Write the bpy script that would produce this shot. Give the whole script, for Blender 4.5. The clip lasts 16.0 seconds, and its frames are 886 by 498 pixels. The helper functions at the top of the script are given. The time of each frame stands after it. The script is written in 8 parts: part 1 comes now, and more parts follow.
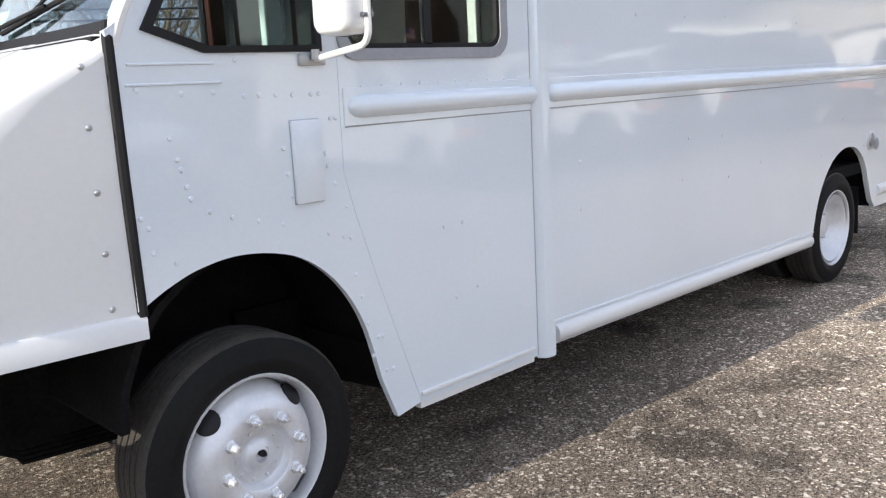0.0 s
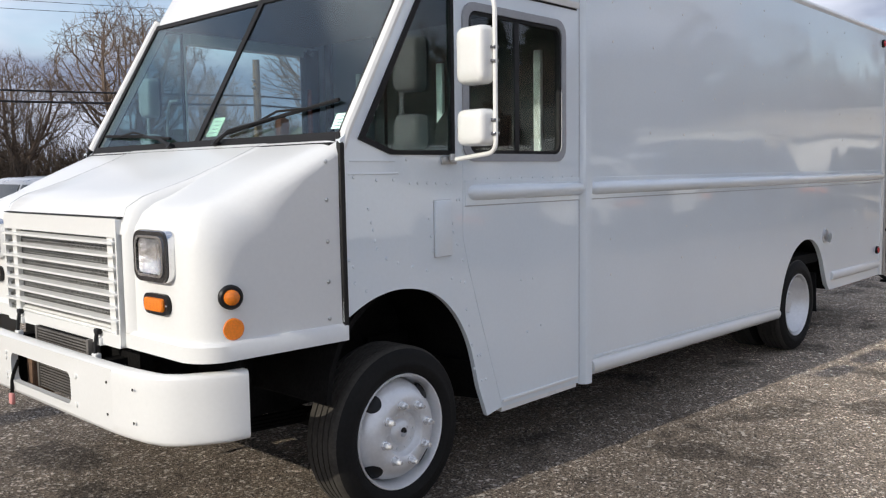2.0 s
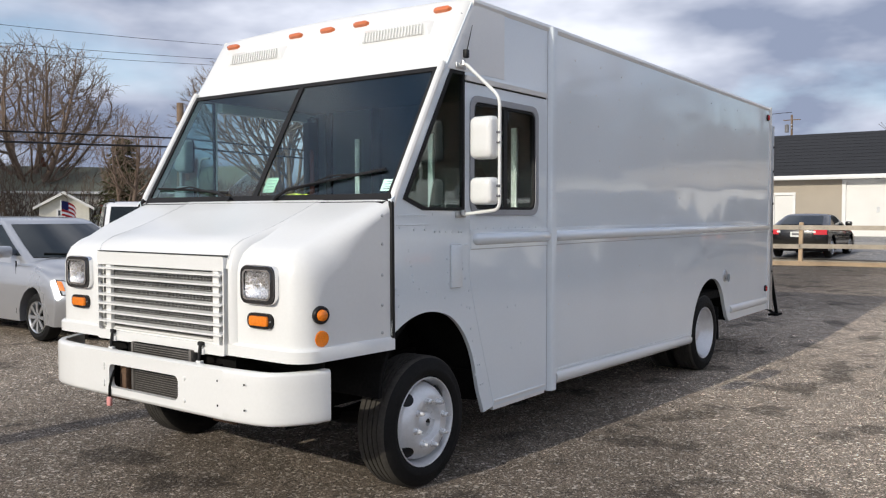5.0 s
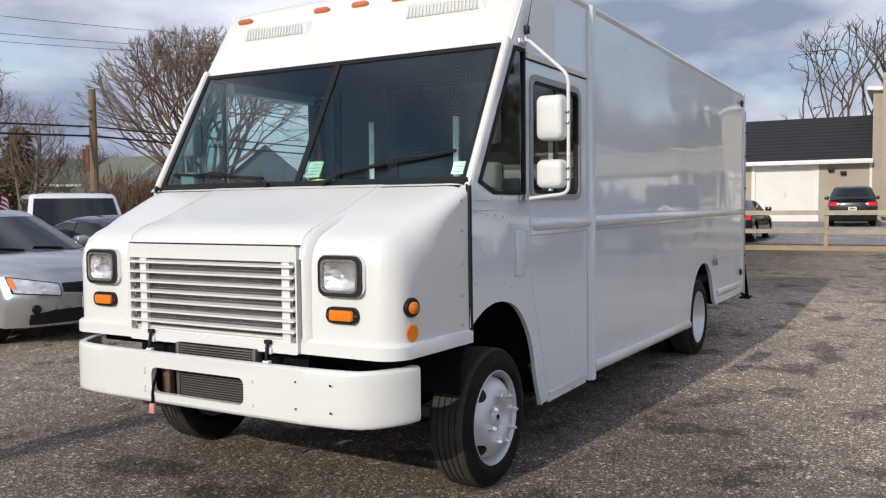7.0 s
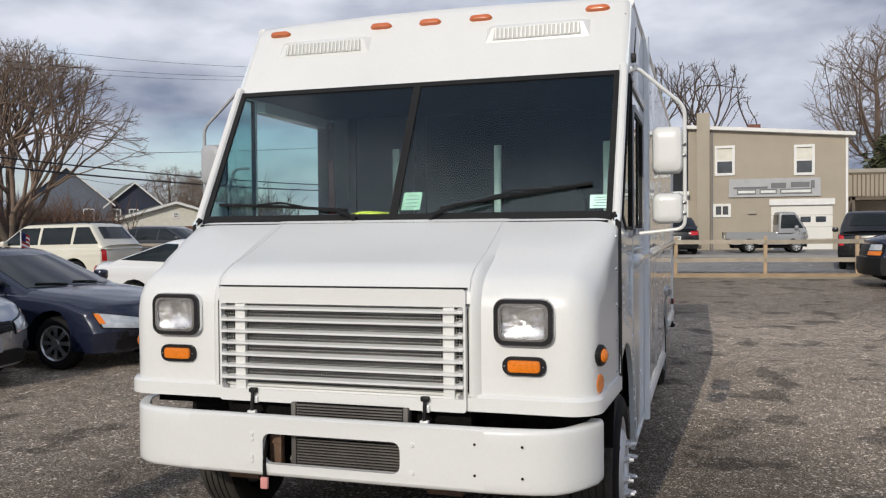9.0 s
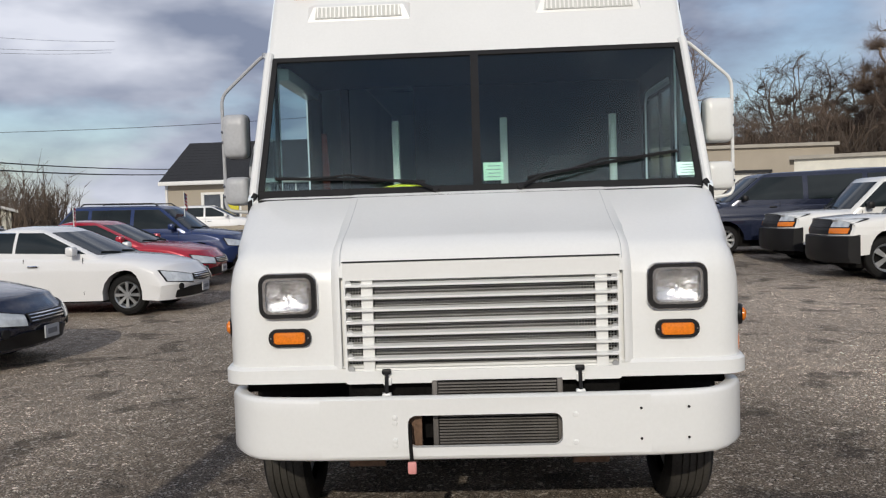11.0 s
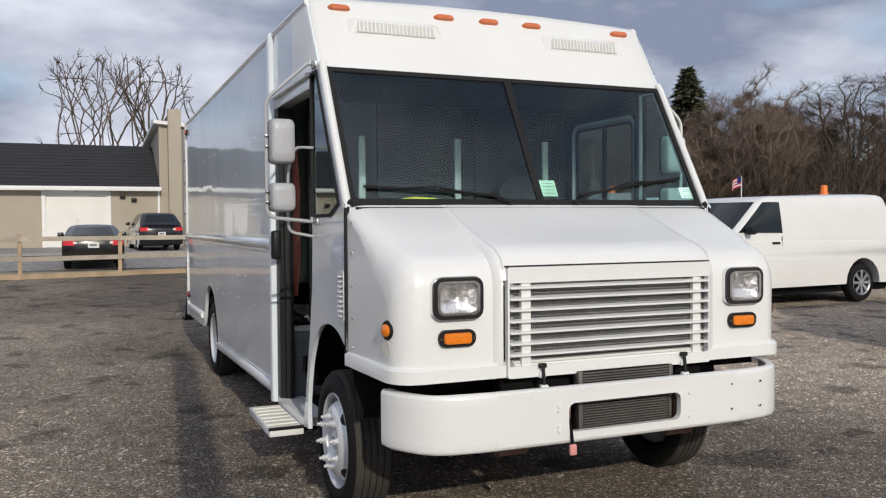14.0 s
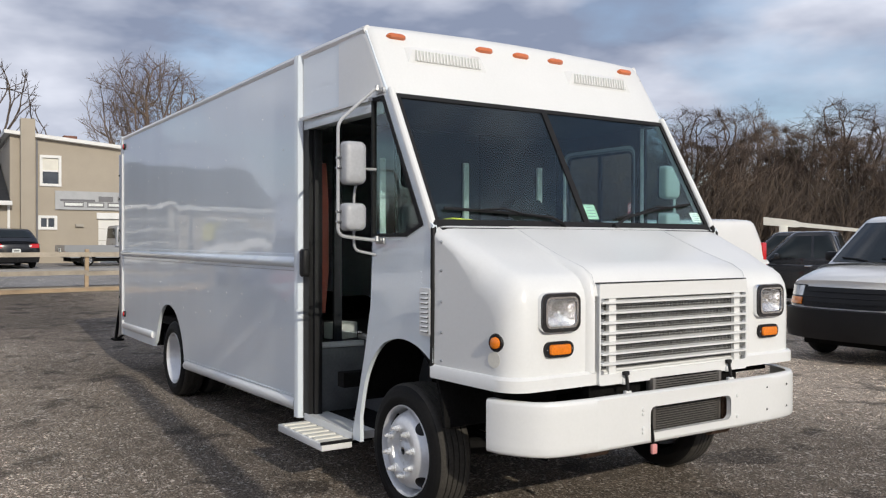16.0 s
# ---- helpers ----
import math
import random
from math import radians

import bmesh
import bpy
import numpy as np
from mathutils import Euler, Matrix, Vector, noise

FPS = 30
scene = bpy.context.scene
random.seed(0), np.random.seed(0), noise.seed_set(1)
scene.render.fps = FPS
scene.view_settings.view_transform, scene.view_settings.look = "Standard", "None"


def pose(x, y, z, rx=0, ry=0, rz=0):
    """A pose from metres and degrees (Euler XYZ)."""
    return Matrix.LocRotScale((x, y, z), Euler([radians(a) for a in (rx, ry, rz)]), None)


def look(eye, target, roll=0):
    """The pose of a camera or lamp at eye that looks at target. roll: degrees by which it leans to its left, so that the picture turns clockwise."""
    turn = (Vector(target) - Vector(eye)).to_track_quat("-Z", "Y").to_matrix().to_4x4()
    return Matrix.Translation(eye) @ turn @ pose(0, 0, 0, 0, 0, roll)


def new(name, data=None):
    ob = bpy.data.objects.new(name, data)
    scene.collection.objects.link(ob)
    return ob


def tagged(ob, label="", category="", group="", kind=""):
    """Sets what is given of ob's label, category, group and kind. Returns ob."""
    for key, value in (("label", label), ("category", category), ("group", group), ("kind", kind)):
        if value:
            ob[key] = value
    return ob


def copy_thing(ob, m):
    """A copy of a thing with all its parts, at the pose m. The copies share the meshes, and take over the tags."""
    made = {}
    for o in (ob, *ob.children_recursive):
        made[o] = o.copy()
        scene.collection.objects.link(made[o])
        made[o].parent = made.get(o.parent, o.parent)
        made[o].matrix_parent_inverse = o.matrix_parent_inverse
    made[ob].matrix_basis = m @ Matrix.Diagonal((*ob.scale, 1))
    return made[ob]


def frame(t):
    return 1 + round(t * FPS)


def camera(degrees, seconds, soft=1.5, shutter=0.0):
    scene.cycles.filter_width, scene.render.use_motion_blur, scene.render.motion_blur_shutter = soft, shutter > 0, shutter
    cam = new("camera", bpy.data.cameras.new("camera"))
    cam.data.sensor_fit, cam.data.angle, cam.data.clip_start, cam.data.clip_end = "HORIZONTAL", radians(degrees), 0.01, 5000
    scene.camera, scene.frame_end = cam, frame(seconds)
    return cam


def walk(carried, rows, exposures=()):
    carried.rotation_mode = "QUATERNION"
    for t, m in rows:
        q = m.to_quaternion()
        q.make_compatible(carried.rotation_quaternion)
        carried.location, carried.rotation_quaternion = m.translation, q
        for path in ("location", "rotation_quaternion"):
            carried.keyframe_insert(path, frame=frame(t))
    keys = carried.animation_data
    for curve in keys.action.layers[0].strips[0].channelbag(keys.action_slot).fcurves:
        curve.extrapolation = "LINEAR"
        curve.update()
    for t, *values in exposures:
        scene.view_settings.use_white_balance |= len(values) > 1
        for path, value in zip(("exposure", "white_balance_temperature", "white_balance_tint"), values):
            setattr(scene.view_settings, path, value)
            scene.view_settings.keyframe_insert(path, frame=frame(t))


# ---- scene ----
cam = camera(55.3, 16.0, 1.22)
METRES, EYE, TILT, LEAN, TURN = 10.345, 1.5, 0.0, 0.0, -44.4
PATH = [
    (0, (0.371, 0.472, 1.52), (1.746, 1.873, 1.137), -3.0),
    (0.5, (0.032, 0.356, 1.558), (1.497, 1.688, 1.278), -2.5),
    (1, (-0.313, 0.264, 1.563), (1.175, 1.581, 1.33), -2.5),
    (1.5, (-0.617, 0.106, 1.557), (0.842, 1.458, 1.348), -2.0),
    (2, (-0.901, -0.007, 1.557), (0.551, 1.357, 1.378), -0.8),
    (2.5, (-1.2, -0.103, 1.566), (0.266, 1.249, 1.406), 0.3),
    (3, (-1.431, -0.195, 1.573), (0.068, 1.122, 1.434), 0.2),
    (3.5, (-1.666, -0.335, 1.582), (-0.143, 0.954, 1.452), -0.2),
    (3.7, (-1.775, -0.361, 1.609), (-0.236, 0.911, 1.485), -0.3),
    (5.8, (-2.477, -0.233, 1.624), (-0.835, 0.906, 1.539), -0.5),
    (6, (-2.531, -0.137, 1.633), (-0.877, 0.983, 1.539), -0.8),
    (6.5, (-2.526, 0.2, 1.591), (-0.839, 1.269, 1.48), -1.1),
    (7, (-2.513, 0.602, 1.591), (-0.785, 1.603, 1.485), -0.6),
    (7.5, (-2.648, 1.048, 1.622), (-0.866, 1.949, 1.516), 0.1),
    (8, (-2.662, 1.428, 1.614), (-0.832, 2.229, 1.524), -0.6),
    (8.5, (-2.677, 1.82, 1.633), (-0.806, 2.525, 1.569), -0.5),
    (9, (-2.805, 2.298, 1.646), (-0.894, 2.885, 1.602), -0.5),
    (9.5, (-2.81, 2.699, 1.627), (-0.868, 3.171, 1.558), -0.8),
    (9.7, (-2.85, 2.856, 1.605), (-0.891, 3.254, 1.539), -1.1),
    (11.8, (-2.983, 4.491, 1.624), (-0.994, 4.328, 1.493), -1.7),
    (12, (-2.968, 4.657, 1.608), (-0.989, 4.401, 1.473), -1.6),
    (12.5, (-2.919, 5.076, 1.628), (-0.963, 4.672, 1.519), -0.6),
    (13, (-2.97, 5.49, 1.617), (-1.046, 4.949, 1.524), -0.6),
    (13.5, (-2.93, 5.91, 1.6), (-1.05, 5.232, 1.525), -0.7),
    (14, (-2.878, 6.3, 1.603), (-1.038, 5.519, 1.542), -0.4),
    (14.5, (-2.831, 6.686, 1.612), (-1.034, 5.81, 1.547), -0.0),
    (15, (-2.661, 6.968, 1.594), (-0.893, 6.037, 1.532), 0.3),
    (15.5, (-2.575, 7.246, 1.607), (-0.841, 6.25, 1.575), 0.4),
    (16, (-2.542, 7.551, 1.608), (-0.872, 6.451, 1.592), 0.1),
]
EXPOSURES = [(0, 0.88), (0.5, 0.66), (1.0, 0.38), (1.5, 0.22), (2.5, 0.12), (3.5, 0.06), (6.0, 0.03), (7.0, -0.04), (8.0, -0.17), (9.0, -0.31), (9.5, -0.34), (12.5, -0.29), (14.5, -0.21), (16.0, -0.14)]
walk(cam, [(t, look(eye, target, roll)) for t, eye, target, roll in PATH], EXPOSURES)

# ---- daylight ----
SUN_EL, SUN_AZ = radians(24.5), radians(274.5)
world = bpy.data.worlds.new("sky")
scene.world = world
world.use_nodes = True
wn, wl = world.node_tree.nodes, world.node_tree.links
wn.clear()
w_out, w_bg = wn.new("ShaderNodeOutputWorld"), wn.new("ShaderNodeBackground")
w_sky = wn.new("ShaderNodeTexSky")
w_sky.sky_type, w_sky.sun_disc = "NISHITA", False
w_sky.sun_elevation, w_sky.sun_rotation = SUN_EL, SUN_AZ
w_sky.air_density, w_sky.dust_density, w_sky.ozone_density = 1.0, 1.0, 1.5
w_co, w_map = wn.new("ShaderNodeTexCoord"), wn.new("ShaderNodeMapping")
w_map.inputs["Scale"].default_value = (1.0, 1.0, 2.6)
w_map.inputs["Location"].default_value = (1.9, 0.7, 0.4)
w_n1, w_n2 = wn.new("ShaderNodeTexNoise"), wn.new("ShaderNodeTexNoise")
w_n1.inputs["Scale"].default_value, w_n1.inputs["Detail"].default_value, w_n1.inputs["Roughness"].default_value = 2.1, 7.0, 0.52
w_n2.inputs["Scale"].default_value, w_n2.inputs["Detail"].default_value = 3.4, 5.0
w_cover, w_tone = wn.new("ShaderNodeValToRGB"), wn.new("ShaderNodeValToRGB")
w_cover.color_ramp.elements[0].position, w_cover.color_ramp.elements[1].position = 0.27, 0.46
w_tone.color_ramp.elements[0].position, w_tone.color_ramp.elements[1].position = 0.37, 0.63
w_tone.color_ramp.elements[0].color = (1.75, 2.05, 2.85, 1)
w_tone.color_ramp.elements[1].color = (5.6, 5.8, 6.5, 1)
w_mix = wn.new("ShaderNodeMix")
w_mix.data_type = "RGBA"
wl.new(w_co.outputs["Generated"], w_map.inputs["Vector"])
wl.new(w_map.outputs["Vector"], w_n1.inputs["Vector"])
wl.new(w_map.outputs["Vector"], w_n2.inputs["Vector"])
wl.new(w_n1.outputs["Fac"], w_cover.inputs["Fac"])
w_sep, w_lean, w_sum = wn.new("ShaderNodeSeparateXYZ"), wn.new("ShaderNodeMath"), wn.new("ShaderNodeMath")
w_lean.operation, w_lean.inputs[1].default_value = "MULTIPLY", 0.02
wl.new(w_co.outputs["Generated"], w_sep.inputs["Vector"])
wl.new(w_sep.outputs["Y"], w_lean.inputs[0])
w_high, w_both = wn.new("ShaderNodeMath"), wn.new("ShaderNodeMath")
w_high.operation, w_high.inputs[1].default_value, w_high.inputs[2].default_value = "MULTIPLY_ADD", 0.015, -0.05
wl.new(w_sep.outputs["Z"], w_high.inputs[0])
wl.new(w_high.outputs["Value"], w_both.inputs[0])
wl.new(w_lean.outputs["Value"], w_both.inputs[1])
wl.new(w_both.outputs["Value"], w_sum.inputs[0])
wl.new(w_n2.outputs["Fac"], w_sum.inputs[1])
wl.new(w_sum.outputs["Value"], w_tone.inputs["Fac"])
wl.new(w_cover.outputs["Color"], w_mix.inputs["Factor"])
wl.new(w_sky.outputs["Color"], w_mix.inputs["A"])
wl.new(w_tone.outputs["Color"], w_mix.inputs["B"])
wl.new(w_mix.outputs["Result"], w_bg.inputs["Color"])
w_bg.inputs["Strength"].default_value = 0.170
wl.new(w_bg.outputs["Background"], w_out.inputs["Surface"])

sun = new("sun", bpy.data.lights.new("sun", "SUN"))
sun.data.energy, sun.data.angle, sun.data.color = 2.88, radians(0.4), (1.0, 0.925, 0.80)
sun_from = Vector((math.sin(SUN_AZ) * math.cos(SUN_EL), math.cos(SUN_AZ) * math.cos(SUN_EL), math.sin(SUN_EL)))
sun.matrix_world = look(sun_from * 60, (0, 0, 0))

# ---- materials ----
def mat(name, color, rough=0.5, metal=0.0, var=0.12, scale=3.0, fine=60.0, fvar=0.06, bump=0.0, bscale=120.0, coat=0.0, rvar=0.08, spec=0.5, piece=0.0, wave=0.0):
    """A surface with tone variation at two scales, gloss variation and fine relief."""
    m = bpy.data.materials.new(name)
    m.use_nodes = True
    n, l = m.node_tree.nodes, m.node_tree.links
    b = n["Principled BSDF"]
    b.inputs["Metallic"].default_value = metal
    b.inputs["Specular IOR Level"].default_value = spec
    b.inputs["Coat Weight"].default_value, b.inputs["Coat Roughness"].default_value, b.inputs["Coat IOR"].default_value = coat, 0.05, 1.5 + 0.12 * (wave > 0)
    co = n.new("ShaderNodeTexCoord")
    big, small = n.new("ShaderNodeTexNoise"), n.new("ShaderNodeTexNoise")
    for t, s, d in ((big, scale, 5.0), (small, fine, 3.0)):
        t.inputs["Scale"].default_value, t.inputs["Detail"].default_value = s, d
        l.new(co.outputs["Object"], t.inputs["Vector"])
    fac = None
    for t, v in ((big, var), (small, fvar)):
        r = n.new("ShaderNodeMapRange")
        r.inputs["From Min"].default_value, r.inputs["From Max"].default_value = 0.25, 0.75
        r.inputs["To Min"].default_value, r.inputs["To Max"].default_value = 1 - v, 1 + v
        l.new(t.outputs["Fac"], r.inputs["Value"])
        if fac is None:
            fac = r.outputs["Result"]
        else:
            k = n.new("ShaderNodeMath")
            k.operation = "MULTIPLY"
            l.new(fac, k.inputs[0])
            l.new(r.outputs["Result"], k.inputs[1])
            fac = k.outputs["Value"]
    if piece:
        oi, r, k = n.new("ShaderNodeObjectInfo"), n.new("ShaderNodeMapRange"), n.new("ShaderNodeMath")
        r.inputs["To Min"].default_value, r.inputs["To Max"].default_value = 1 - piece, 1 + piece
        l.new(oi.outputs["Random"], r.inputs["Value"])
        k.operation = "MULTIPLY"
        l.new(fac, k.inputs[0])
        l.new(r.outputs["Result"], k.inputs[1])
        fac = k.outputs["Value"]
    sc = n.new("ShaderNodeVectorMath")
    sc.operation = "SCALE"
    sc.inputs[0].default_value = color
    l.new(fac, sc.inputs["Scale"])
    l.new(sc.outputs["Vector"], b.inputs["Base Color"])
    rr = n.new("ShaderNodeMapRange")
    rr.inputs["To Min"].default_value, rr.inputs["To Max"].default_value = max(0.02, rough - rvar), min(1, rough + rvar)
    l.new(big.outputs["Fac"], rr.inputs["Value"])
    l.new(rr.outputs["Result"], b.inputs["Roughness"])
    height = None
    if bump:
        bt, bp = n.new("ShaderNodeTexNoise"), n.new("ShaderNodeBump")
        bt.inputs["Scale"].default_value, bt.inputs["Detail"].default_value = bscale, 4.0
        l.new(co.outputs["Object"], bt.inputs["Vector"])
        bp.inputs["Strength"].default_value, bp.inputs["Distance"].default_value = bump, 0.01
        l.new(bt.outputs["Fac"], bp.inputs["Height"])
        height = bp
    if wave:
        wt, wp = n.new("ShaderNodeTexNoise"), n.new("ShaderNodeBump")
        wt.inputs["Scale"].default_value, wt.inputs["Detail"].default_value = 1.1, 1.5
        l.new(co.outputs["Object"], wt.inputs["Vector"])
        wp.inputs["Strength"].default_value, wp.inputs["Distance"].default_value = 1.0, wave
        l.new(wt.outputs["Fac"], wp.inputs["Height"])
        if height:
            l.new(height.outputs["Normal"], wp.inputs["Normal"])
        height = wp
    if height:
        l.new(height.outputs["Normal"], b.inputs["Normal"])
        if coat:
            l.new(height.outputs["Normal"], b.inputs["Coat Normal"])
    return m


def glass_mat(name, color, rough=0.01, ior=1.45):
    m = bpy.data.materials.new(name)
    m.use_nodes = True
    b = m.node_tree.nodes["Principled BSDF"]
    b.inputs["Base Color"].default_value = (*color, 1)
    b.inputs["Transmission Weight"].default_value, b.inputs["Roughness"].default_value, b.inputs["IOR"].default_value = 1.0, rough, ior
    return m


def grit_mat(name, dark, light, scale, patch, wet=0.35, bump=0.6, chips=0.1, lane=False):
    """Loose stone or asphalt: cells of differing tone, pale chips, broad stains, relief."""
    m = bpy.data.materials.new(name)
    m.use_nodes = True
    n, l = m.node_tree.nodes, m.node_tree.links
    b = n["Principled BSDF"]
    b.inputs["Specular IOR Level"].default_value = 0.3
    co = n.new("ShaderNodeTexCoord")
    cell, chip, lump = n.new("ShaderNodeTexVoronoi"), n.new("ShaderNodeTexVoronoi"), n.new("ShaderNodeTexVoronoi")
    lump.inputs["Scale"].default_value = scale * 0.3
    cell.inputs["Scale"].default_value, chip.inputs["Scale"].default_value = scale, scale * 0.62
    big, mid, stain = n.new("ShaderNodeTexNoise"), n.new("ShaderNodeTexNoise"), n.new("ShaderNodeTexNoise")
    for t, s, d in ((big, patch, 6.0), (mid, 5.0, 6.0), (stain, patch * 5.0, 8.0)):
        t.inputs["Scale"].default_value, t.inputs["Detail"].default_value = s, d
    for t in (cell, chip, lump, big, mid, stain):
        l.new(co.outputs["Object"], t.inputs["Vector"])
    sep, sep2 = n.new("ShaderNodeSeparateColor"), n.new("ShaderNodeSeparateColor")
    l.new(cell.outputs["Color"], sep.inputs["Color"])
    l.new(chip.outputs["Color"], sep2.inputs["Color"])
    mix = n.new("ShaderNodeMix")
    mix.data_type = "RGBA"
    mix.inputs["A"].default_value, mix.inputs["B"].default_value = (*dark, 1), (*light, 1)
    l.new(sep.outputs["Red"], mix.inputs["Factor"])
    pale = n.new("ShaderNodeMapRange")
    pale.inputs["From Min"].default_value, pale.inputs["From Max"].default_value = 1 - chips, 1 - chips * 0.7
    l.new(sep2.outputs["Green"], pale.inputs["Value"])
    mix2 = n.new("ShaderNodeMix")
    mix2.data_type = "RGBA"
    mix2.inputs["B"].default_value = (0.78, 0.7, 0.6, 1)
    k0 = n.new("ShaderNodeMath")
    k0.operation = "MULTIPLY"
    k0.inputs[1].default_value = 0.9
    sep3, pale2, grow_ = n.new("ShaderNodeSeparateColor"), n.new("ShaderNodeMapRange"), n.new("ShaderNodeMath")
    l.new(lump.outputs["Color"], sep3.inputs["Color"])
    pale2.inputs["From Min"].default_value, pale2.inputs["From Max"].default_value = 1 - chips * 0.3, 1 - chips * 0.2
    l.new(sep3.outputs["Blue"], pale2.inputs["Value"])
    grow_.operation = "MAXIMUM"
    l.new(pale.outputs["Result"], grow_.inputs[0])
    l.new(pale2.outputs["Result"], grow_.inputs[1])
    l.new(grow_.outputs["Value"], k0.inputs[0])
    l.new(k0.outputs["Value"], mix2.inputs["Factor"])
    l.new(mix.outputs["Result"], mix2.inputs["A"])
    fac = None
    for t, lo, hi, a, c in ((big, 0.3, 0.7, 0.85, 1.15), (mid, 0.3, 0.7, 0.8, 1.2), (stain, 0.37, 0.43, 1 - wet, 1.0)):
        r = n.new("ShaderNodeMapRange")
        r.inputs["From Min"].default_value, r.inputs["From Max"].default_value = lo, hi
        r.inputs["To Min"].default_value, r.inputs["To Max"].default_value = a, c
        l.new(t.outputs["Fac"], r.inputs["Value"])
        if fac is None:
            fac = r.outputs["Result"]
        else:
            k = n.new("ShaderNodeMath")
            k.operation = "MULTIPLY"
            l.new(fac, k.inputs[0])
            l.new(r.outputs["Result"], k.inputs[1])
            fac = k.outputs["Value"]
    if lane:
        # tone by place: paler at low y, darker before the van, paler again beyond
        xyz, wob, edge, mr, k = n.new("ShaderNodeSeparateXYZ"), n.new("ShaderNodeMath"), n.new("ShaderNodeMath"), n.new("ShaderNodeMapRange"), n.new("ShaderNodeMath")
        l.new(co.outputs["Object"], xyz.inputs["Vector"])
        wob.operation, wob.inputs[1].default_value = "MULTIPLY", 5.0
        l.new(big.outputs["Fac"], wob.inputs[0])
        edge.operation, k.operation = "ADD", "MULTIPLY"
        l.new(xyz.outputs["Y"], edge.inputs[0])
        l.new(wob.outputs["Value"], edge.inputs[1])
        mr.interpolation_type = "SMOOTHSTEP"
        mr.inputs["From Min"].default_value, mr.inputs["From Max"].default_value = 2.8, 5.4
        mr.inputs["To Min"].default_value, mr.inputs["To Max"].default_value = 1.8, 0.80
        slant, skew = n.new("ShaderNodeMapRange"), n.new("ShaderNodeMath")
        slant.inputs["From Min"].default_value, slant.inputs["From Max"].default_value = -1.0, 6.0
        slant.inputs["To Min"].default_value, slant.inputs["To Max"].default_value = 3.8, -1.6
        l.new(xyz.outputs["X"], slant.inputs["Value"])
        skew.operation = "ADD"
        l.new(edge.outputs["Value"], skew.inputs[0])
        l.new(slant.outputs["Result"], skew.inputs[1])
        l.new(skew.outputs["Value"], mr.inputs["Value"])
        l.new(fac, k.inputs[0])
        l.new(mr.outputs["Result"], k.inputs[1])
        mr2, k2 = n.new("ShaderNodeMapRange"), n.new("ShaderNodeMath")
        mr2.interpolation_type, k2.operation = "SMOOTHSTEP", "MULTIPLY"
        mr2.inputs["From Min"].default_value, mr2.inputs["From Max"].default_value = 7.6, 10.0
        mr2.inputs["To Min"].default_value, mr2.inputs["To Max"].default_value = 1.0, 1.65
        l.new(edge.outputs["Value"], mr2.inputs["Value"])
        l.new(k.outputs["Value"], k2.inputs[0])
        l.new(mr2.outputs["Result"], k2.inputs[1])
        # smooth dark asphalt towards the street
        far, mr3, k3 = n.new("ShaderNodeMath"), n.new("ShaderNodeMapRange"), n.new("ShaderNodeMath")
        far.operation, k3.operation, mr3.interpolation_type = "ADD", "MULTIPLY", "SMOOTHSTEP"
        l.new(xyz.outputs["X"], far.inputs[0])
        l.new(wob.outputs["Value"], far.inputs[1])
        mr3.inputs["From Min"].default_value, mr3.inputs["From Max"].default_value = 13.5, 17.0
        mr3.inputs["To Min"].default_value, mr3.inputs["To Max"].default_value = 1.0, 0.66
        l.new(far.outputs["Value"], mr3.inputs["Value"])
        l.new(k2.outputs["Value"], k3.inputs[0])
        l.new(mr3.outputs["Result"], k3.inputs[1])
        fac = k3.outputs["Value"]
    grain, gr, gk = n.new("ShaderNodeTexNoise"), n.new("ShaderNodeMapRange"), n.new("ShaderNodeMath")
    grain.inputs["Scale"].default_value, grain.inputs["Detail"].default_value, grain.inputs["Roughness"].default_value = scale * 0.35, 8.0, 0.7
    l.new(co.outputs["Object"], grain.inputs["Vector"])
    gr.inputs["From Min"].default_value, gr.inputs["From Max"].default_value = 0.36, 0.62
    gr.inputs["To Min"].default_value, gr.inputs["To Max"].default_value = 0.6, 1.5
    l.new(grain.outputs["Fac"], gr.inputs["Value"])
    gk.operation = "MULTIPLY"
    l.new(fac, gk.inputs[0])
    l.new(gr.outputs["Result"], gk.inputs[1])
    fac = gk.outputs["Value"]
    sc = n.new("ShaderNodeVectorMath")
    sc.operation = "SCALE"
    l.new(mix2.outputs["Result"], sc.inputs[0])
    l.new(fac, sc.inputs["Scale"])
    l.new(sc.outputs["Vector"], b.inputs["Base Color"])
    b.inputs["Roughness"].default_value = 0.85
    add = n.new("ShaderNodeMath")
    add.operation = "ADD"
    l.new(cell.outputs["Distance"], add.inputs[0])
    lumpy = n.new("ShaderNodeMath")
    lumpy.operation = "MULTIPLY_ADD"
    lumpy.inputs[1].default_value = 1.6
    l.new(grain.outputs["Fac"], lumpy.inputs[0])
    l.new(mid.outputs["Fac"], lumpy.inputs[2])
    l.new(lumpy.outputs["Value"], add.inputs[1])
    bp = n.new("ShaderNodeBump")
    bp.inputs["Strength"].default_value, bp.inputs["Distance"].default_value = bump, 0.02
    l.new(add.outputs["Value"], bp.inputs["Height"])
    l.new(bp.outputs["Normal"], b.inputs["Normal"])
    return m


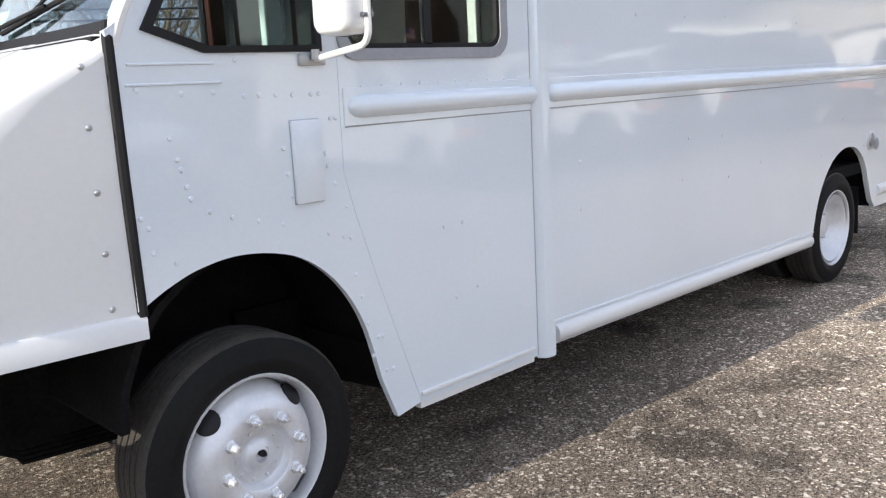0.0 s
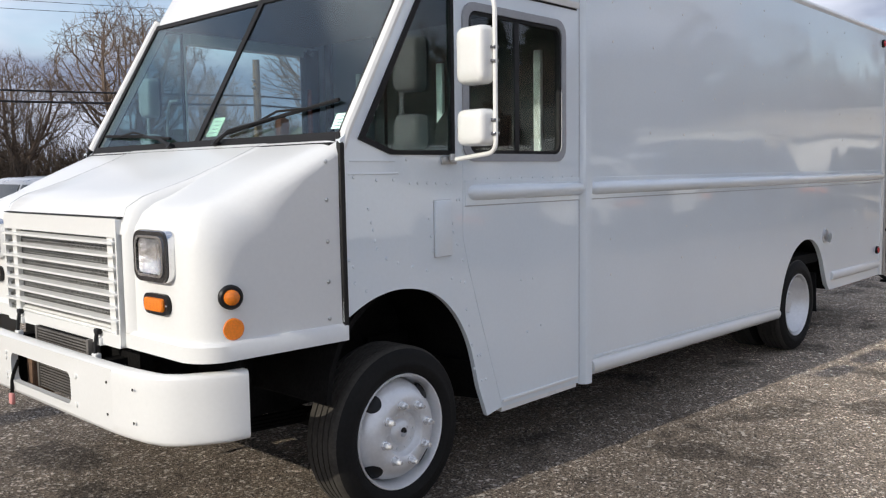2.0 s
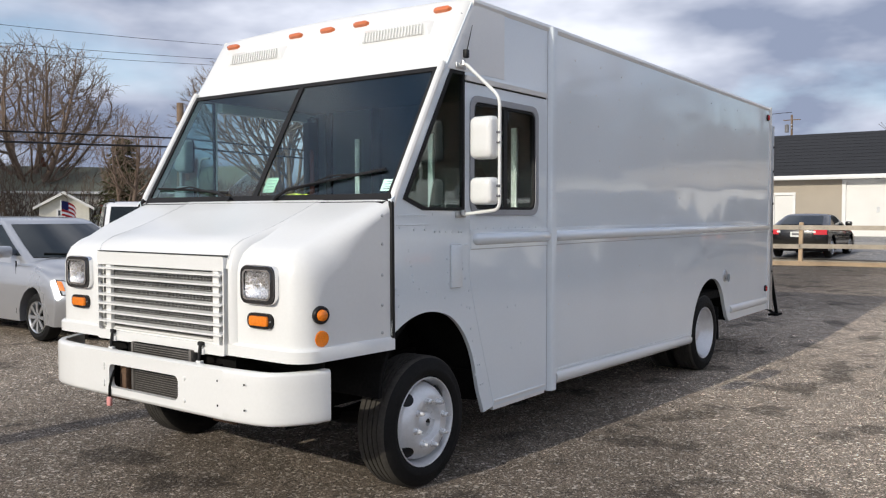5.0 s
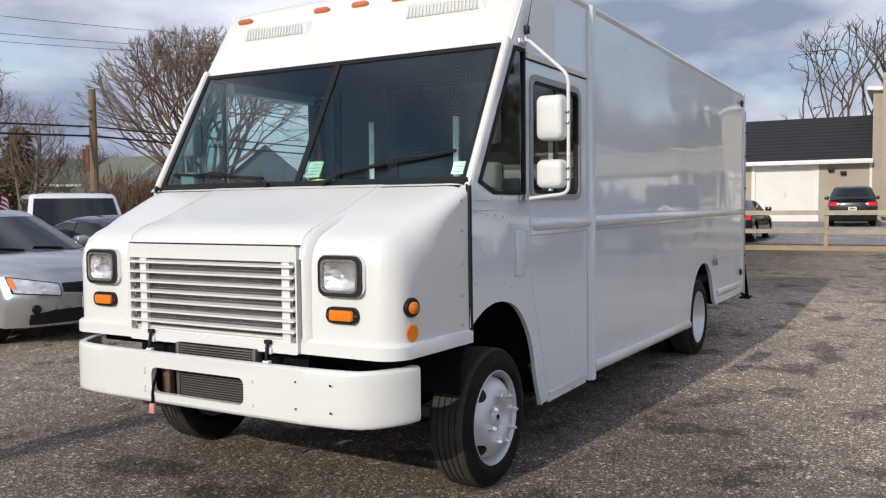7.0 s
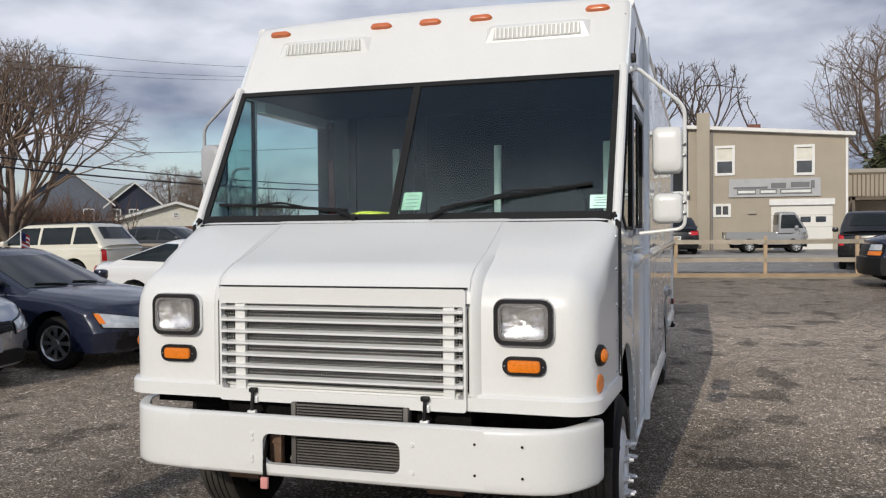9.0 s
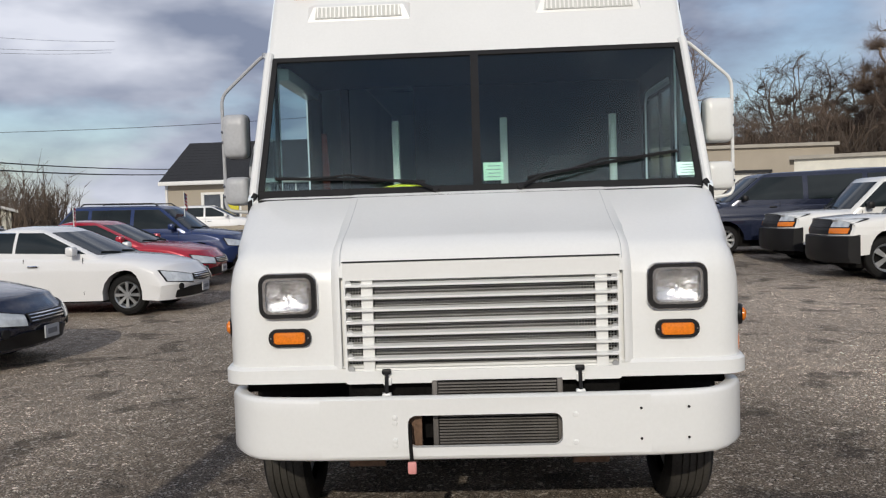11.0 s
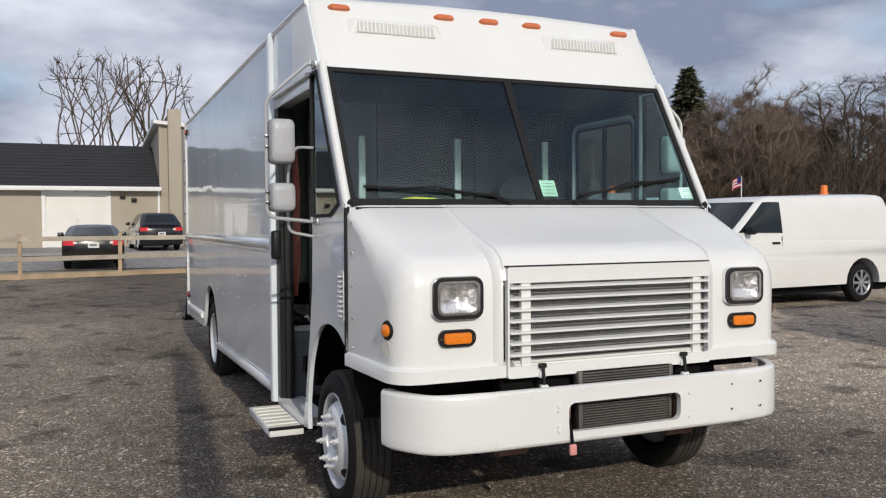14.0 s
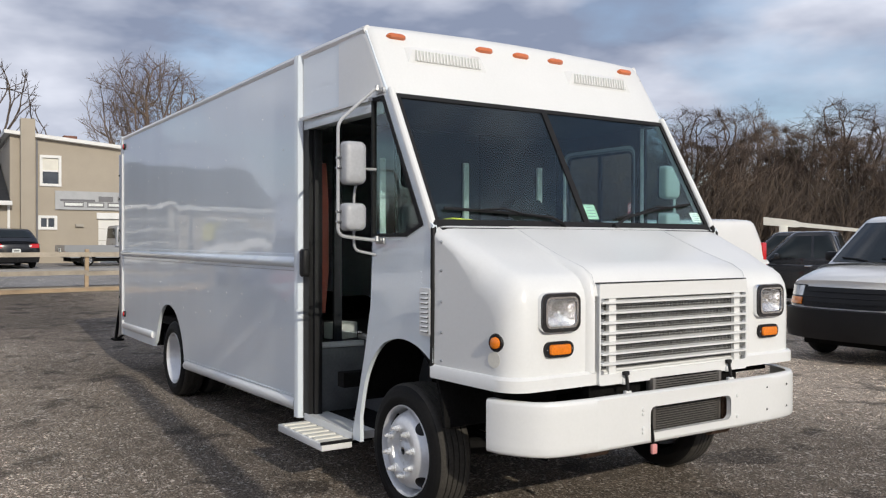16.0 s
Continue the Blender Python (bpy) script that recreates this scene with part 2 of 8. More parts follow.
M = {
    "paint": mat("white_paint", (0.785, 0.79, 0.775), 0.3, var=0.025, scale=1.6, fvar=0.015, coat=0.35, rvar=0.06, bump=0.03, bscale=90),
    # bluer than the hood's white: skylight on the shaded sides is in the colour
    "panel": mat("white_panel_sky_tinted", (0.775, 0.84, 0.885), 0.30, var=0.03, scale=0.9, fvar=0.015, coat=1.0, rvar=0.05, wave=0.014),
    "rubber": mat("black_rubber", (0.013, 0.013, 0.014), 0.65, spec=0.25, var=0.25, scale=6, bump=0.15, bscale=150),
    "tyre": mat("tyre_rubber", (0.010, 0.0097, 0.0095), 0.72, spec=0.2, var=0.3, scale=5, fvar=0.2, bump=0.2, bscale=180),
    "tread": mat("dusty_tread", (0.04, 0.036, 0.03), 0.85, var=0.3, scale=6, fvar=0.25, bump=0.35, bscale=90),
    "wheel": mat("wheel_paint", (0.74, 0.75, 0.765), 0.34, metal=0.35, var=0.06, scale=7, fvar=0.05, bump=0.12, bscale=60),
    "black": mat("black_plastic", (0.012, 0.012, 0.013), 0.45, spec=0.25, var=0.2),
    "dark": mat("dark_chassis", (0.010, 0.0097, 0.0095), 0.9, spec=0.08, var=0.4, scale=5, fvar=0.3, bump=0.3),
    "rust": mat("rusty_steel", (0.16, 0.095, 0.06), 0.85, var=0.4, scale=9, fvar=0.3, bump=0.4),
    "chromenut": mat("painted_wheel_nut", (0.78, 0.79, 0.8), 0.25, metal=0.5, var=0.1, scale=20),
    "chrome": mat("chrome", (0.75, 0.76, 0.78), 0.12, metal=1.0, var=0.05),
    "steel": mat("galvanised_steel", (0.5, 0.51, 0.52), 0.42, metal=0.9, var=0.15, scale=6),
    "alu": mat("aluminium", (0.62, 0.63, 0.64), 0.35, metal=0.9, var=0.1),
    "mirror": mat("mirror_glass", (0.9, 0.9, 0.9), 0.03, metal=1.0, var=0.0, fvar=0.0, rvar=0.0),
    "amber": mat("amber_lens", (0.8, 0.21, 0.012), 0.22, var=0.08, fine=120, fvar=0.15, coat=0.5),
    "clear": mat("marker_orange_lens", (0.62, 0.16, 0.05), 0.3, var=0.12, coat=0.4),
    "redlens": mat("red_lens", (0.6, 0.02, 0.025), 0.2, var=0.1, coat=0.5),
    "reflector": mat("lamp_reflector", (0.74, 0.74, 0.75), 0.22, metal=0.93, var=0.3, scale=18, fvar=0.1, bump=1.0, bscale=26),
    "lampglass": glass_mat("clear_lamp_glass", (1.0, 1.0, 1.0), 0.05, 1.4),
    "wind": glass_mat("tinted_windscreen", (0.56, 0.74, 0.74), ior=1.52),
    "tint": glass_mat("dark_tinted_glass", (0.72, 0.78, 0.76)),
    "carglass": mat("car_window", (0.014, 0.019, 0.02), 0.04, var=0.35, scale=1.6, rvar=0.01, spec=0.42, coat=0.08),
    # near-black: the shade of the unlit cab is put into these colours
    "inside": mat("shaded_cab_lining", (0.010, 0.0115, 0.014), 0.8, spec=0.2, var=0.2, bump=0.2),
    "inside2": mat("shaded_cab_bulkhead", (0.008, 0.0095, 0.012), 0.7, spec=0.15, var=0.2),
    "riser": mat("scuffed_grey_step_paint", (0.085, 0.09, 0.095), 0.55, var=0.2, scale=6, fvar=0.15, bump=0.15),
    "palepost": mat("pale_post_paint", (0.4, 0.43, 0.42), 0.5),
    "winframe": mat("grey_window_frame", (0.33, 0.34, 0.36), 0.4, var=0.1),
    "seat": mat("seat_vinyl", (0.012, 0.012, 0.013), 0.85, spec=0.1, var=0.2, bump=0.2),
    "belt": mat("red_webbing", (0.12, 0.02, 0.011), 0.75, var=0.2, fine=200, fvar=0.25, bump=0.3, bscale=220),
    "mesh": mat("radiator_mesh", (0.33, 0.33, 0.32), 0.45, metal=0.3, var=0.25, fine=300, fvar=0.4),
    "fins": mat("cooler_fins", (0.14, 0.13, 0.12), 0.6, metal=0.4, var=0.25),
    "pink": mat("pink_tag", (0.7, 0.3, 0.28), 0.6),
    "paper": mat("white_paper", (0.75, 0.77, 0.74), 0.8, fvar=0.1),
    "greenpaper": mat("pale_green_paper", (0.33, 0.46, 0.36), 0.8, fvar=0.1),
    "yellow": mat("yellow_plastic", (0.62, 0.56, 0.04), 0.7),
    "print": mat("grey_print", (0.18, 0.18, 0.19), 0.7),
    "wood": mat("weathered_timber", (0.42, 0.31, 0.2), 0.8, var=0.25, scale=2.5, fine=40, fvar=0.25, bump=0.4, bscale=50, piece=0.18),
    "rail": mat("grey_timber_rail", (0.4, 0.35, 0.28), 0.85, var=0.22, scale=2.5, fine=40, fvar=0.22, bump=0.4, bscale=50, piece=0.12),
    "pole": mat("pole_timber", (0.2, 0.14, 0.095), 0.9, var=0.3, scale=3, fvar=0.25, bump=0.5, bscale=40),
    "wire": mat("cable", (0.02, 0.02, 0.022), 0.6),
    "stucco": mat("taupe_stucco", (0.41, 0.36, 0.29), 0.9, var=0.07, scale=0.8, fine=30, fvar=0.06, bump=0.3, bscale=60),
    "shingle": mat("black_shingle", (0.022, 0.023, 0.026), 0.85, var=0.2, scale=1.2, fine=14, fvar=0.3, bump=0.5, bscale=18),
    "greyshingle": mat("grey_green_shingle", (0.17, 0.18, 0.14), 0.9, var=0.15, scale=1.0, fine=12, fvar=0.25, bump=0.5, bscale=16),
    "trim": mat("white_trim", (0.78, 0.78, 0.76), 0.5, var=0.06),
    "door": mat("white_door_paint", (0.76, 0.75, 0.71), 0.45, var=0.05, scale=1.0),
    "siding": mat("cream_siding", (0.72, 0.7, 0.62), 0.6, var=0.08),
    "bluesiding": mat("grey_blue_siding", (0.14, 0.16, 0.2), 0.7, var=0.12),
    "navysiding": mat("dark_navy_siding", (0.035, 0.042, 0.07), 0.7, var=0.12),
    "brick": mat("chimney_brick", (0.19, 0.085, 0.06), 0.9, var=0.25, scale=5, fine=18, fvar=0.35, bump=0.4),
    "ringblack": mat("glossy_black_ring", (0.03, 0.03, 0.032), 0.18, metal=0.4, var=0.2, coat=0.5),
    "mirrorgrey": mat("grey_mirror_plastic", (0.42, 0.43, 0.45), 0.4, var=0.06),
    "darkchrome": mat("dull_chrome", (0.27, 0.27, 0.28), 0.17, metal=1.0, var=0.2, scale=9),
    "carlamp": mat("clear_lamp_cover", (0.62, 0.65, 0.66), 0.08, metal=0.35, var=0.3, scale=9, fvar=0.05, coat=1.0, rvar=0.02),
    "ventgrey": mat("vent_mouth_shade", (0.56, 0.57, 0.55), 0.6, var=0.05),
    "signboard": mat("grey_signboard", (0.42, 0.43, 0.44), 0.5, var=0.1),
    "pane": mat("house_window", (0.06, 0.07, 0.085), 0.08, var=0.3, scale=2, rvar=0.03, spec=0.7),
    "bark": mat("grey_bark", (0.135, 0.11, 0.09), 0.95, var=0.3, scale=3, fvar=0.3, bump=0.5),
    "twig": mat("winter_twigs", (0.12, 0.09, 0.072), 0.95, var=0.35, scale=0.6, fvar=0.25),
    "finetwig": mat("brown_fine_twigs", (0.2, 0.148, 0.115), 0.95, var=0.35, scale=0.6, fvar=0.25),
    "brush": mat("winter_brush", (0.105, 0.077, 0.056), 0.95, var=0.45, scale=0.25, fvar=0.3),
    "russet": mat("russet_hedge", (0.135, 0.08, 0.055), 0.95, var=0.45, scale=0.4, fvar=0.3),
    "needle": mat("spruce_needles", (0.09, 0.092, 0.054), 0.9, var=0.4, scale=1.2, fine=20, fvar=0.4),
    "yew": mat("yew_foliage", (0.105, 0.12, 0.06), 0.9, var=0.4, scale=1.2, fine=20, fvar=0.4),
    "cedar": mat("cedar_needles", (0.075, 0.075, 0.032), 0.9, var=0.4, scale=1.5, fine=20, fvar=0.4),
    "concrete": mat("pale_concrete", (0.4, 0.37, 0.32), 0.9, var=0.15, scale=1.5, fine=30, fvar=0.15, bump=0.3),
    "sand": mat("dry_grass_verge", (0.4, 0.33, 0.22), 0.95, var=0.25, scale=2.5, fine=25, fvar=0.3, bump=0.6),
    "flagred": mat("flag_red", (0.5, 0.03, 0.04), 0.8),
    "flagwhite": mat("flag_white", (0.8, 0.8, 0.8), 0.8),
    "flagblue": mat("flag_blue", (0.03, 0.04, 0.2), 0.8),
    "cone": mat("orange_beacon", (0.85, 0.2, 0.03), 0.4, var=0.1),
    "deck": mat("grey_deck_timber", (0.15, 0.12, 0.09), 0.85, var=0.25, scale=3, bump=0.3),
    "stone": mat("loose_stone", (0.47, 0.43, 0.38), 0.9, var=0.5, scale=55, fine=200, fvar=0.3),
}
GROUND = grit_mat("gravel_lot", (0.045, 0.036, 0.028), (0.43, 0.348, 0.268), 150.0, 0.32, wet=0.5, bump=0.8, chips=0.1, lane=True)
ROAD = grit_mat("street_asphalt", (0.2, 0.195, 0.19), (0.3, 0.29, 0.28), 60.0, 0.25, wet=0.12, bump=0.25, chips=0.03)
LAWN = grit_mat("winter_grass", (0.12, 0.1, 0.05), (0.24, 0.2, 0.11), 30.0, 0.15, wet=0.25, bump=0.6, chips=0.02)


def car_paint(name, color, metal=0.0, rough=0.25):
    return mat(name, color, rough, metal=metal, var=0.03, scale=1.5, fvar=0.02, coat=0.8, rvar=0.04)

# ---- mesh tools ----
from mathutils.geometry import tessellate_polygon


def box(bm, x0, x1, y0, y1, z0, z1, bevel=0.0, seg=2):
    vs = [bm.verts.new((x, y, z)) for x in (x0, x1) for y in (y0, y1) for z in (z0, z1)]
    fs = [bm.faces.new([vs[i] for i in f]) for f in ((0, 1, 3, 2), (4, 6, 7, 5), (0, 4, 5, 1), (2, 3, 7, 6), (0, 2, 6, 4), (1, 5, 7, 3))]
    if bevel:
        es = list({e for f in fs for e in f.edges})
        bmesh.ops.bevel(bm, geom=es, offset=bevel, segments=seg, profile=0.5, affect="EDGES")
    return bm


def lift(axis, u, v, a):
    return {"x": (a, u, v), "y": (u, a, v), "z": (u, v, a)}[axis]


def panel(bm, outer, holes, axis, a, b):
    """A flat slab with holes: loops of (u, v), from a to b along the axis."""
    loops = [list(outer)] + [list(h) for h in holes]
    flat = [p for lp in loops for p in lp]
    tris = tessellate_polygon([[Vector((p[0], p[1], 0)) for p in lp] for lp in loops])
    va = [bm.verts.new(lift(axis, p[0], p[1], a)) for p in flat]
    vb = [bm.verts.new(lift(axis, p[0], p[1], b)) for p in flat]
    for t in tris:
        try:
            bm.faces.new([va[i] for i in t])
            bm.faces.new([vb[i] for i in reversed(t)])
        except ValueError:
            pass
    k = 0
    for lp in loops:
        c = len(lp)
        for i in range(c):
            j = (i + 1) % c
            try:
                bm.faces.new((va[k + i], va[k + j], vb[k + j], vb[k + i]))
            except ValueError:
                pass
        k += c
    return bm


def rrect(u0, u1, v0, v1, r, n=4):
    pts = []
    for cu, cv, a0 in ((u1 - r, v1 - r, 0), (u0 + r, v1 - r, 90), (u0 + r, v0 + r, 180), (u1 - r, v0 + r, 270)):
        for i in range(n + 1):
            a = radians(a0 + 90 * i / n)
            pts.append((cu + r * math.cos(a), cv + r * math.sin(a)))
    return pts


def tube(bm, pts, r, seg=8, r_end=None):
    """A round bar along points; tapers to r_end."""
    pts = [Vector(p) for p in pts]
    rings, up = [], None
    for i, p in enumerate(pts):
        d = (pts[min(i + 1, len(pts) - 1)] - pts[max(i - 1, 0)]).normalized()
        if up is None:
            up = d.orthogonal().normalized()
        up = (up - d * up.dot(d)).normalized()
        side = d.cross(up)
        rad = r if r_end is None else r + (r_end - r) * i / (len(pts) - 1)
        rings.append([bm.verts.new(p + rad * (math.cos(2 * math.pi * k / seg) * up + math.sin(2 * math.pi * k / seg) * side)) for k in range(seg)])
    for a, b in zip(rings, rings[1:]):
        for k in range(seg):
            bm.faces.new((a[k], a[(k + 1) % seg], b[(k + 1) % seg], b[k]))
    bm.faces.new(rings[0][::-1])
    bm.faces.new(rings[-1])
    return bm


def bend(pts, r=0.05, n=4):
    """Rounds the corners of a line of points."""
    pts = [Vector(p) for p in pts]
    out = [pts[0]]
    for a, b, c in zip(pts, pts[1:], pts[2:]):
        u, v = (a - b), (c - b)
        k = min(r, u.length * 0.45, v.length * 0.45)
        p, q = b + u.normalized() * k, b + v.normalized() * k
        out += [(1 - t) ** 2 * p + 2 * t * (1 - t) * b + t * t * q for t in [i / n for i in range(n + 1)]]
    return out + [pts[-1]]


def lathe(bm, prof, m, seg=32, close=True):
    """Turns a profile of (along, radius) about the z axis of m."""
    rings = []
    for h, r in prof:
        if r < 1e-5:
            rings.append([bm.verts.new(m @ Vector((0, 0, h)))])
        else:
            rings.append([bm.verts.new(m @ Vector((r * math.cos(2 * math.pi * k / seg), r * math.sin(2 * math.pi * k / seg), h))) for k in range(seg)])
    for a, b in zip(rings, rings[1:]):
        for k in range(seg):
            j = (k + 1) % seg
            if len(a) == 1 and len(b) == 1:
                continue
            if len(a) == 1:
                bm.faces.new((a[0], b[k], b[j]))
            elif len(b) == 1:
                bm.faces.new((a[k], b[0], a[j]))
            else:
                bm.faces.new((a[k], b[k], b[j], a[j]))
    if close:
        for ring, flip in ((rings[0], False), (rings[-1], True)):
            if len(ring) > 1:
                bm.faces.new(ring[::-1] if flip else ring)
    return bm


def along(p, d):
    """A pose at p whose z axis points along d."""
    return Matrix.Translation(p) @ Vector(d).to_track_quat("Z", "Y").to_matrix().to_4x4()


def loft(bm, rings, caps=True):
    """Skins closed loops of equal length."""
    vs = [[bm.verts.new(p) for p in ring] for ring in rings]
    n = len(vs[0])
    for a, b in zip(vs, vs[1:]):
        for k in range(n):
            bm.faces.new((a[k], a[(k + 1) % n], b[(k + 1) % n], b[k]))
    if caps:
        for ring, flip in ((vs[0], True), (vs[-1], False)):
            tris = tessellate_polygon([[v.co for v in ring]])
            for t in tris:
                try:
                    bm.faces.new([ring[i] for i in (reversed(t) if flip else t)])
                except ValueError:
                    pass
    return bm


def slab(bm, pts, n, t):
    """A thin plate over a loop of 3D points, t thick along n."""
    n = Vector(n).normalized() * t
    a = [bm.verts.new(p) for p in pts]
    b = [bm.verts.new(Vector(p) + n) for p in pts]
    bm.faces.new(a[::-1])
    bm.faces.new(b)
    for i in range(len(a)):
        j = (i + 1) % len(a)
        bm.faces.new((a[i], a[j], b[j], b[i]))
    return bm


def part(name, bm, material, parent, label="", kind="", sharp=32, recalc=True):
    """Links a bmesh as one mesh object under a thing or a part."""
    if recalc:
        bmesh.ops.recalc_face_normals(bm, faces=bm.faces)
    me = bpy.data.meshes.new(name)
    bm.to_mesh(me)
    bm.free()
    me.polygons.foreach_set("use_smooth", [True] * len(me.polygons))
    me.set_sharp_from_angle(angle=radians(sharp))
    me.materials.append(material)
    ob = new(name, me)
    ob.parent = parent
    if label or kind:
        tagged(ob, label, kind=kind)
    return ob


def thing(name, label, category, at, rz=0.0, group="", kind=""):
    ob = new(name)
    ob.empty_display_size = 0.2
    ob.matrix_world = pose(*at, 0, 0, rz)
    return tagged(ob, label, category, group, kind)


def N():
    return bmesh.new()


def gz(x):
    """The height of the ground: level at the van, rising gently to the street."""
    return 0.0195 * max(0.0, min(x, 60.0) - 8.0) if x > 10 else 0.039 * max(0.0, (x - 6) / 4) ** 2 if x > 6 else 0.0

# ---- the step van ----
VX, VY = 4.6, 3.866
van = thing("step_van", "white walk-in step van with grey-white box body, parked on gravel", "van", (VX, VY, 0))


def vp(name, bm, material, label="", parent=None, sharp=32, kind=""):
    """A part of the step van, drawn in van coordinates (x of the lot, y from the van's centre line)."""
    bmesh.ops.translate(bm, verts=bm.verts, vec=(-VX, 0, 0))
    return part(name, bm, material, parent or van, label, kind, sharp)


SIDE = 1.186


def both(fn):
    """Runs fn for the driver's side (-1) and the kerb side (+1)."""
    for s in (-1, 1):
        fn(s)


def smooth_run(pts, n=4):
    """A finer run of points through the given ones, evenly curved."""
    out = []
    for i in range(len(pts) - 1):
        p0, p1, p2, p3 = pts[max(i - 1, 0)], pts[i], pts[i + 1], pts[min(i + 2, len(pts) - 1)]
        for k in range(n):
            t = k / n
            out.append(tuple(0.5 * (2 * b + (c - a) * t + (2 * a - 5 * b + 4 * c - d) * t * t + (3 * b - a - 3 * c + d) * t ** 3) for a, b, c, d in zip(p0, p1, p2, p3)))
    return out + [pts[-1]]


# hood: pods, raised centre, lower band
def hood_ring(front, top0, top1, y, low, sh=0.0):
    """Side outline of the hood at one y."""
    return [(1.375, y, low), (1.375, y, top1 - sh), (1.18, y, top1 - 0.085 - sh), (max(1.0, front + 0.2), y, top1 - 0.16 - sh), (front + 0.17, y, top0 + 0.005 - sh), (front + 0.10, y, top0 - 0.022 - sh),
            (front + 0.045, y, top0 - 0.06 - sh), (front + 0.012, y, top0 - 0.115 - sh), (front, y, top0 - 0.17 - sh), (front, y, low)]


def taper(p):
    """Draws the nose in towards the front."""
    x, y, z = p
    return (x, y - math.copysign(0.037 * max(0.0, min(1.0, (1.36 - x) / 0.5)) * max(0.0, min(1.0, (abs(y) - 0.8) / 0.3)), y), z)


def front_in(y, half=1.18, r=0.135):
    e = max(0.0, abs(y) - (half - r)) / r
    return r * (1 - math.sqrt(max(0.0, 1 - e * e)))


bm = N()
ys = [-1.18, -1.174, -1.16, -1.135, -1.10, -1.06, -0.98, -0.8, -0.6, -0.3, 0, 0.3, 0.6, 0.8, 0.98, 1.06, 1.10, 1.135, 1.16, 1.174, 1.18]
rings = []
for y in ys:
    e = max(0.0, abs(y) - 1.06) / 0.12
    drop = 0.12 * (1 - math.sqrt(max(0.0, 1 - e * e)))
    f = 0.712 + front_in(y)
    ring = hood_ring(f, 1.475, 1.70, y, 0.90, drop)
    ring[1] = (1.375, y, 1.70 - drop * 0.35)
    ring[2] = (1.18, y, 1.617 - drop * 0.6)
    rings.append([taper(p) for p in ring])
loft(bm, rings, caps=False)
ends = bmesh.ops.holes_fill(bm, edges=[e for e in bm.edges if e.is_boundary], sides=0)["faces"]
bmesh.ops.recalc_face_normals(bm, faces=bm.faces)
bmesh.ops.inset_individual(bm, faces=ends, thickness=0.01)
bmesh.ops.delete(bm, geom=[f for f in bm.faces if f.calc_center_median().x < 0.75 and abs(f.calc_center_median().y) < 0.61 and f.calc_center_median().z < 1.3], context="FACES")
hood = vp("hood", bm, M["paint"], "white moulded hood with headlamp pods", sharp=50)
bm = N()
def centre_ring(y, f, k):
    """The raised centre of the hood: proud at the nose, dying out towards the cowl."""
    return [(1.375, y, 0.93), (1.375, y, 1.699 + 0.004 * k), (1.18, y, 1.615 + 0.005 * k), (1.0, y, 1.538 + 0.011 * k), (f + 0.17, y, 1.478 + 0.024 * k), (f + 0.10, y, 1.452 + 0.026 * k), (f + 0.045, y, 1.414 + 0.026 * k), (f + 0.012, y, 1.36 + 0.026 * k), (f, y, 1.303 + 0.026 * k), (f, y, 0.93)]


loft(bm, [centre_ring(y, f, k) for y, f, k in ((-0.665, 0.722, -0.3), (-0.65, 0.705, 0.3), (-0.635, 0.690, 0.8), (-0.615, 0.684, 1.0), (-0.3, 0.682, 1.1), (0, 0.682, 1.15), (0.3, 0.682, 1.1), (0.615, 0.684, 1.0), (0.635, 0.690, 0.8), (0.65, 0.705, 0.3), (0.665, 0.722, -0.3))])
bmesh.ops.delete(bm, geom=[f for f in bm.faces if f.calc_center_median().x < 0.75 and abs(f.calc_center_median().y) < 0.61 and f.calc_center_median().z < 1.3], context="FACES")
vp("hood_centre", bm, M["paint"], parent=hood, sharp=50)
# lower band round the nose
def band(z0, z1, off):
    pts = []
    for y in ys:
        pts.append((0.712 - off + front_in(y * (1.18 + off) / 1.18, 1.18 + off, 0.14), y * (1.18 + off) / 1.18))
    return pts


bm = N()
outer = [(1.372, -1.192)] + band(0, 0, 0.022) + [(1.372, 1.192)]
inner = [(1.372, 1.13), (0.83, 1.13), (0.8, 1.0), (0.8, -1.0), (0.83, -1.13), (1.372, -1.13)]
loft(bm, [[taper((x, y, z)) for x, y in outer] for z in (0.866, 0.925)] + [[taper((x + (0.012 if x < 1.3 else 0), y * 0.992, 0.938)) for x, y in outer]])
vp("hood_band", bm, M["paint"], parent=hood, sharp=40)
# seam lines of the hood panel
for y in (-0.612, 0.612):
    bm = N()
    tube(bm, [(0.69, y, 1.38), (0.712, y, 1.437), (0.78, y, 1.478), (0.855, y, 1.502), (1.0, y, 1.549), (1.18, y, 1.62), (1.372, y, 1.703)], 0.0011, 5)
    vp("panel_seam", bm, M["mirrorgrey"], parent=hood)

# grille
grille = vp("grille", panel(N(), rrect(-0.598, 0.598, 0.862, 1.392, 0.012), [rrect(-0.588, 0.588, 0.918, 1.316, 0.008)], "x", 0.668, 0.70), M["paint"], "white slatted grille panel")
for i in range(7):
    bm = N()
    z = 1.288 - 0.0535 * i
    slab(bm, [(0.655, -0.588, z), (0.655, 0.588, z), (0.692, 0.588, z + 0.007), (0.692, -0.588, z + 0.007)], (0, 0, 1), 0.0095)
    vp("slat", bm, M["paint"], parent=grille)
for y in (-0.52, 0.495):
    vp("upright", box(N(), 0.678, 0.70, y - 0.025, y + 0.025, 0.912, 1.322), M["paint"], parent=grille)
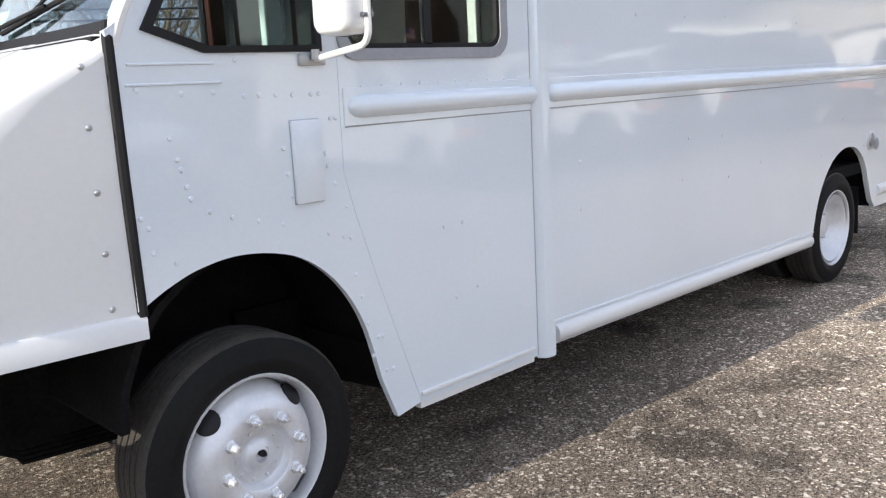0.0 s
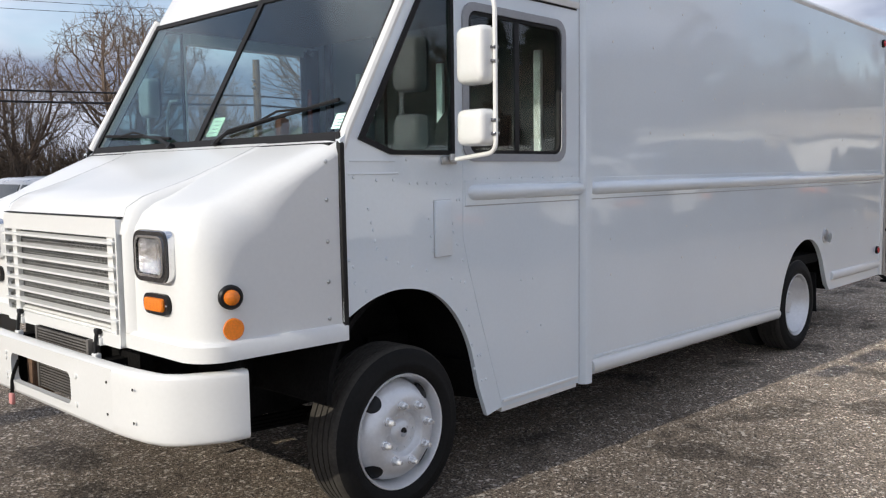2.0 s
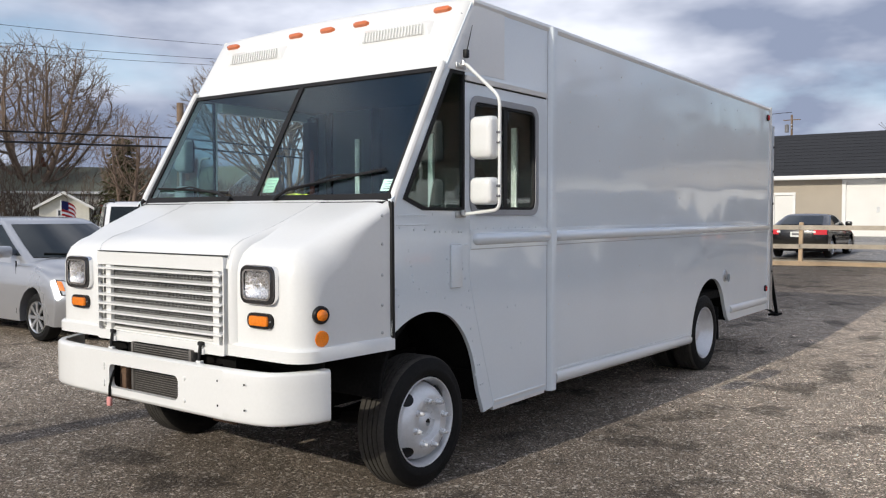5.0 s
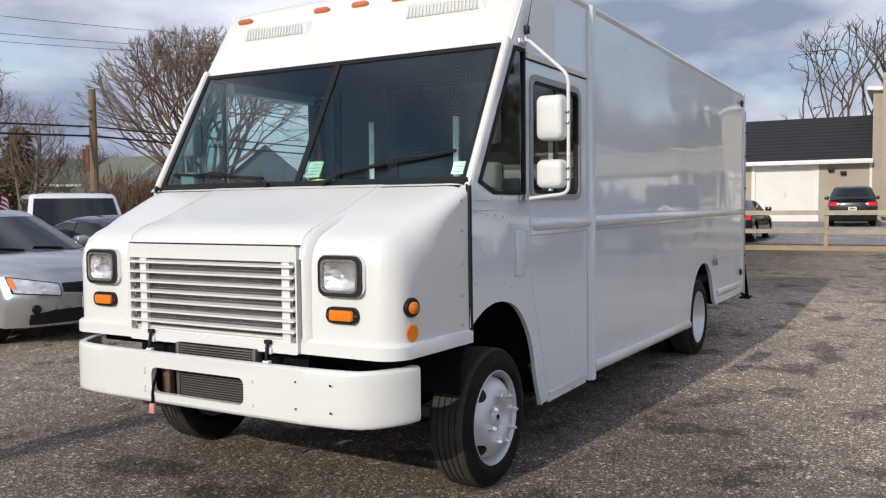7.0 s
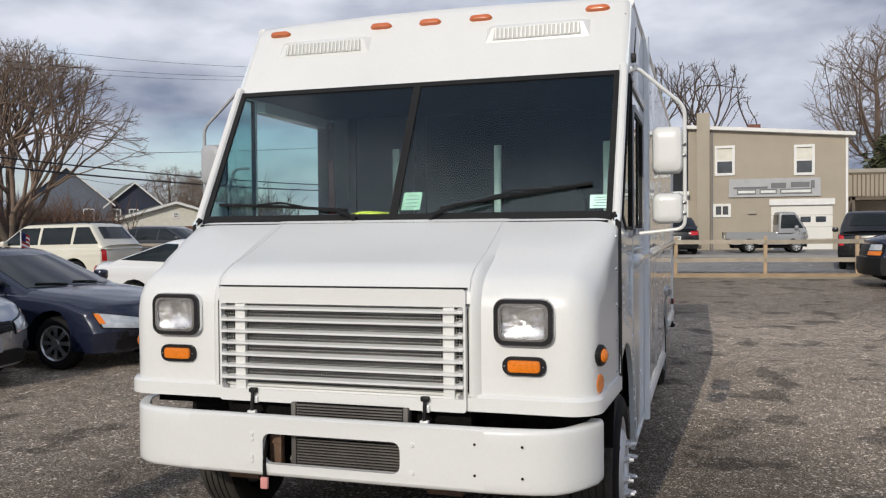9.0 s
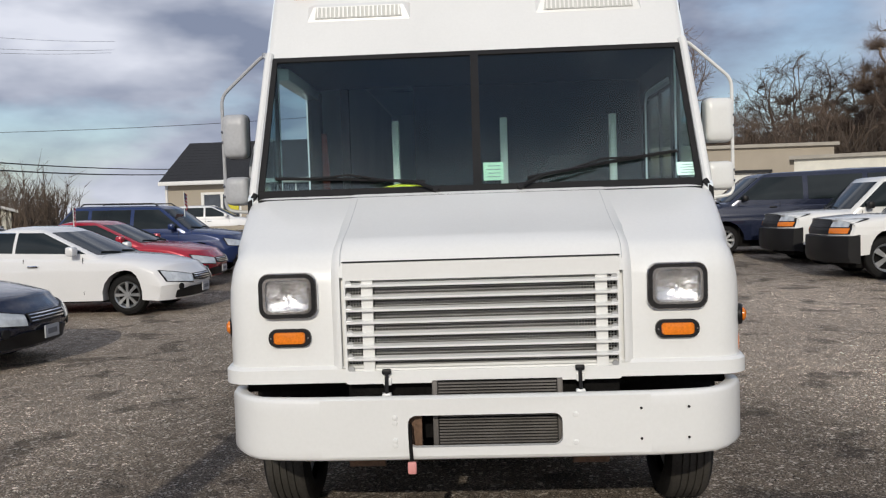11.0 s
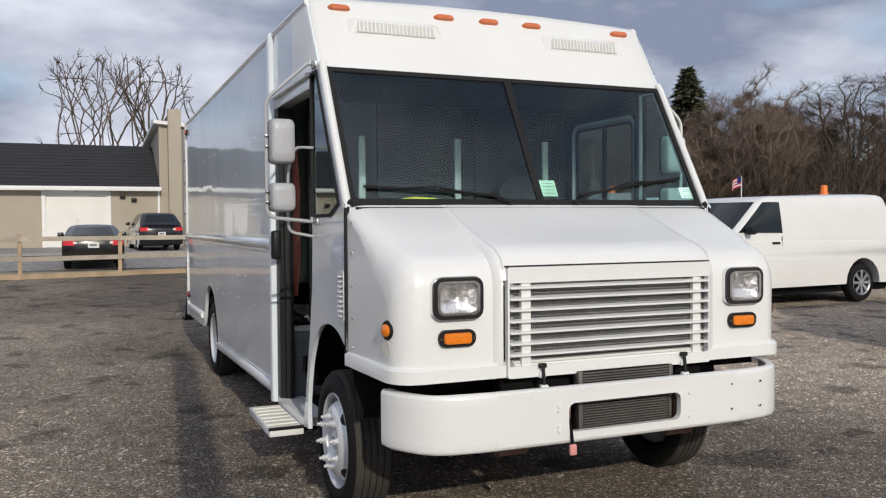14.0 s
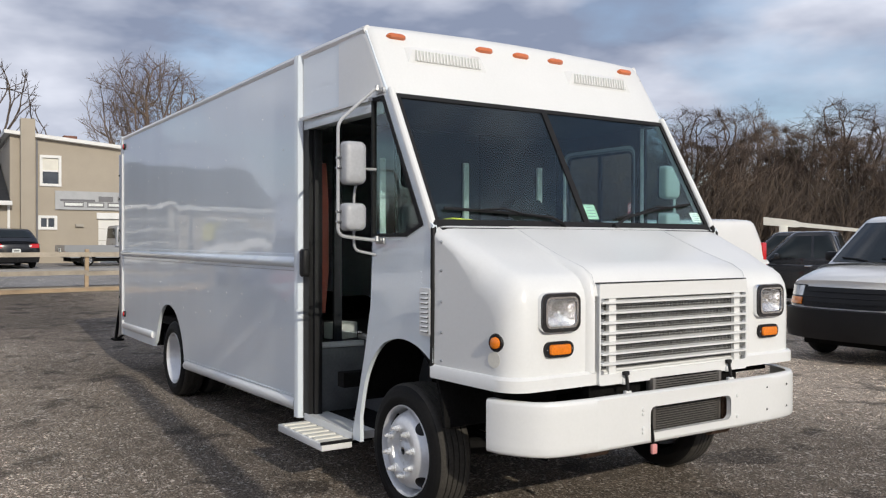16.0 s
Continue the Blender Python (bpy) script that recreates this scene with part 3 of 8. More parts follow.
for s in (-1, 1):
    for i in range(8):
        bm = N()
        lathe(bm, [(0, 0.014), (0.012, 0.014)], along((0.684, s * 0.575, 1.302 - 0.0535 * i), (-1, 0, 0)), 10)
        vp("grille_bolt", bm, M["steel"], parent=grille)
bm = N()
for i in range(33):
    z = 0.915 + 0.0124 * i
    box(bm, 0.705, 0.708, -0.59, 0.59, z, z + 0.0032)
for i in range(94):
    y = -0.588 + 0.0126 * i
    box(bm, 0.704, 0.7065, y, y + 0.0032, 0.912, 1.32)
vp("grille_mesh", bm, M["mesh"], parent=grille, kind="stuff")
vp("radiator_core", box(N(), 0.745, 0.80, -0.60, 0.60, 0.60, 1.34), M["dark"], parent=grille)

vp("grille_gap", box(N(), 0.674, 0.70, -0.60, 0.60, 1.394, 1.399), M["black"], parent=hood)

# lamps
def headlamp(s):
    y = s * 0.846
    bm = N()
    panel(bm, rrect(y - 0.126, y + 0.126, 1.158, 1.352, 0.045), [rrect(y - 0.106, y + 0.106, 1.178, 1.334, 0.032)], "x", 0.678, 0.716)
    bmesh.ops.bevel(bm, geom=[e for e in bm.edges if len(e.link_faces) == 2 and abs(e.calc_face_angle(0)) > 1 and all(v.co.x < 0.69 for v in e.verts)], offset=0.0115, segments=3, affect="EDGES")
    lamp = vp("headlamp", bm, M["ringblack"], "rectangular sealed-beam headlamp in a chrome and black bezel")
    vp("bezel", panel(N(), rrect(y - 0.107, y + 0.107, 1.177, 1.335, 0.033), [rrect(y - 0.096, y + 0.096, 1.186, 1.326, 0.028)], "x", 0.673, 0.70), M["chrome"], parent=lamp)
    vp("trim_ring", panel(N(), rrect(y - 0.13, y + 0.13, 1.154, 1.356, 0.048), [rrect(y - 0.121, y + 0.121, 1.163, 1.347, 0.043)], "x", 0.687, 0.716), M["chrome"], parent=lamp)
    bm = N()
    rings = []
    for k, x in ((1.0, 0.688), (0.85, 0.698), (0.45, 0.7075), (0.05, 0.7095)):
        rings.append([(x, y + u * k, 1.256 + v * k) for u, v in rrect(-0.098, 0.098, -0.071, 0.071, 0.028)])
    loft(bm, rings, caps=False)
    vp("reflector", bm, M["reflector"], parent=lamp)
    bm = N()
    rings = [[(x, y + u * k, 1.256 + v * k) for u, v in rrect(-0.096, 0.096, -0.07, 0.07, 0.028)] for k, x in ((1.0, 0.686), (0.97, 0.682), (0.85, 0.678), (0.4, 0.675), (0.05, 0.674))]
    loft(bm, rings)
    lens = vp("lens", bm, M["lampglass"], parent=lamp)
    lens.visible_shadow = False
    for u, v in ((0.0, -0.079), (-0.094, 0.0)):
        vp("trim_screw", lathe(N(), [(0, 0.004), (0.003, 0.003)], along((0.675, y + u, 1.256 + v), (-1, 0, 0)), 8), M["chrome"], parent=lamp)
    bm = N()
    panel(bm, rrect(y - 0.094, y + 0.094, 1.028, 1.108, 0.036), [], "x", 0.694, 0.716)
    sig = vp("turn_signal", bm, M["black"], "amber turn signal in a black bezel")
    bm = N()
    rings = [[(x, y + u * k, 1.068 + v * k) for u, v in rrect(-0.07, 0.07, -0.026, 0.026, 0.014)] for k, x in ((1.0, 0.70), (1.0, 0.688), (0.93, 0.681), (0.3, 0.679))]
    loft(bm, rings)
    vp("amber_lens", bm, M["amber"], parent=sig)
    for u in (-0.083, 0.083):
        vp("screw", lathe(N(), [(0, 0.005), (0.004, 0.004)], along((0.694, y + u, 1.068), (-1, 0, 0)), 8), M["chrome"], parent=sig)


both(headlamp)


def side_marker(s):
    bm = N()
    lathe(bm, [(0, 0.047), (0.022, 0.047), (0.03, 0.04), (0.03, 0.036)], along((0.84, s * (1.135 if s < 0 else 1.122), 1.106), (-0.3, s, 0)), 24)
    sm = vp("side_marker", bm, M["black"], "round amber side marker in a rubber ring")
    vp("marker_lens", lathe(N(), [(0.02, 0.031), (0.037, 0.029), (0.045, 0.018), (0.047, 0.0)], along((0.84, s * (1.135 if s < 0 else 1.122), 1.106), (-0.3, s, 0)), 20), M["amber"], parent=sm)
    if s < 0:
        vp("side_reflector", lathe(N(), [(0, 0.042), (0.008, 0.042), (0.012, 0.038), (0.013, 0.0)], along((0.848, s * 1.138, 0.983), (-0.25, s, 0)), 24), M["amber"], "round orange reflector")
    else:
        vp("lamp_patch", lathe(N(), [(0, 0.042), (0.002, 0.042)], along((0.85, s * 1.143, 1.02), (-0.15, s, 0)), 20), M["siding"], "round cream patch of filler")


both(side_marker)

# windscreen
WS0, WS1 = Vector((1.41, 0, 1.728)), Vector((1.845, 0, 2.497))
WSN = Vector((-0.870, 0, 0.492))


def ws(y, s, off=0.0):
    p = WS0.lerp(WS1, s) + WSN * off
    return (p.x, y, p.z)


screen = vp("windscreen", slab(N(), [ws(-1.15, -0.05, -0.004), ws(1.15, -0.05, -0.004), ws(1.15, 0.006, -0.004), ws(-1.15, 0.006, -0.004)], WSN, 0.012), M["rubber"], "split tinted windscreen in a black rubber seal")
for a, b in (((-1.15, 0.965), (1.15, 1.0)),):
    vp("seal", slab(N(), [ws(a[0], a[1], -0.004), ws(b[0], a[1], -0.004), ws(b[0], b[1], -0.004), ws(a[0], b[1], -0.004)], WSN, 0.012), M["rubber"], parent=screen)
for y0, y1 in ((-1.15, -1.115), (-0.022, 0.022), (1.115, 1.15)):
    vp("seal", slab(N(), [ws(y0, 0.006, -0.005), ws(y1, 0.006, -0.005), ws(y1, 0.965, -0.005), ws(y0, 0.965, -0.005)], WSN, 0.014), M["rubber"], parent=screen)
for y0, y1 in ((-1.118, -0.02), (0.02, 1.118)):
    g = vp("pane", slab(N(), [ws(y0, 0.002, -0.003), ws(y1, 0.002, -0.003), ws(y1, 0.97, -0.003), ws(y0, 0.97, -0.003)], WSN, 0.005), M["wind"], parent=screen)
    g.visible_shadow = False
vp("cowl_strip", box(N(), 1.34, 1.44, -1.13, 1.13, 1.655, 1.69), M["rubber"], parent=screen)
# wipers
for y0, s0, y1, s1, yb0, sb0, yb1, sb1 in ((-0.22, -0.03, -0.62, 0.10, -0.26, 0.035, -1.04, 0.185), (0.215, -0.03, 0.55, 0.05, 0.27, 0.03, 1.06, 0.085)):
    bm = N()
    tube(bm, [ws(y0, s0, 0.03), ws(y0 + (y1 - y0) * 0.3, s0 + (s1 - s0) * 0.45, 0.05), ws(y1, s1, 0.03)], 0.011, 6, 0.006)
    lathe(bm, [(0, 0.02), (0.04, 0.016)], along(ws(y0, s0, 0.0), WSN), 12)
    wp = vp("wiper", bm, M["black"], "black wiper resting on the windscreen")
    bm = N()
    tube(bm, [ws(yb0, sb0, 0.016), ws((yb0 + yb1) / 2, (sb0 + sb1) / 2 + 0.008, 0.014), ws(yb1, sb1, 0.016)], 0.009, 6)
    tube(bm, [ws(yb0 * 0.75 + yb1 * 0.25, sb0 * 0.75 + sb1 * 0.25, 0.02), ws((yb0 + yb1) / 2, (sb0 + sb1) / 2 + 0.02, 0.04), ws(yb0 * 0.25 + yb1 * 0.75, sb0 * 0.25 + sb1 * 0.75, 0.02)], 0.006, 5)
    vp("blade", bm, M["rubber"], parent=wp)
# stickers behind the glass
for y, s, w, h, m2, lab in ((-1.085, 0.08, 0.055, 0.075, "paper", "white inspection sticker"), (-0.085, 0.105, 0.052, 0.105, "greenpaper", "pale green paper tag")):
    st = vp("sticker", slab(N(), [ws(y - w, s - h / 1.7, -0.014), ws(y + w, s - h / 1.7, -0.014), ws(y + w, s + h / 1.7, -0.014), ws(y - w, s + h / 1.7, -0.014)], WSN, 0.0015), M[m2], lab, parent=screen)
    for i in range(4):
        vp("text_bar", slab(N(), [ws(y - w * 0.7, s - h * 0.4 + i * h * 0.24, -0.0122), ws(y + w * (0.7 - 0.2 * (i % 2)), s - h * 0.4 + i * h * 0.24, -0.0122), ws(y + w * (0.7 - 0.2 * (i % 2)), s - h * 0.34 + i * h * 0.24, -0.0122), ws(y - w * 0.7, s - h * 0.34 + i * h * 0.24, -0.0122)], WSN, 0.0006), M["print"], parent=st)

# front cap above the windscreen
CAP0, CAPT = Vector((1.848, 0, 2.497)), Vector((2.115, 0, 2.955))


def cap_pt(y, s, off=0.0):
    p = CAP0.lerp(CAPT, s) + Vector((-0.864, 0, 0.504)) * off
    return (p.x, y, p.z)


bm = N()
rings = []
for y in (-1.19, -1.186, -1.17, -1.14, -0.9, -0.4, 0, 0.4, 0.9, 1.14, 1.17, 1.186, 1.19):
    e = max(0.0, abs(y) - 1.14) / 0.05
    d = 0.05 * (1 - math.sqrt(max(0, 1 - e * e)))
    cr = 0.03 * (1 - (y / 1.19) ** 2)
    q = [(1.845 + d, y, 2.492), (1.98 + d, y, 2.725), (2.075 + d, y, 2.888 - d * 0.5), (2.10 + d, y, 2.93 + cr * 0.6 - d), (2.135 + d, y, 2.958 + cr - d), (2.19, y, 2.972 + cr - d), (2.5, y, 2.976 + cr - d), (2.5, y, 2.5)]
    rings.append(q)
loft(bm, rings)
cap = vp("front_cap", bm, M["paint"], "white moulded cap above the windscreen", sharp=45)
for y in (-1.0, -0.315, 0.0, 0.315, 1.0):
    bm = N()
    rings = [[cap_pt(y + u * k, 0.872 + v * k, o) for u, v in rrect(-0.07, 0.07, -0.034, 0.034, 0.033)] for k, o in ((1.0, -0.004), (1.0, 0.008), (0.85, 0.022), (0.3, 0.028))]
    loft(bm, rings)
    vp("clearance_lamp", bm, M["clear"], "oval orange clearance lamp", parent=cap)
for s in (-1, 1):
    y = s * 0.665
    bm = N()
    loft(bm, [[cap_pt(y + u * 0.30, 0.50, 0.001), cap_pt(y + u * 0.30, 0.725, 0.001), cap_pt(y + u * 0.262, 0.715, 0.022), cap_pt(y + u * 0.262, 0.655, 0.034)] for u in (-1, 1)])
    v = vp("cap_vent", bm, M["paint"], "louvred fresh-air scoop", parent=cap)
    # greyer than the paint: shade inside the scoop is put into the colour
    mouth = vp("vent_mouth", slab(N(), [cap_pt(y - 0.255, 0.525, 0.010), cap_pt(y + 0.255, 0.525, 0.010), cap_pt(y + 0.245, 0.648, 0.0335), cap_pt(y - 0.245, 0.648, 0.0335)], (-0.864, 0, 0.504), 0.002), M["ventgrey"], parent=cap)
    for i in range(20):
        yy = y - 0.243 + 0.025 * i
        bm = N()
        slab(bm, [cap_pt(yy, 0.528, 0.012), cap_pt(yy + 0.009, 0.528, 0.012), cap_pt(yy + 0.009, 0.645, 0.0345), cap_pt(yy, 0.645, 0.0345)], (-0.864, 0, 0.504), 0.008)
        vp("louvre", bm, M["paint"], parent=v)

# cab sides
def roof_front(z):
    """x of the sloping front edge at a height."""
    return 1.41 + (z - 1.728) * 0.5657


def cab_side(s):
    outer = [(1.352, 0.945), (1.352, 1.70), (1.395, 1.73), (roof_front(2.5) + 0.012, 2.5), (2.13, 2.93), (3.096, 2.94), (3.096, 0.355), (2.38, 0.362), (2.268, 0.342)]
    outer += smooth_run([(2.205, 0.50), (2.150, 0.70), (2.085, 0.83), (2.0, 0.93), (1.9, 1.0), (1.78, 1.036), (1.66, 1.046), (1.54, 1.028), (1.45, 0.995), (1.39, 0.965)])
    vent = [(1.475, 1.715), (1.64, 1.655), (2.03, 1.655), (2.03, 2.475), (1.915, 2.475)]
    holes = [vent]
    if s < 0:
        holes.append(rrect(2.125, 2.92, 1.63, 2.34, 0.06))
    else:
        outer = [(1.352, 0.945), (1.352, 1.70), (1.395, 1.73), (roof_front(2.5) + 0.012, 2.5), (2.13, 2.93), (3.096, 2.94), (3.096, 2.46), (2.045, 2.46), (2.04, 1.6), (2.065, 1.22), (2.13, 0.95), (2.315, 0.345), (2.20, 0.345)] + outer[9:]
    y0, y1 = (s * 1.16, s * SIDE)
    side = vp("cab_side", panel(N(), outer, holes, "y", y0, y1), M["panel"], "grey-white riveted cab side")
    # corner window
    seal = vp("corner_window", panel(N(), [(1.447, 1.703), (1.63, 1.64), (2.043, 1.64), (2.043, 2.49), (1.90, 2.49)], [[(1.486, 1.714), (1.648, 1.66), (2.022, 1.66), (2.022, 2.47), (1.916, 2.47)]], "y", s * 1.165, s * 1.194), M["rubber"], "triangular corner window in a black rubber seal")
    g = vp("pane", panel(N(), [(1.476, 1.71), (1.645, 1.655), (2.028, 1.655), (2.028, 2.476), (1.91, 2.476)], [], "y", s * 1.176, s * 1.181), M["wind"], parent=seal)
    g.visible_shadow = False
    # A-pillar
    bm = N()
    tube(bm, bend([(1.375, s * 1.165, 1.66), (1.40, s * 1.168, 1.735), (1.835, s * 1.166, 2.49), (1.855, s * 1.162, 2.525)], 0.05), 0.023, 10)
    vp("windscreen_pillar", bm, M["paint"], "rounded white windscreen pillar")
    # hood gap
    bm = N()
    tube(bm, [(1.366, s * 1.178, 0.93), (1.362, s * 1.178, 1.3), (1.362, s * 1.176, 1.68), (1.378, s * 1.15, 1.722)], 0.016, 8)
    vp("hood_gap_seal", bm, M["rubber"], parent=hood)
    # rib post
    bm = N()
    panel(bm, [(3.078, s * 1.18), (3.082, s * 1.196), (3.098, s * 1.217), (3.112, s * 1.222), (3.156, s * 1.222), (3.166, s * 1.214), (3.172, s * 1.18)], [], "z", 0.345, 2.945)
    vp("rib_post", bm, M["panel"], "white vertical joint post with a bevelled front edge", sharp=25)
    # thin grey lines painted in for the shading along the post's edges
    for x in (3.0765, 3.1735):
        vp("post_seam", box(N(), x - 0.0015, x + 0.0015, min(s * 1.184, s * 1.188), max(s * 1.184, s * 1.188), 0.36, 2.93), M["mirrorgrey"])
    # lower moulding
    if s < 0:
        vp("sill_moulding", box(N(), 2.385, 3.055, s * 1.184, s * 1.197, 0.385, 0.402, 0.004), M["paint"])
        vp("sill_flange", box(N(), 2.385, 3.055, s * 1.15, s * 1.182, 0.335, 0.362), M["paint"])
    # mid rail
    spans = ((2.13, 3.076), (3.174, 8.56)) if s < 0 else ((3.174, 8.56),)
    for a, b in spans:
        bm = N()
        rings = []
        n = 10
        for x, k in ((a, 0.05), (a + 0.01, 0.55), (a + 0.03, 0.9), (a + 0.06, 1.0), (b - 0.005, 1.0), (b, 0.95)):
            rings.append([(x, s * (1.182 + 0.044 * k * math.sin(math.pi * i / n)), 1.461 - 0.039 * k * math.cos(math.pi * i / n)) for i in range(n + 1)])
        loft(bm, rings)
        vp("rub_rail", bm, M["panel"], "half-round rub rail")
        vp("rail_flange", box(N(), a - 0.014, b, min(s * 1.184, s * 1.1905), max(s * 1.184, s * 1.1905), 1.399, 1.523, 0.002, 1), M["panel"])
        # thin grey line along the plate's lower edge
        vp("flange_seam", box(N(), a - 0.012, b, min(s * 1.184, s * 1.1885), max(s * 1.184, s * 1.1885), 1.3955, 1.3988), M["winframe"])


both(cab_side)

# rivets on the cab side
def rivets(s, pts, name="rivets"):
    bm = N()
    for x, z in pts:
        lathe(bm, [(0, 0.0085), (0.004, 0.0065), (0.0055, 0.0)] if s < 0 else [(0, 0.005), (0.0015, 0.004), (0.002, 0.0)], along((x, s * SIDE, z), (0, s, 0)), 7)
    vp(name, bm, M["panel"], kind="stuff")


PV = [(1.75, 1.515), (1.80, 1.515), (1.86, 1.513), (1.92, 1.511), (1.99, 1.51), (2.02, 1.51), (1.42, 1.545), (1.55, 1.53), (1.65, 1.53), (1.50, 1.41), (1.515, 1.35), (1.525, 1.32), (1.535, 1.27), (1.545, 1.235), (1.39, 1.20), (1.41, 1.17), (1.415, 1.10), (1.48, 1.06), (1.60, 1.19), (1.67, 1.165), (1.76, 1.14), (1.85, 1.115), (1.87, 1.35), (1.88, 1.27), (1.89, 1.2), (2.03, 1.32), (2.035, 1.28), (2.06, 1.43), (2.08, 1.43), (2.06, 1.22), (2.10, 1.14), (2.11, 1.03), (2.12, 0.9), (2.14, 0.82), (2.16, 0.72), (2.2, 0.66), (2.22, 0.66), (2.17, 0.6), (2.23, 0.53), (2.26, 0.53), (2.02, 1.06), (2.08, 1.04), (1.73, 1.62)]
rivets(-1, PV + [(2.55, 1.0), (2.65, 1.0), (2.6, 0.72), (2.72, 0.74)] + [(2.2 + 0.09 * i, 1.527) for i in range(10)])
rivets(1, [(2.32 - 0.29 * t, 0.40 + 0.62 * t) for t in [i / 15 for i in range(16)]] + [(2.25 - 0.03 * i, 1.03 + 0.01 * math.sin(i)) for i in range(5)] + [(1.47, 1.38 + 0.03 * i) for i in range(3)] + [(2.2 + 0.12 * i, 2.5 + 0.16 * j) for i in range(7) for j in range(2)] + [(2.95, 2.5 + 0.12 * i) for i in range(4)])
for s in (-1, 1):
    bm = N()
    for z in (1.61, 1.455, 1.285, 1.12, 0.967):
        lathe(bm, [(0, 0.009), (0.004, 0.009), (0.008, 0.005), (0.009, 0)], along((1.285, s * 1.172, z), (0, s, 0)), 10)
    vp("hood_screws", bm, M["steel"], parent=hood, kind="stuff")
    bm = N()
    rnd = random.Random(5 + s)
    for i in range(12):
        for z in (0.95, 1.16, 1.78, 2.02, 2.3, 2.55, 2.75):
            if rnd.random() < 0.8:
                lathe(bm, [(0, 0.009), (0.003, 0.007), (0.004, 0.0)], along((3.45 + 0.43 * i + rnd.uniform(-0.05, 0.05), s * SIDE, z + rnd.uniform(-0.03, 0.03)), (0, s, 0)), 6)
    vp("body_rivets", bm, M["paint"], kind="stuff")

# driver's window
bm = N()
panel(bm, rrect(2.105, 2.94, 1.61, 2.36, 0.08), [rrect(2.145, 2.90, 1.648, 2.322, 0.055)], "y", -1.196, -1.165)
dw = vp("sliding_window", bm, M["winframe"], "sliding side window in a grey surround")
vp("gasket", panel(N(), rrect(2.14, 2.905, 1.643, 2.327, 0.058), [rrect(2.16, 2.885, 1.665, 2.305, 0.045)], "y", -1.190, -1.166), M["rubber"], parent=dw)
vp("mullion", box(N(), 2.50, 2.535, -1.190, -1.168, 1.66, 2.31), M["black"], parent=dw)
for a, b, o in ((2.155, 2.52, 1.183), (2.515, 2.89, 1.175)):
    g = vp("pane", box(N(), a, b, -o, -o + 0.004, 1.66, 2.31), M["tint"], parent=dw)
    g.visible_shadow = False
# door channel and hinge cover
vp("door_track", panel(N(), [(-1.20, 2.44), (-1.184, 2.44), (-1.184, 2.475), (-1.205, 2.47)], [], "x", 2.05, 3.055), M["paint"], "drip rail over the window")
# solid black strip as the shadow under the drip rail
vp("track_shadow_gap", box(N(), 2.05, 3.05, -1.189, -1.184, 2.43, 2.44), M["black"])
bm = N()
box(bm, 1.90, 2.01, -1.203, -1.184, 1.17, 1.432, 0.007, 2)
vp("hinge_cover", bm, M["panel"], "raised rectangular cover plate")
# slightly larger grey plate, leaves an outline round the cover
vp("cover_gap", box(N(), 1.898, 2.012, -1.188, -1.183, 1.168, 1.434, 0.002), M["mirrorgrey"])
bm = N()
tube(bm, [(2.105, -1.187, 1.62), (2.10, -1.187, 1.25), (2.14, -1.187, 1.1), (2.22, -1.187, 0.85), (2.385, -1.187, 0.37)], 0.0022, 4)
vp("door_seam", bm, M["panel"])
for a, b, z in ((1.39, 1.68, 1.558), (1.40, 1.66, 1.612)):
    vp("pressed_groove", box(N(), a, b, -1.190, -1.184, z - 0.004, z + 0.004, 0.002, 1), M["panel"])
# side louvre on the kerb side
lv = vp("side_louvre", panel(N(), rrect(1.365, 1.475, 1.09, 1.355, 0.015), [], "y", 1.184, 1.197), M["paint"], "white louvred side vent")
for i in range(9):
    vp("slot", box(N(), 1.385, 1.455, 1.196, 1.199, 1.108 + 0.026 * i, 1.120 + 0.026 * i), M["dark"], parent=lv)
    bm = N()
    slab(bm, [(1.383, 1.197, 1.120 + 0.026 * i), (1.457, 1.197, 1.120 + 0.026 * i), (1.457, 1.206, 1.112 + 0.026 * i), (1.383, 1.206, 1.112 + 0.026 * i)], (0, 0.5, 1), 0.003)
    vp("louvre", bm, M["paint"], parent=lv)

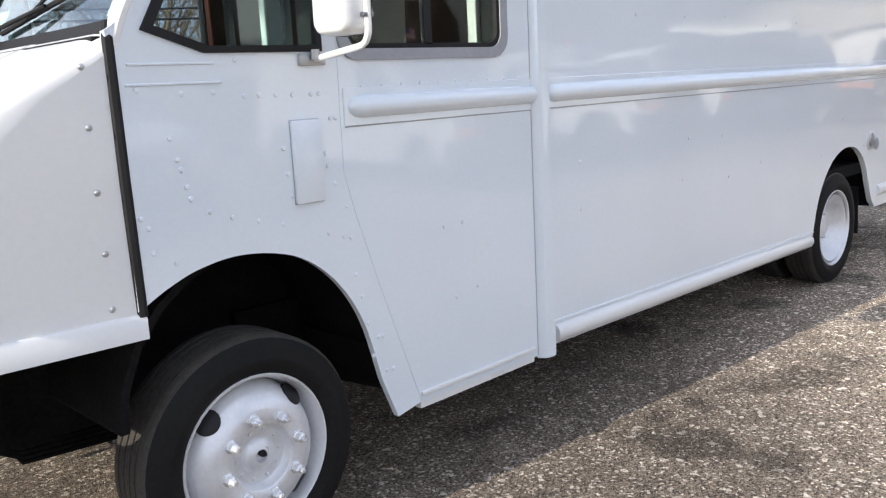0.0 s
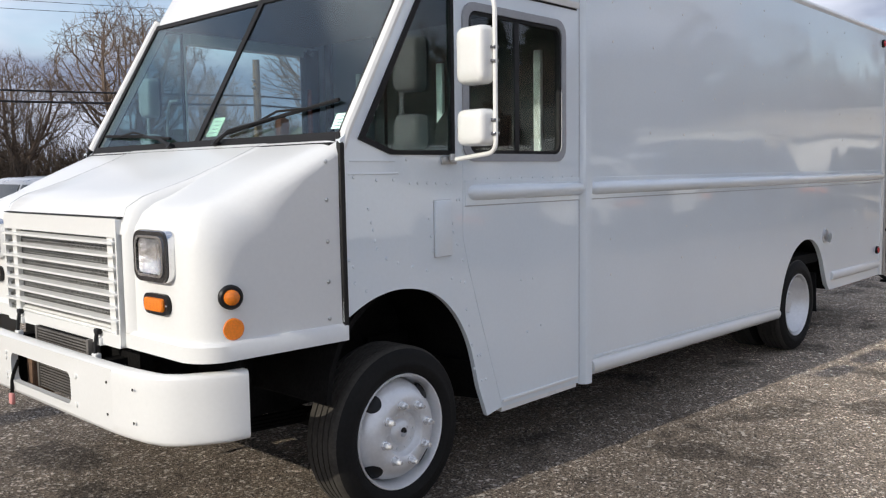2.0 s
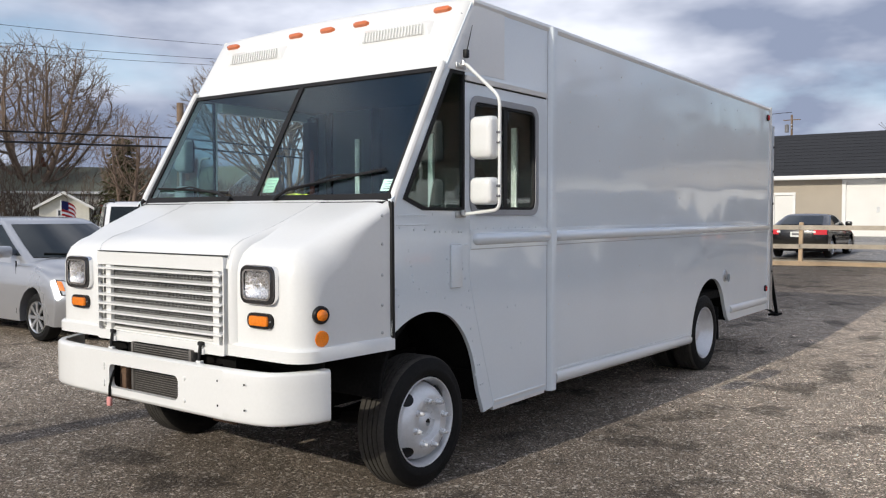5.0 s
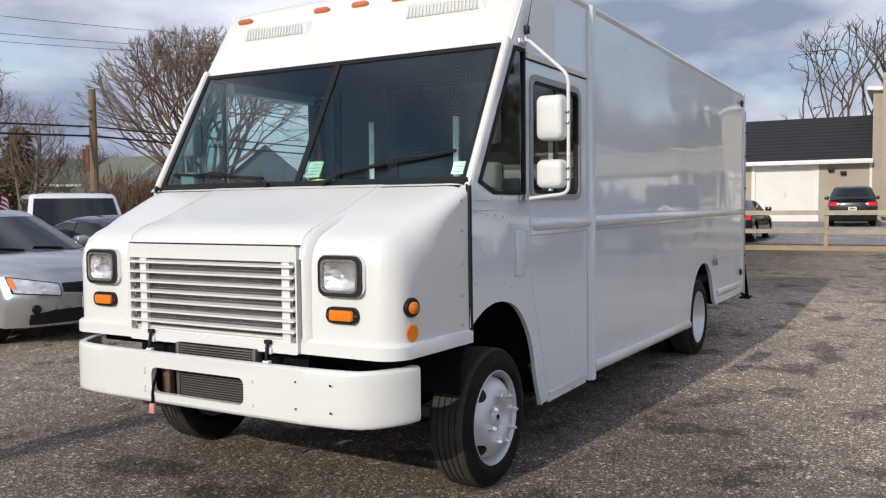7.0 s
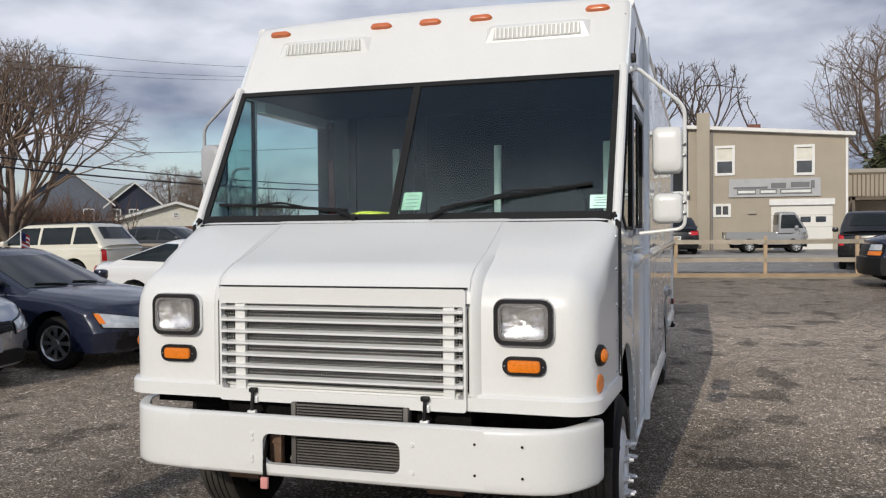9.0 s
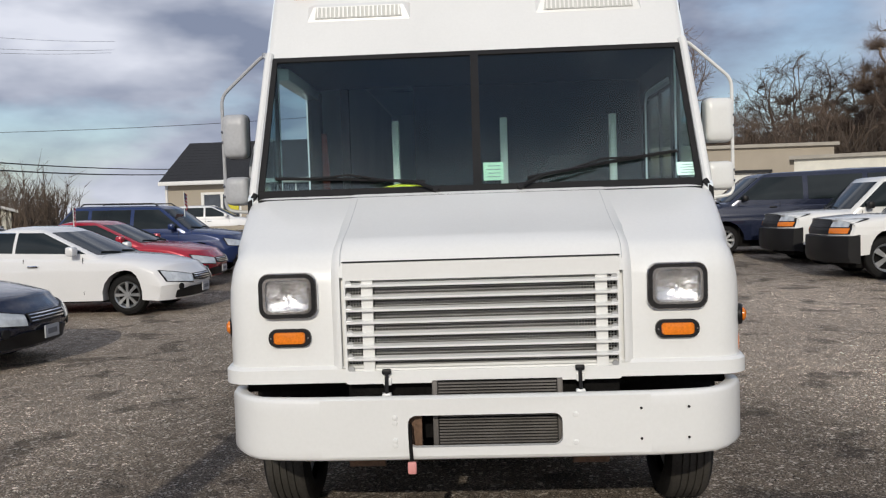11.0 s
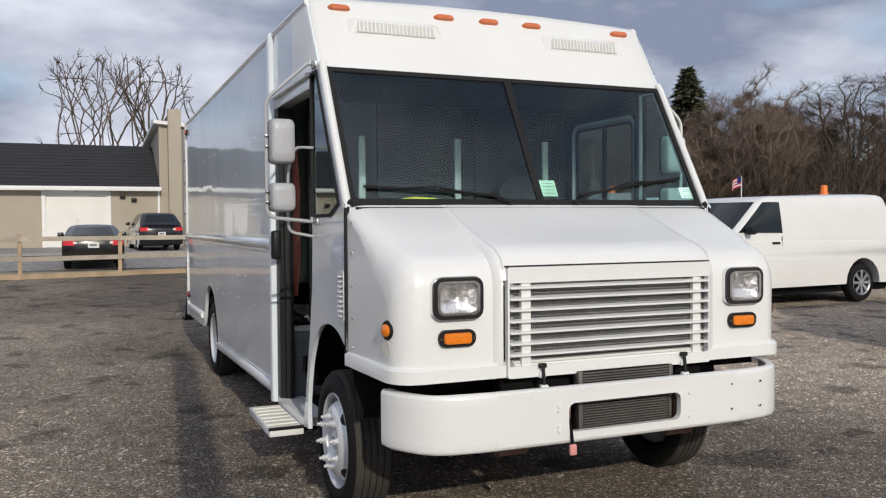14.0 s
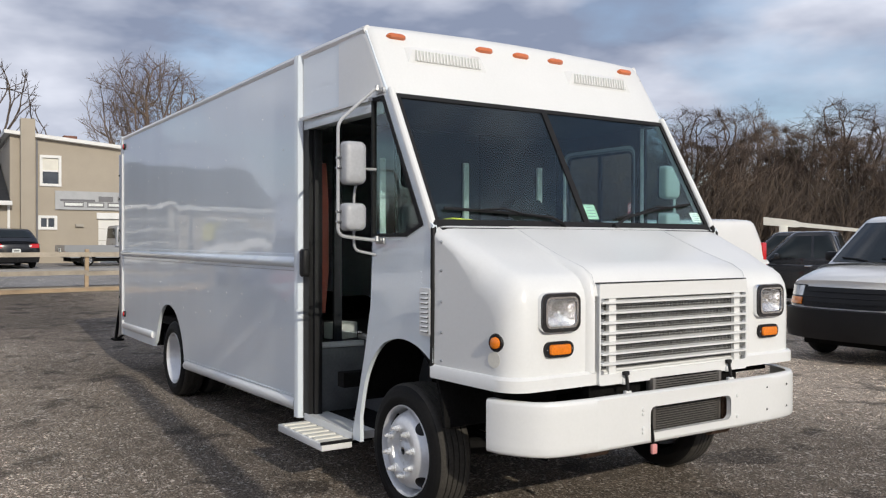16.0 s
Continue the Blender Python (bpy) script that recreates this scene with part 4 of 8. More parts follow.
# box body
def body_side(s):
    outer = [(3.1, 0.44), (3.1, 2.94), (8.60, 2.90), (8.60, 0.44), (7.13, 0.44), (7.06, 0.50), (6.98, 0.64)]
    outer += smooth_run([(6.93, 0.74), (6.84, 0.845), (6.72, 0.915), (6.58, 0.942), (6.44, 0.93), (6.30, 0.88), (6.19, 0.80), (6.10, 0.70), (6.03, 0.57), (5.98, 0.40)])
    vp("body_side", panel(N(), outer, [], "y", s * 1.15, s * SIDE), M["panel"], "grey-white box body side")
    bm = N()
    n = 10
    for a, b, z0, z1 in ((3.2, 5.975, 0.425, 0.375), (7.15, 8.56, 0.565, 0.555)):
        rings = []
        for x, k in ((a, 0.9), (a + 0.02, 1.0), (b - 0.05, 1.0), (b - 0.015, 0.7), (b, 0.1)):
            zc = z0 + (z1 - z0) * (x - a) / (b - a)
            rings.append([(x, s * (1.182 + 0.034 * k * math.sin(math.pi * i / n)), zc - 0.042 * k * math.cos(math.pi * i / n)) for i in range(n + 1)])
        loft(bm, rings)
    vp("skirt_rail", bm, M["paint"], "half-round lower skirt rail")
    bm = N()
    slab(bm, [(3.19, s * 1.16, 0.46), (5.98, s * 1.16, 0.42), (5.98, s * 1.16, 0.33), (3.19, s * 1.16, 0.375)], (0, s, 0), 0.02)
    slab(bm, [(3.19, s * 1.186, 0.485), (5.98, s * 1.186, 0.435), (5.98, s * 1.186, 0.427), (3.19, s * 1.186, 0.477)], (0, s, 0), 0.006)
    vp("skirt_flange", bm, M["panel"])
    # rear corner post
    bm = N()
    panel(bm, [(8.575, s * 1.17), (8.585, s * 1.20), (8.64, s * 1.20), (8.655, s * 1.17), (8.655, s * 1.12)], [], "z", 0.44, 2.93)
    vp("rear_post", bm, M["paint"], "white rear corner post")
    # roof edge
    bm = N()
    tube(bm, [(2.14, s * 1.165, 2.935), (3.1, s * 1.168, 2.938), (8.6, s * 1.165, 2.905)], 0.032, 8)
    vp("roof_rail", bm, M["paint"], "rounded white roof edge")
    # markers
    for z in (0.705, 2.795):
        lm = vp("rear_marker", lathe(N(), [(0, 0.04), (0.018, 0.038)], along((8.49, s * SIDE, z), (0, s, 0)), 18), M["black"], "small red rear marker lamp")
        vp("red_lens", lathe(N(), [(0.012, 0.031), (0.026, 0.028), (0.032, 0.0)], along((8.49, s * SIDE, z), (0, s, 0)), 16), M["redlens"], parent=lm)


both(body_side)
fuel = vp("fuel_filler", lathe(N(), [(0, 0.07), (0.006, 0.07), (0.01, 0.06), (0.004, 0.055), (0.004, 0.0)], along((6.98, -SIDE, 0.95), (0, -1, 0)), 24), M["alu"], "round fuel filler with its flap open")
vp("filler_cap", lathe(N(), [(0, 0.045), (0.02, 0.04), (0.022, 0.0)], along((6.975, -SIDE, 0.955), (0, -1, 0)), 18), M["steel"], parent=fuel)
vp("filler_flap", lathe(N(), [(0, 0.045), (0.004, 0.043)], along((7.04, -1.21, 0.925), (0.6, -0.8, -0.1)), 20), M["paint"], parent=fuel)
bm = N()
loft(bm, [[(x, y, 2.985 - 0.04 * (y / 1.16) ** 2 + dz) for y in (-1.165, -0.8, -0.4, 0, 0.4, 0.8, 1.165)] + [(x, 1.165, 2.9), (x, -1.165, 2.9)] for x, dz in ((2.45, 0.015), (3.1, 0.01), (5.8, -0.012), (8.6, -0.035))])
vp("roof", bm, M["paint"], "white aluminium roof")
bm = N()
box(bm, 8.56, 8.62, -1.16, 1.16, 0.75, 2.9)
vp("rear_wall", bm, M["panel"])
vp("body_floor", box(N(), 3.02, 8.6, -1.15, 1.15, 0.72, 0.80), M["dark"])
bm = N()
for y in (-0.62, 0.62):
    box(bm, 1.95, 8.6, y - 0.04, y + 0.04, 0.5, 0.72)
for x in (2.6, 4.1, 5.6, 7.4):
    box(bm, x, x + 0.09, -1.1, 1.1, 0.62, 0.72)
vp("chassis_frame", bm, M["dark"], "dark steel chassis rails")
# lift gate at the back
for y in (-1.14, 1.14):
    gate = vp("lift_mast", box(N(), 8.72, 8.80, y - 0.05, y + 0.05, 0.42, 2.72, 0.008), M["steel"], "upright mast of the folded lift gate")
    for z in (0.9, 1.4, 1.75, 2.15, 2.45):
        vp("mast_bolt", lathe(N(), [(0, 0.014), (0.01, 0.012)], along((8.76, y + math.copysign(0.05, y), z), (0, math.copysign(1, y), 0)), 8), M["dark"], parent=gate)
    bm = N()
    tube(bm, [(8.80, y, 1.05), (9.12, y + math.copysign(0.02, y), 0.34)], 0.022, 6)
    tube(bm, [(8.76, y, 0.43), (8.95, y, 0.37), (9.13, y, 0.33)], 0.018, 6)
    box(bm, 9.02, 9.24, y - 0.06, y + 0.06, 0.31, 0.335)
    vp("lift_prop", bm, M["dark"], "black folded support leg of the lift gate", parent=gate)
vp("lift_platform", box(N(), 8.81, 8.87, -1.05, 1.05, 0.5, 1.9, 0.01), M["steel"], "folded steel lift platform")
vp("rear_bumper", box(N(), 8.62, 8.74, -1.16, 1.16, 0.42, 0.52, 0.01), M["dark"])

# bumper
bm = N()
plan = [(0.90, 1.155), (0.82, 1.143), (0.74, 1.10), (0.672, 1.05), (0.625, 0.99), (0.595, 0.91), (0.58, 0.8), (0.572, 0.7), (0.568, 0.3)]
plan += [(x, -y) for x, y in reversed(plan)]
front = plan


def bump_ring(z, inset):
    out = []
    for i, (x, y) in enumerate(front):
        k = min(1.0, (abs(y) - 0.9) / 0.2) if abs(y) > 0.9 else 0.0
        out.append((x + inset * (1 - 0.8 * k), y - math.copysign(inset * k, y), z))
    return out


hz0, hz1 = 0.605, 0.742
hole = rrect(-0.33, 0.325, hz0, hz1, 0.035)
prof = [(0.553, 0.055), (0.549, 0.014), (0.556, 0.004), (0.568, 0.0), (0.60, 0.0), (0.76, 0.0), (0.80, 0.0), (0.812, 0.003), (0.82, 0.014), (0.818, 0.055), (0.812, 0.055), (0.811, 0.018), (0.80, 0.008), (0.568, 0.008), (0.558, 0.018), (0.559, 0.055)]
rows = [bump_ring(z, i) for z, i in prof]
bm = N()
loft(bm, [[row[k] for row in rows] for k in range(len(plan))])
bmesh.ops.delete(bm, geom=[f for f in bm.faces if abs(f.calc_center_median().y) < 0.69 and 0.57 < f.calc_center_median().z < 0.81 and f.calc_center_median().x < 0.5795], context="FACES")
bumper = vp("front_bumper", bm, M["paint"], "white steel bumper with a cooling slot", sharp=45)
bm = N()
panel(bm, [(0.7, 0.566), (0.7, 0.812), (0.3, 0.812), (-0.3, 0.812), (-0.7, 0.812), (-0.7, 0.566), (-0.3, 0.566), (0.3, 0.566)], [hole], "x", 0.568, 0.574)
for v in bm.verts:
    v.co.x += 0.004 * max(0.0, (abs(v.co.y) - 0.33) / 0.37)
vp("bumper_face", bm, M["paint"], parent=bumper)
vp("slot_lip", panel(N(), rrect(-0.336, 0.331, hz0 - 0.006, hz1 + 0.006, 0.04), [hole], "x", 0.572, 0.60), M["paint"], parent=bumper)
for y in (0.38, -0.385):
    for z in (0.615, 0.635, 0.735, 0.712):
        if z in (0.635, 0.712) and y < 0:
            continue
        vp("bolt", lathe(N(), [(0, 0.012), (0.006, 0.01), (0.008, 0.0)], along((0.569, y, z), (-1, 0, 0)), 10), M["paint"], parent=bumper)
for y in (-0.66, -0.86):
    for z in (0.625, 0.755):
        vp("bolt_hole", lathe(N(), [(0, 0.006), (0.002, 0.006)], along((0.571 if abs(y) < 0.7 else 0.579, y, z), (-1, 0, 0)), 8), M["black"], parent=bumper)
for y in (-0.45, 0.45):
    vp("frame_horn", box(N(), 0.60, 1.9, y - 0.04, y + 0.04, 0.56, 0.80), M["dark"])
for y in (-0.65, 0.65):
    vp("bumper_beam", box(N(), 0.64, 0.72, y - 0.25, y + 0.25, 0.60, 0.67), M["dark"])
cool = vp("oil_cooler", box(N(), 0.66, 0.70, -0.32, 0.20, 0.58, 0.872), M["dark"], "finned cooler behind the bumper")
for i in range(22):
    vp("fin", box(N(), 0.648, 0.661, -0.315, 0.195, 0.585 + 0.013 * i, 0.5915 + 0.013 * i), M["fins"], parent=cool)
for y in (-0.33, 0.21):
    vp("cooler_tank", box(N(), 0.645, 0.70, y - 0.012, y + 0.012, 0.58, 0.872, 0.004), M["fins"], parent=cool)
vp("rusty_bracket", box(N(), 0.64, 0.66, -0.40, -0.35, 0.56, 0.75, 0.005), M["rust"], parent=bumper)
vp("rusty_bracket", box(N(), 0.64, 0.68, 0.27, 0.33, 0.56, 0.75, 0.005), M["rust"], parent=bumper)
for y in (-0.418, 0.418):
    bm = N()
    tube(bm, [(0.655, y, 0.925), (0.645, y, 0.87), (0.64, y, 0.80)], 0.009, 8, 0.008)
    box(bm, 0.645, 0.668, y - 0.02, y + 0.02, 0.905, 0.928, 0.006)
    lt = vp("hood_latch", bm, M["black"], "black rubber hood latch", parent=hood)
    vp("latch_bracket", box(N(), 0.655, 0.68, y - 0.02, y + 0.016, 0.856, 0.89, 0.005), M["paint"], parent=lt)
    vp("latch_catch", box(N(), 0.632, 0.66, y - 0.02, y + 0.02, 0.80, 0.826, 0.005), M["paint"], parent=lt)
bm = N()
tube(bm, bend([(0.60, 0.318, 0.70), (0.565, 0.316, 0.62), (0.56, 0.312, 0.55)], 0.03), 0.008, 6)
strap = vp("hanging_cable", bm, M["dark"], "thin cable over the bumper edge")
vp("cable_tag", box(N(), 0.548, 0.568, 0.292, 0.33, 0.495, 0.548, 0.007), M["pink"], "faded pink tag", parent=strap)
for y in (-0.47, 0.53):
    bm = N()
    tube(bm, [(0.78, y - 0.08, 0.50), (0.78, y + 0.08, 0.50)], 0.035, 10)
    box(bm, 0.74, 0.86, y - 0.05, y + 0.05, 0.5, 0.58, 0.01)
    vp("spring_hanger", bm, M["rust"], "rusty leaf-spring hanger")
for y in (-0.5, 0.5):
    bm = N()
    for i in range(4):
        tube(bm, [(0.85 + 0.1 * i, y, 0.5 - 0.018 * i), (1.2, y, 0.41 - 0.018 * i), (1.7, y, 0.38 - 0.018 * i), (2.2, y, 0.41 - 0.018 * i), (2.6 - 0.1 * i, y, 0.52 - 0.018 * i)], 0.012, 6)
    vp("leaf_spring", bm, M["dark"])
vp("front_axle", tube(N(), [(1.7, -0.95, 0.40), (1.7, -0.5, 0.33), (1.7, 0.5, 0.33), (1.7, 0.95, 0.40)], 0.05, 8), M["dark"])
vp("rear_axle", tube(N(), [(6.41, -0.95, 0.40), (6.41, 0.95, 0.40)], 0.075, 10), M["dark"])
vp("differential", lathe(N(), [(-0.16, 0.05), (-0.12, 0.17), (0.0, 0.2), (0.12, 0.17), (0.16, 0.05)], along((6.41, 0.0, 0.42), (1, 0, 0)), 16), M["dark"])
bm = N()
box(bm, 0.85, 1.9, -0.36, 0.36, 0.62, 1.25, 0.05)
box(bm, 1.1, 2.3, -0.2, 0.2, 0.42, 0.7, 0.05)
vp("engine", bm, M["dark"], "dark engine block under the hood")
# wheel housings
for s in (-1, 1):
    bm = N()
    n = 12
    def shell(cx, cz, r0, r1, k, y):
        up = [(cx + r0 * math.cos(math.pi * i / n), s * y, cz + k * r0 * math.sin(math.pi * i / n)) for i in range(n + 1)]
        dn = [(cx + r1 * math.cos(math.pi * i / n), s * y, cz + k * r1 * math.sin(math.pi * i / n)) for i in range(n, -1, -1)]
        return up + dn
    loft(bm, [shell(1.77, 0.60, 0.50, 0.475, 0.97, y) for y in (0.62, 1.158)])
    vp("front_wheel_housing", bm, M["dark"])
    # added panel, stops sun coming through the slot between bumper and hood
    vp("nose_apron", box(N(), 0.90, 0.915, s * 0.55, s * 1.10, 0.79, 0.925), M["dark"])
    # dark sheet behind the wheel, the arch's shade put into its colour
    vp("splash_panel", box(N(), 1.0, 2.4, s * 0.60, s * 0.62, 0.45, 1.3), M["dark"])
    bm = N()
    loft(bm, [shell(6.52, 0.45, 0.60, 0.575, 0.86, y) for y in (0.5, 1.155)])
    slab(bm, [(5.9, s * 0.5, 0.4), (7.14, s * 0.5, 0.4), (7.14, s * 0.5, 1.05), (5.9, s * 0.5, 1.05)], (0, s, 0), 0.02)
    vp("rear_wheel_housing", bm, M["dark"])
    bm = N()
    slab(bm, [(7.02, s * 0.62, 0.60), (7.02, s * 1.1, 0.60), (7.05, s * 1.1, 0.24), (7.05, s * 0.62, 0.24)], (1, 0, 0), 0.012)
    vp("mud_flap", bm, M["rubber"])
bm = N()
slab(bm, [(2.2, -1.12, 0.62), (2.2, -0.7, 0.62), (2.34, -0.7, 0.36), (2.34, -1.12, 0.40)], (1, 0, 0), 0.01)
vp("splash_flap", bm, M["dark"], "dirty splash flap")


# wheels
def wheel(x, s, rear=False):
    y = s * (1.16 if not rear else 1.17)
    m = Matrix(((1, 0, 0, x), (0, 0, s, y), (0, -s, 0, 0.389), (0, 0, 0, 1)))
    R = 0.391
    bm = N()
    disc = [(-0.12, 0.238), (-0.07, 0.232), (-0.03, 0.218), (-0.004, 0.2), (0.012, 0.18), (0.02, 0.162), (0.022, 0.155), (0.022, 0.114), (0.018, 0.108), (-0.004, 0.102), (-0.012, 0.095), (-0.012, 0.062), (-0.004, 0.056), (0.004, 0.046), (0.010, 0.022), (-0.01, 0.018), (-0.01, 0.0)] if not rear else [(-0.015, 0.235), (-0.06, 0.205), (-0.125, 0.17), (-0.135, 0.15), (-0.135, 0.085), (-0.12, 0.08), (-0.12, 0.0)]
    lathe(bm, disc, m, 40, close=False)
    w = vp("wheel", bm, M["wheel"], "white painted steel wheel with black tyre" if not rear else "white dished rear wheel with twin tyres", sharp=40)
    bm = N()
    lathe(bm, [(-0.022, 0.262), (-0.004, 0.266), (0.001, 0.263), (0.0, 0.258), (-0.012, 0.251), (-0.035, 0.244), (-0.11, 0.238), (-0.17, 0.238)], m, 48, close=False)
    vp("rim", bm, M["wheel"], parent=w, sharp=40)
    for off in ((0,) if not rear else (0, -0.27)):
        bm = N()
        prof = [(-0.02, 0.257), (-0.004, 0.265), (0.005, 0.282), (0.012, 0.305), (0.012, 0.318), (0.009, 0.322), (0.008, 0.345), (-0.001, 0.366), (-0.012, 0.378)]
        lathe(bm, [(h + off, r) for h, r in prof], m, 56, close=False)
        lathe(bm, [(-0.22 - h + off, r) for h, r in prof], m, 56, close=False)
        vp("tyre", bm, M["tyre"], parent=w, label="black tyre side wall", sharp=40)
        bm = N()
        tr = [(-0.012, 0.378), (-0.02, R - 0.006), (-0.03, R - 0.001)]
        for g in (-0.052, -0.088, -0.124, -0.16):
            tr += [(g + 0.0042, R), (g + 0.003, R - 0.009), (g - 0.003, R - 0.009), (g - 0.0042, R)]
        tr += [(-0.19, R - 0.001), (-0.2, R - 0.006), (-0.208, 0.378)]
        lathe(bm, [(h + off, r) for h, r in tr], m, 56, close=False)
        vp("tread", bm, M["tread"], parent=w, label="dusty ribbed tread", sharp=40)
    if not rear:
        for k in range(8):
            a = 2 * math.pi * k / 8 + 0.2
            p = m @ Vector((0.135 * math.cos(a), 0.135 * math.sin(a), 0.02))
            bm = N()
            lathe(bm, [(0, 0.021), (0.008, 0.021), (0.01, 0.0165), (0.03, 0.0165), (0.034, 0.01), (0.05, 0.009), (0.052, 0.0)], along(p, (0, s, 0)), 6)
            vp("lug_nut", bm, M["chromenut"], parent=w)
        for k in range(10):
            a = 2 * math.pi * k / 10
            vp("hub_bolt", lathe(N(), [(0, 0.0065), (0.007, 0.006), (0.009, 0.0)], along(m @ Vector((0.079 * math.cos(a), 0.079 * math.sin(a), -0.013)), (0, s, 0)), 6), M["wheel"], parent=w)
        vp("hub_bore", lathe(N(), [(0.0, 0.0), (0.004, 0.017), (-0.01, 0.018)], m @ Matrix.Translation((0.012, 0.01, 0.004)), 12), M["black"], parent=w)
        for k in range(4):
            a = math.pi / 4 + math.pi / 2 * k
            bm = N()
            c = Vector((0.211 * math.cos(a), 0.211 * math.sin(a), -0.034))
            nrm = Vector((math.cos(a) * 0.72, math.sin(a) * 0.72, 0.69))
            q = Matrix.Translation(c) @ nrm.to_track_quat("Z", "Y").to_matrix().to_4x4()
            lathe(bm, [(0.017, 0.0), (0.016, 0.034), (0.012, 0.041), (-0.01, 0.044)], m @ q, 18, close=False)
            vp("hand_hole", bm, M["black"], parent=w)
    else:
        vp("hub_cap", lathe(N(), [(-0.134, 0.082), (-0.085, 0.076), (-0.075, 0.055), (-0.073, 0.0)], m, 20, close=False), M["wheel"], parent=w)
        for k in range(8):
            a = 2 * math.pi * k / 8
            p = m @ Vector((0.115 * math.cos(a), 0.115 * math.sin(a), -0.135))
            vp("lug_nut", lathe(N(), [(0, 0.018), (0.03, 0.016), (0.045, 0.008)], along(p, (0, s, 0)), 6), M["wheel"], parent=w)


for x, rear in ((1.70, False), (6.41, True)):
    for s in (-1, 1):
        wheel(x, s, rear)


# mirrors
def mirror(s):
    x = 2.0 if s < 0 else 1.93
    yo = s * 1.476
    bm = N()
    tube(bm, bend([(x, s * 1.19, 2.52), (x, s * 1.23, 2.53), (x, yo, 2.31), (x, yo, 1.645), (x + 0.01, s * 1.19, 1.615)], 0.05, 5), 0.0105, 8)
    arm = vp("mirror_arm", bm, M["paint"] if s < 0 else M["mirrorgrey"], "white tubular mirror bracket with two mirror heads")
    for z in (2.52, 1.615):
        bm = N()
        box(bm, x - 0.05, x + 0.05, s * 1.184, s * 1.20, z - 0.018, z + 0.018, 0.004)
        lathe(bm, [(0, 0.015), (0.03, 0.013)], along((x, s * 1.215, z), (0, 0, 1)), 8)
        vp("mirror_mount", bm, M["steel"], parent=arm)
    for z0, z1, d in ((1.945, 2.20, 0.012), (1.675, 1.838, 0.018)):
        bm = N()
        y0, y1 = (s * 1.306, s * 1.466) if s < 0 else (1.322, 1.462)
        shell = M["paint"] if s < 0 else M["mirrorgrey"]
        ya, yb = min(y0, y1), max(y0, y1)
        rings = []
        for k, dx in ((0.5, -0.078), (0.84, -0.075), (0.93, -0.066), (0.98, -0.05), (1.0, -0.028), (1.0, d)):
            cu, cv = (ya + yb) / 2, (z0 + z1) / 2
            rings.append([(x + dx, cu + (u - cu) * k, cv + (v - cv) * k) for u, v in rrect(ya, yb, z0, z1, 0.032)])
        loft(bm, rings)
        head = vp("mirror_head", bm, shell, "white mirror housing" if s < 0 else "grey mirror housing", parent=arm, sharp=50)
        vp("mirror_glass", panel(N(), rrect(ya + 0.01, yb - 0.01, z0 + 0.01, z1 - 0.01, 0.025), [], "x", x + d - 0.002, x + d + 0.003), M["mirror"], parent=arm)
        vp("mirror_rim", panel(N(), rrect(ya - 0.002, yb + 0.002, z0 - 0.002, z1 + 0.002, 0.033), [rrect(ya + 0.01, yb - 0.01, z0 + 0.01, z1 - 0.01, 0.025)], "x", x + d - 0.01, x + d + 0.005), M["black"], parent=arm)
        for dz in (-0.03, 0.03):
            vp("mirror_clamp", box(N(), x - 0.02, x + 0.02, min(yo - s * 0.02, yo + s * 0.008), max(yo - s * 0.02, yo + s * 0.008), (z0 + z1) / 2 + dz - 0.007, (z0 + z1) / 2 + dz + 0.007, 0.003), M["darkchrome"], parent=arm)
    if s > 0:
        bm = N()
        tube(bm, bend([(x + 0.06, 1.19, 2.05), (x + 0.06, 1.30, 2.05), (x + 0.06, 1.34, 1.9), (x + 0.06, 1.34, 1.56), (x + 0.06, 1.19, 1.53)], 0.04), 0.0085, 8)
        vp("grab_bar", bm, M["mirrorgrey"], "grey grab bar beside the doorway")


both(mirror)
bm = N()
box(bm, 2.03, 2.065, -1.215, -1.184, 2.575, 2.625, 0.006)
tube(bm, [(2.05, -1.205, 2.62), (2.10, -1.21, 2.78)], 0.004, 5, 0.002)
vp("antenna", bm, M["black"], "short black whip antenna")

# doorway on the kerb side
dw_in = vp("door_jamb", panel(N(), [(2.985, 0.36), (3.09, 0.36), (3.09, 2.46), (2.985, 2.46)], [], "y", 1.10, 1.184), M["black"], "black rubber door jamb")
vp("jamb_strip", box(N(), 2.955, 2.985, 1.09, 1.15, 0.36, 2.44, 0.006), M["rubber"], parent=dw_in)
vp("door_header", box(N(), 2.045, 3.055, 1.10, 1.192, 2.405, 2.475, 0.006), M["panel"], "white header over the doorway")
vp("header_gutter", panel(N(), [(1.185, 2.475), (1.185, 2.50), (1.222, 2.49), (1.222, 2.47)], [], "x", 2.03, 3.06), M["paint"])
vp("door_sill", box(N(), 2.30, 3.055, 1.0, 1.186, 0.335, 0.385), M["paint"], "painted door sill")
vp("step_riser", panel(N(), [(2.12, 0.385), (3.05, 0.385), (3.05, 0.91), (2.12, 0.91)], [], "y", 0.70, 0.73), M["riser"], "grey metal step riser")
vp("step_well_floor", box(N(), 2.12, 3.05, 0.70, 1.02, 0.36, 0.386), M["dark"])
vp("step_riser", box(N(), 3.0, 3.028, 0.735, 1.088, 0.387, 0.843, 0.004), M["riser"], "scuffed grey step riser to the load floor")
vp("tread_nosing", box(N(), 2.99, 3.06, 0.735, 1.088, 0.845, 0.885, 0.006), M["winframe"])
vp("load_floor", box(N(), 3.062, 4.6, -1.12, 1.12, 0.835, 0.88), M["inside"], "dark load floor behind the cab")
vp("tread_nosing", box(N(), 2.12, 3.05, 0.70, 0.76, 0.895, 0.925, 0.005), M["steel"])
